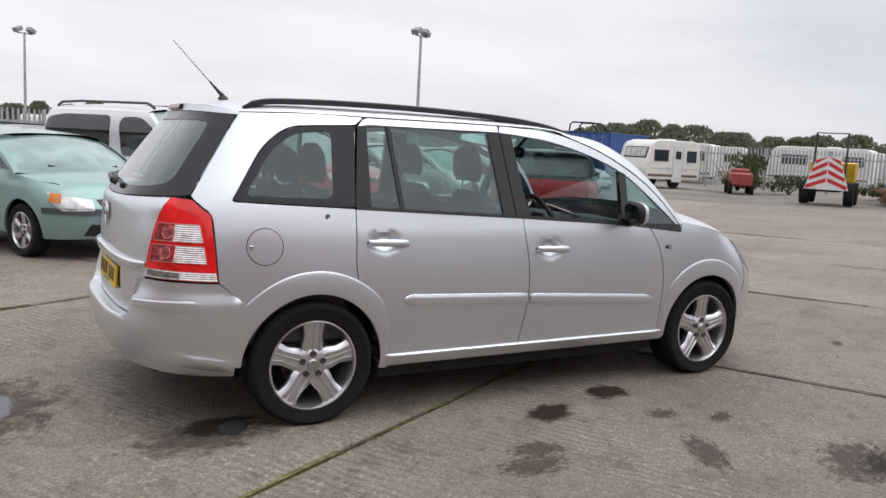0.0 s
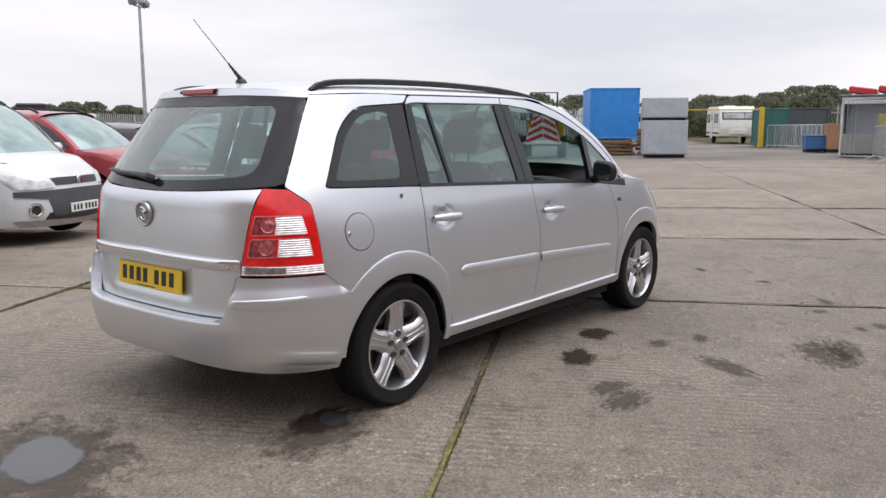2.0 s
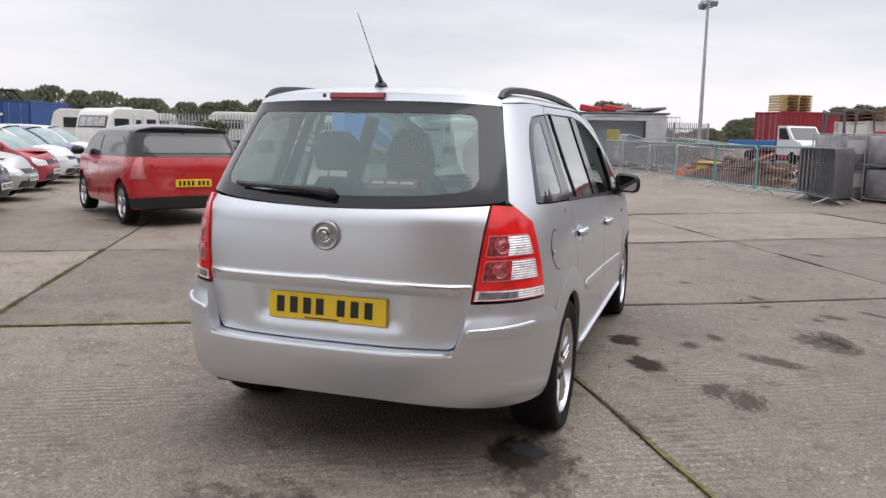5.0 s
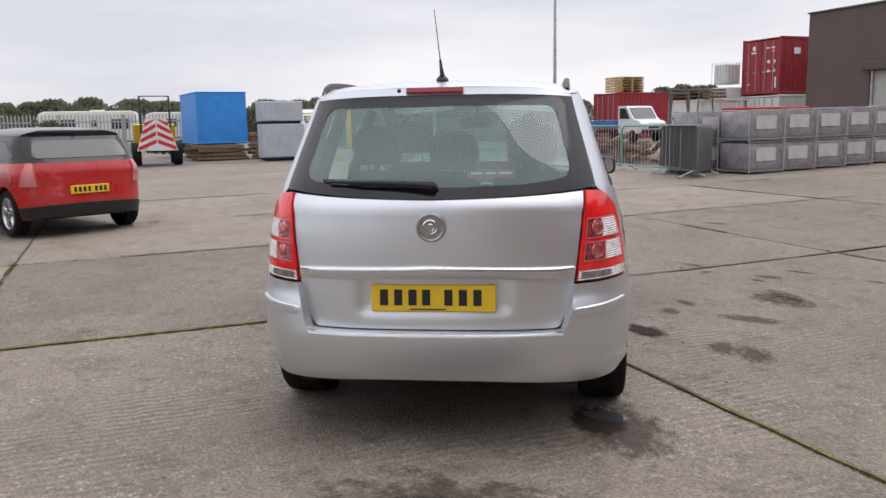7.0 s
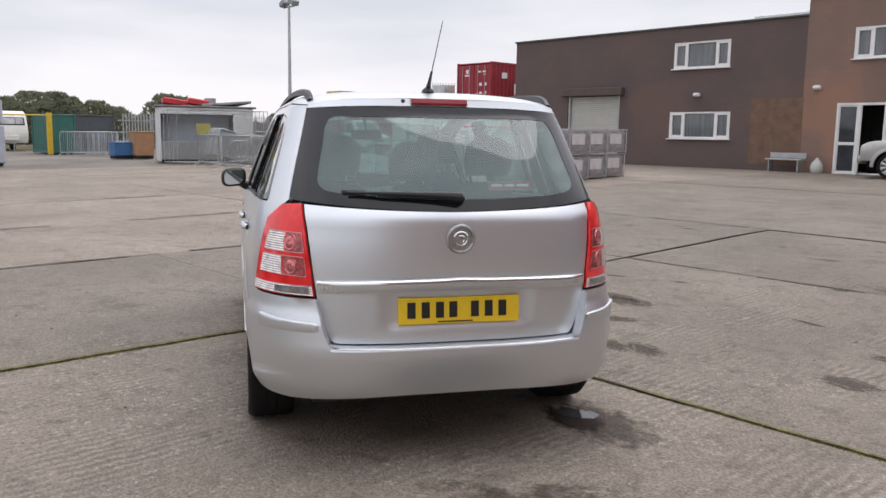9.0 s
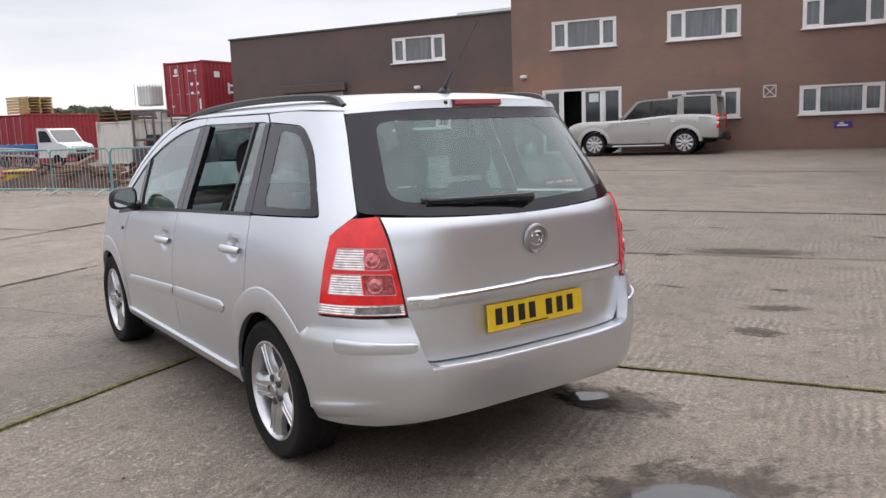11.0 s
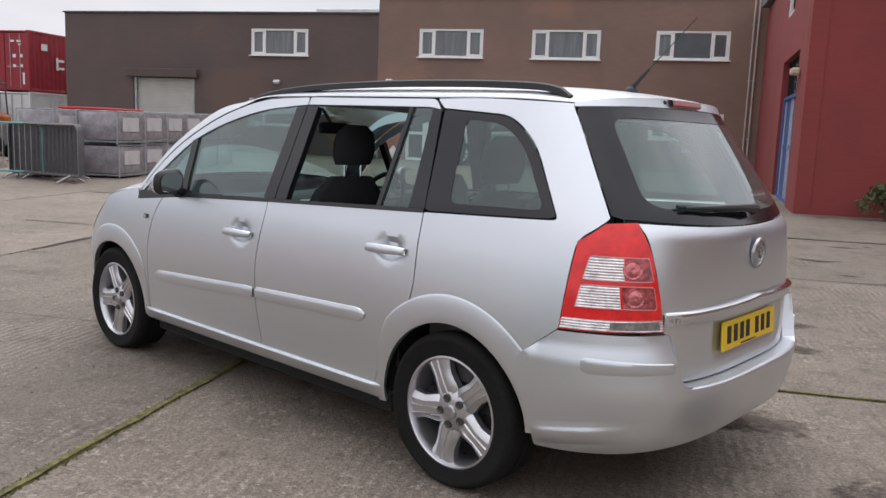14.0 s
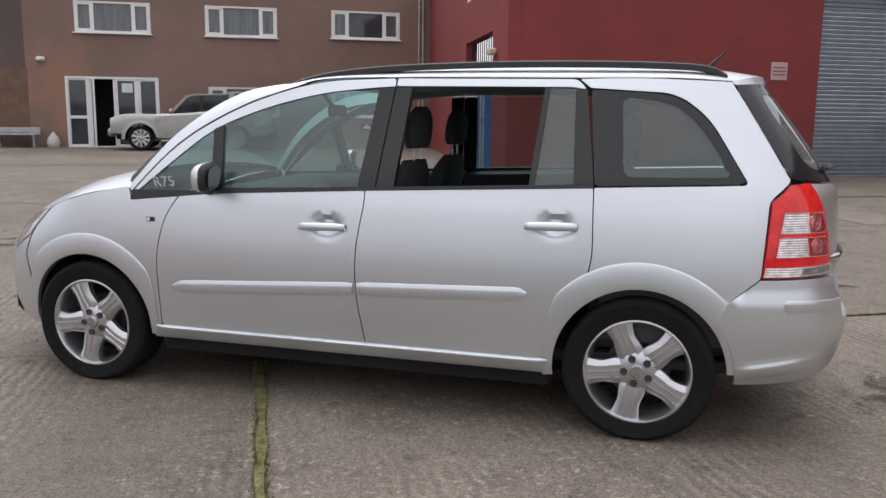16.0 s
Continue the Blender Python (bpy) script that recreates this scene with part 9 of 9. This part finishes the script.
parked_car("dark grey hatchback parked nose out", DARKGREY, facing_row(10.55, 6.02, -90, 2.45), L=3.95, W=1.69, H=1.46, wb=2.45, ro=0.66, wr=0.30, belt=0.95, hood=0.92, nose=0.72, name="hatchback")
parked_car("silver small hatchback parked nose out", SILVER2, facing_row(12.95, 6.22, -90, 2.44), L=3.83, W=1.67, H=1.43, wb=2.44, ro=0.62, wr=0.29, belt=0.90, hood=0.86, nose=0.62, name="hatchback")
parked_car("red small hatchback with round lamps parked nose out", CHERRY, facing_row(15.55, 6.35, -90, 2.47), L=3.7, W=1.68, H=1.41, wb=2.47, ro=0.60, wr=0.30, belt=0.92, hood=0.90, nose=0.70, name="hatchback")
parked_car("white hatchback parked nose out", WHITE_CAR, facing_row(18.2, 6.8, -90, 2.5), L=4.0, W=1.72, H=1.48, wb=2.5, ro=0.66, wr=0.30, belt=0.94, hood=0.92, nose=0.70, name="hatchback")
parked_car("navy blue saloon parked nose out", NAVY_CAR, facing_row(20.8, 7.0, -90, 2.6), L=4.2, W=1.75, H=1.46, wb=2.6, ro=0.75, wr=0.31, belt=0.94, hood=0.90, nose=0.70, name="hatchback")
parked_car("white hatchback at the end of the row", WHITE_CAR, facing_row(23.4, 7.2, -90, 2.5), L=4.0, W=1.72, H=1.48, wb=2.5, ro=0.66, wr=0.30, belt=0.94, hood=0.92, nose=0.70, name="hatchback")
parked_car("blue-grey hatchback in the second row", BLUEGREY, facing_row(5.9, 11.4, -90, 2.5), L=4.1, W=1.72, H=1.48, wb=2.5, ro=0.7, wr=0.30, belt=0.94, hood=0.92, nose=0.70, name="hatchback")
parked_car("white van in the second row behind the family van", WHITE_CAR, facing_row(10.6, 11.4, -90, 2.9), L=4.8, W=1.85, H=1.95, wb=2.9, ro=0.8, wr=0.32, belt=1.1, hood=1.06, nose=0.82, van=True, rails=True, scr=(0.75, -0.05), name="family_van", tail=0.05)
parked_car("dark estate car in the second row with a roof load", DARKGREY, facing_row(7.3, 11.6, -90, 2.6), L=4.5, W=1.76, H=1.5, wb=2.6, ro=0.9, wr=0.31, belt=0.95, hood=0.92, nose=0.7, name="estate_car", rails=True)
parked_car("silver hatchback in the second row", SILVER2, facing_row(12.8, 12.2, -90, 2.5), L=4.0, W=1.7, H=1.46, wb=2.5, ro=0.66, wr=0.30, belt=0.94, hood=0.92, nose=0.70, name="hatchback")
parked_car("white hatchback in the second row", WHITE_CAR, facing_row(15.8, 12.6, -90, 2.5), L=4.0, W=1.7, H=1.46, wb=2.5, ro=0.66, wr=0.30, belt=0.94, hood=0.92, nose=0.70, name="hatchback")
ds = parked_car("bright red three-door hatchback with a dark roof", BRIGHT_RED, spot(8.75, 2.2, 25), L=3.95, W=1.72, H=1.45, tail=0.30, wb=2.46, ro=0.66, wr=0.31, belt=0.96, hood=0.93, nose=0.72, name="hatchback", style="black_mirrors", roof_paint=GLOSS_BLACK, upper_paint=GLOSS_BLACK, lamp_mat=surf_once("pale_red_lens", (0.62, 0.20, 0.20), 0.15, 0.3, coat=0.6), wide_screen=True, rear_cover=BLACK_TRIM)


def boxy_estate(m):
    """Tall square four-wheel-drive with a stepped roof; x=0 is the rear axle."""
    c = thing("four_wheel_drive", "champagne silver square-backed four-wheel-drive parked along the brown wall", "car", "parked cars", m=m)
    wr = 0.375
    cols = sorted({round(-1.02 + 0.12 * k, 3) for k in range(40)} | {round(cx + 0.46 * math.cos(radians(a)), 4) for cx in (0, 2.88) for a in range(0, 181, 12)} | {3.70, 3.75})
    rows = []
    for x in cols:
        if x > 3.76:
            continue
        zb = 0.50 if x < -0.46 or x > 3.34 else 0.36
        for cx in (0, 2.88):
            if abs(x - cx) <= 0.4601:
                zb = max(zb, wr + math.sqrt(max(0, 0.46 ** 2 - (x - cx) ** 2)))
        zt = lerp_table([(-1.02, 1.13), (-0.95, 1.16), (2.05, 1.13), (2.55, 1.11), (3.55, 1.06), (3.75, 0.96)], x)
        zm, w = 0.55 * zt + 0.45 * zb, 0.94 - 0.05 * max(0, (x - 3.4) / 0.35) ** 2 - 0.03 * max(0, (-0.9 - x) / 0.12)
        rows.append([(x, y * w, z) for y, z in ((-0.80, zb), (-0.97, zb), (-1.0, zb + 0.03), (-1.01, zm), (-0.985, zt - 0.06), (-0.93, zt), (0, zt + 0.02), (0.93, zt), (0.985, zt - 0.06), (1.01, zm), (1.0, zb + 0.03), (0.97, zb), (0.80, zb))])
    lb = Mesh().grid(rows, loop=True)
    lb.add(rows[0], [tuple(range(13))])
    lb.add(rows[-1], [tuple(range(12, -1, -1))])
    lb.obj("lower_body", CHAMPAGNE, c, smooth=True, angle=35)
    block([(-0.90, 1.12), (-0.83, 1.76), (0.2, 1.77), (1.45, 1.68), (2.00, 1.12)], 0.83, 0.03).obj("window_band", SIDE_GLASS, c)
    block(rounded([(-0.93, 1.755, 0.01), (-0.90, 1.83, 0.03), (0.12, 1.835, 0.06), (0.36, 1.775, 0.06), (1.30, 1.745, 0.1), (1.56, 1.655, 0.03), (1.45, 1.655, 0.03), (1.25, 1.69, 0.05), (0.33, 1.715, 0.05), (0.10, 1.76, 0.05)]), 0.845, 0.05).obj("roof", CHAMPAGNE, c, smooth=True, angle=35)
    for s in (1, -1):
        y0, y1 = sorted((s * 0.80, s * 0.862))
        for p in ([(-0.985, 1.12), (-0.79, 1.12), (-0.76, 1.79), (-0.93, 1.79)], [(0.04, 1.12), (0.24, 1.12), (0.22, 1.77), (0.04, 1.80)], [(2.08, 1.11), (1.96, 1.11), (1.44, 1.66), (1.54, 1.67)], [(-0.80, 1.12), (0.06, 1.12), (0.06, 1.23), (-0.80, 1.23)]):
            Mesh().prism(p, y0, y1).obj("pillar", CHAMPAGNE, c)
        Mesh().prism([(1.10, 1.12), (1.03, 1.12), (1.01, 1.70), (1.07, 1.69)], *sorted((s * 0.80, s * 0.84))).obj("door_pillar", BLACK_TRIM, c)
        Mesh().tube([(0.62, s * 0.93, 0.30), (2.28, s * 0.93, 0.30)], 0.035, 8).obj("side_step", SATIN, c)
        Mesh().box((1.45, s * 0.88, 0.32), (2.1, 0.1, 0.1), 0.02).obj("sill", BLACK_TRIM, c)
        for x in (0.36, 1.30):
            Mesh().box((x, s * 0.95, 1.02), (0.2, 0.04, 0.035), 0.012).obj("door_handle", CHAMPAGNE, c)
        for x in (0.30, 1.10, 2.12):
            Mesh().box((x, s * 0.9405, 0.76), (0.008, 0.004, 0.66)).obj("door_gap", DARK, c)
        Mesh().box((1.95, s * 1.06, 1.20), (0.12, 0.22, 0.17), 0.05).obj("door_mirror", CHAMPAGNE, c, smooth=True, angle=60)
        Mesh().box((-0.99, s * 0.85, 1.0), (0.10, 0.17, 0.46), 0.03).obj("tail_lamp", RED_LENS, c, smooth=True, angle=60)
        for z in (0.95, 1.08):
            Mesh().lathe([(0.0001, 0.012), (0.05, 0.008), (0.055, 0)], 14, Matrix.Translation((-0.98, s * 0.933, z)) @ pose(0, 0, 0, 0, 0, 0 if s > 0 else 180)).obj("round_lens", CLEAR_LENS, c, smooth=True)
        Mesh().box((3.62, s * 0.72, 0.90), (0.22, 0.36, 0.20), 0.04).obj("headlamp", HEADLAMP, c, smooth=True, angle=60)
        Mesh().box((2.35, s * 0.942, 0.93), (0.22, 0.012, 0.13), 0.005).obj("wing_vent", SATIN, c)
        arch = [[(cx + r * math.cos(radians(a)), s * y, wr + r * math.sin(radians(a))) for a in range(-4, 186, 10)] for cx in (0,) for r, y in ((0.45, 0.90), (0.45, 0.96), (0.52, 0.96), (0.56, 0.94))]
        for cx in (0, 2.88):
            Mesh().grid([[(x + cx, y, z) for x, y, z in row] for row in arch]).obj("wheel_arch", CHAMPAGNE, c, smooth=True, angle=40)
            Mesh().grid([[(cx + 0.455 * math.cos(radians(a)), s * y, wr + 0.455 * math.sin(radians(a))) for a in range(-10, 191, 10)] for y in (0.5, 0.9)]).obj("wheel_arch_liner", DARK, c)
            wheel(c, (cx, s * 0.82, wr), s, wr, 0.265, 0.25, ALLOY, 10, 0.97, "plain")
    Mesh().prism([(1.50, 1.655), (1.54, 1.66), (2.06, 1.13), (2.00, 1.13)], -0.77, 0.77).obj("windscreen", PARK_GLASS, c)
    Mesh().box((-1.06, 0, 0.56), (0.20, 1.80, 0.22), 0.04).obj("rear_bumper", BLACK_TRIM, c, smooth=True, angle=60)
    Mesh().box((3.76, 0, 0.55), (0.16, 1.78, 0.26), 0.05).obj("front_bumper", CHAMPAGNE, c, smooth=True, angle=60)
    Mesh().box((3.77, 0, 0.88), (0.06, 0.95, 0.20), 0.02).obj("grille", SATIN, c)
    Mesh().tube([(-1.12, 0.0, 0.42), (-1.24, 0.0, 0.42), (-1.26, 0.0, 0.50)], 0.025, 6).obj("tow_bar", DARK, c)
    Mesh().box((1.44, 0, 0.42), (4.4, 1.2, 0.16), 0.02).obj("underbody", DARK, c)
    return c


boxy_estate(spot(2.60, -23.75, 0))


def pickup(m):
    p = thing("pickup_truck", "white pickup truck with a blue dropside bed", "truck", m=m)
    prof = rounded([(2.6, 0.5, 0.05), (3.0, 0.5, 0.05), (4.55, 0.5, 0.1), (4.7, 0.75, 0.1), (4.6, 1.15, 0.15), (3.95, 1.32, 0.15), (3.35, 2.08, 0.15), (2.6, 2.12, 0.1)])
    Mesh().prism(prof, -0.92, 0.92).obj("cab", WHITE_CAR, p, smooth=True, angle=30)
    Mesh().box((0.3, 0, 1.05), (4.4, 2.0, 0.45), 0.02).obj("bed", surf_once("truck_blue", (0.03, 0.15, 0.36), 0.4), p)
    for s in (-1, 1):
        Mesh().prism([(2.75, 1.35), (3.65, 1.35), (3.3, 1.95), (2.75, 1.97)], s * 0.925, s * 0.94).obj("side_window", SIDE_GLASS, p)
        for x in (0.0, 3.9):
            Mesh().lathe([(0.0001, -0.1), (0.2, -0.12), (0.34, -0.1), (0.34, 0.1), (0.2, 0.12), (0.0001, 0.1)], 20, Matrix.Translation((x, s * 0.82, 0.34))).obj("wheel", RUBBER, p, smooth=True, angle=40)
        Mesh().box((4.62, s * 0.68, 0.95), (0.12, 0.3, 0.22), 0.04).obj("headlamp", HEADLAMP, p)
    Mesh().prism([(3.42, 2.0), (3.44, 2.0), (3.97, 1.36), (3.95, 1.36)], -0.8, 0.8).obj("windscreen", SIDE_GLASS, p)
    Mesh().box((4.68, 0, 0.88), (0.04, 0.8, 0.2), 0.02).obj("grille", BLACK_TRIM, p)
    Mesh().box((4.66, 0, 0.60), (0.12, 1.75, 0.2), 0.03).obj("bumper", BLACK_TRIM, p)
    Mesh().box((1.8, 0, 0.6), (4.6, 0.9, 0.2), 0.02).obj("chassis", DARK, p)
    return p


pickup(spot(33.6, -22.7, 184) @ Matrix.Diagonal((0.86, 0.86, 0.84, 1)))


# ---- the concrete bays of the yard, moss in the joints and marks on the ground ----
FAR_LINES = [-13.2, 9.15, 25.0]
for j in range(len(T_LINES) - 1):
    lines = S_LINES if T_LINES[j] > -9 else FAR_LINES
    if T_LINES[j] < 0:
        lines = [2.24 if v == 1.945 else v for v in lines]
    if T_LINES[j] in (-5.10, -1.07):
        lines = [-13.2, -5.7, 2.24 if j == 5 else 1.945]
    for i in range(len(lines) - 1):
        b = slab(lines[i], lines[i + 1], T_LINES[j], T_LINES[j + 1], 0.011 if lines[i] < 5 else 0.005).obj("slab", (DRYING if T_LINES[j] > -2 else CONCRETE) if lines[i] < 5 else DRYING if lines[i] < 9 else DRY, ground, smooth=True, angle=25, turn=True)
        b.matrix_basis = YARD_M

for s0, s1, t0, t1 in [(2.24, 5.72, -5.10, -1.071), (1.945, 5.72, -1.069, 2.65)] + [(S_LINES[i], S_LINES[i + 1], -5.10, 2.65) for i in range(3, len(S_LINES) - 1)]:
    b = slab(s0, s1, t0, t1, 0.0 if s0 < 3 else 0.005).obj("slab", CONCRETE if s0 < 3 else DRYING if s0 < 9 else DRY, ground, smooth=True, angle=25, turn=True)
    b.matrix_basis = YARD_M


# dirt packed into the worn joints
def joint_dirt(m, a, b, width, skip):
    """A strip of uneven width along a joint, broken where noise falls below skip."""
    n = max(4, int(math.dist(a, b) / 0.06))
    ux, uy = (b[0] - a[0]) / math.dist(a, b), (b[1] - a[1]) / math.dist(a, b)
    row = []
    for k in range(n + 1):
        s, t = a[0] + (b[0] - a[0]) * k / n, a[1] + (b[1] - a[1]) * k / n
        w = width * (0.35 + 0.9 * abs(noise.noise((s * 2.3, t * 2.3, 3))) + 0.6 * abs(noise.noise((s * 9, t * 9, 8))))
        off = 0.25 * width * noise.noise((s * 3, t * 3, 11))
        z = yard_level(s, t) + 0.0045
        if noise.noise((s * 0.8, t * 0.8, 21)) < skip:
            if len(row) > 1:
                m.grid(row)
            row = []
            continue
        row.append([(s - uy * (off - w / 2), t + ux * (off - w / 2), z), (s - uy * (off + w / 2), t + ux * (off + w / 2), z)])
    if len(row) > 1:
        m.grid(row)


jd = Mesh()
for a, b, w, k in (((5.72, -9.5), (5.72, 6.4), 0.075, -0.25), ((9.1, -11.5), (9.1, 6.4), 0.095, -0.15), ((13.0, -5.1), (13.0, 6.4), 0.09, 0.0), ((16.9, -5.1), (16.9, 6.4), 0.09, 0.1), ((2.24, -8.6), (2.24, -1.1), 0.05, -0.5), ((1.945, -1.0), (1.945, 2.6), 0.022, -0.3),
                   ((-9.0, -5.10), (2.2, -5.10), 0.055, -0.45), ((2.3, -5.10), (16.0, -5.10), 0.05, 0.08), ((-9.0, -8.65), (9.0, -8.65), 0.08, -0.3), ((-9.0, -12.7), (9.0, -12.7), 0.09, 0.0), ((-6.0, -1.07), (2.2, -1.07), 0.020, -0.3), ((-6.0, 2.65), (12.0, 2.65), 0.035, -0.4), ((5.72, 2.65), (5.72, 6.4), 0.05, -0.3)):
    joint_dirt(jd, a, b, w, k)
jo = tagged(jd.obj("joint_dirt", surf("dark_joint_dirt", (0.075, 0.062, 0.048), 0.95, var=0.35, scale=20), turn=True), "dark dirt packed into the worn slab joints", "dirt", kind="stuff")
jo.matrix_basis = YARD_M

MOSS = surf("green_moss", (0.145, 0.132, 0.050), 0.95, var=0.5, scale=14)


def moss_line(a, b, density, width=0.020, tall=0.028, gaps=-0.12):
    """Tufts along a joint, from a to b in yard metres."""
    m = Mesh()
    n = int(math.dist(a, b) * density)
    for _ in range(n):
        u = random.random()
        s, t = a[0] + (b[0] - a[0]) * u, a[1] + (b[1] - a[1]) * u
        if noise.noise((s * 1.3, t * 1.3, 2)) < gaps + 0.25 * random.random():
            continue
        s += random.gauss(0, width * 0.55)
        t += random.gauss(0, width * 0.55)
        z = yard_level(s, t) - 0.012
        r, h = random.uniform(0.003, 0.008), random.uniform(0.3, 1.0) * tall * 0.6 + 0.012
        k0 = random.random() * 6
        ring = [(s + r * math.cos(k0 + k * 1.257), t + r * math.sin(k0 + k * 1.257), z) for k in range(5)]
        top = (s + random.uniform(-0.006, 0.006), t + random.uniform(-0.006, 0.006), z + h)
        m.add([*ring, top], [(k, (k + 1) % 5, 5) for k in range(5)])
    return m


mm = Mesh()
for a, b, dn, wide, tall, gaps in (((-5.0, -1.07), (2.2, -1.07), 1100, 0.017, 0.010, -0.2), ((1.945, -1.0), (1.945, 2.6), 1700, 0.026, 0.016, -0.6), ((2.24, -5.1), (2.24, -1.1), 500, 0.02, 0.012, -0.12), ((-1.8, 2.65), (5.8, 2.65), 900, 0.022, 0.026, -0.12), ((5.72, -4.9), (5.72, 6.4), 160, 0.024, 0.02, -0.12), ((-5.6, -5.10), (2.2, -5.10), 160, 0.024, 0.02, -0.12)):
    x = moss_line(a, b, dn, wide, tall, gaps)
    mm.add(x.v, x.f)
mat = Mesh()
for a, b, wide, gaps in (((1.945, -1.0), (1.945, 2.6), 0.050, -0.55), ((-5.0, -1.07), (1.9, -1.07), 0.034, -0.12)):
    joint_dirt(mat, a, b, wide, gaps)
mm.add([(x, y, z + 0.002) for x, y, z in mat.v], mat.f)
mo = tagged(mm.obj("moss", MOSS), "green moss and weeds growing in the slab joints", "moss", kind="stuff")
mo.matrix_basis = YARD_M
DEBRIS = surf("grit", (0.16, 0.14, 0.12), 0.95, var=0.4)
gm = Mesh()
for _ in range(1500):
    s, t = random.uniform(-6, 8), random.uniform(-8, 6)
    r = random.uniform(0.003, 0.009)
    z = yard_level(s, t) + 0.002
    gm.add([(s - r, t - r, z), (s + r, t - r * 0.6, z), (s + r * 0.5, t + r, z), (s, t, z + r * 0.9)], [(0, 1, 3), (1, 2, 3), (2, 0, 3)])
gr_ob = tagged(gm.obj("grit", DEBRIS), "loose grit and small stones on the concrete", "grit", kind="stuff")
gr_ob.matrix_basis = YARD_M

for x, y, rx, ry, a in ((1.80, -0.96, 0.17, 0.115, 10), (1.24, -1.14, 0.19, 0.11, 25), (-0.42, -0.70, 0.20, 0.12, 20)):
    ground_mark("oil_stain", "dark oil stain on the concrete", "stain", x, y, rx * 1.25, ry * 1.25, a, OIL, 0.006)
for x, y, rx, ry, a in ((2.21, -2.27, 0.40, 0.2, 30), (-1.45, -0.15, 0.75, 0.46, 70), (0.72, -1.70, 0.25, 0.13, 0), (-0.2, -2.5, 0.24, 0.16, 10), (-0.5, -0.8, 0.45, 0.26, 10), (1.7, -5.2, 0.8, 0.25, 30), (0.1, -3.2, 0.3, 0.15, 45), (1.6, -1.9, 0.3, 0.12, 60), (0.85, -1.55, 0.20, 0.13, 0), (2.35, -2.35, 0.34, 0.14, 20)):
    ground_mark("damp_stain", "dark damp stain on the concrete", "stain", x, y, rx, ry, a, DAMP, 0.005)
for _ in range(34):
    s, t = random.uniform(-4.5, 4.5), random.uniform(-8.5, -1.8)
    x, y = xy(s, t)
    ground_mark("dirt_stain", "small dark dirt patch on the concrete", "stain", x, y, random.uniform(0.05, 0.26), random.uniform(0.04, 0.10), random.uniform(0, 60), DAMP, 0.0045)
VERGE = soft_decal("rough_grass_verge", (0.115, 0.105, 0.055), 0.95, 0.30, 0.9, spec=0.1, scale=6.0, ragged=1.6)
ground_mark("grass_verge", "rough olive-brown grass beyond the yard gate", "grass", *xy(62, -12), 22, 4.6, 28.5, VERGE, 0.02)
for x, y, rx, ry, a in ((-1.43, -0.12, 0.34, 0.20, 70), (-0.37, -0.74, 0.15, 0.09, 70)):
    ground_mark("puddle", "shallow puddle reflecting the sky", "puddle", x, y, rx, ry, a, WATER, 0.008)
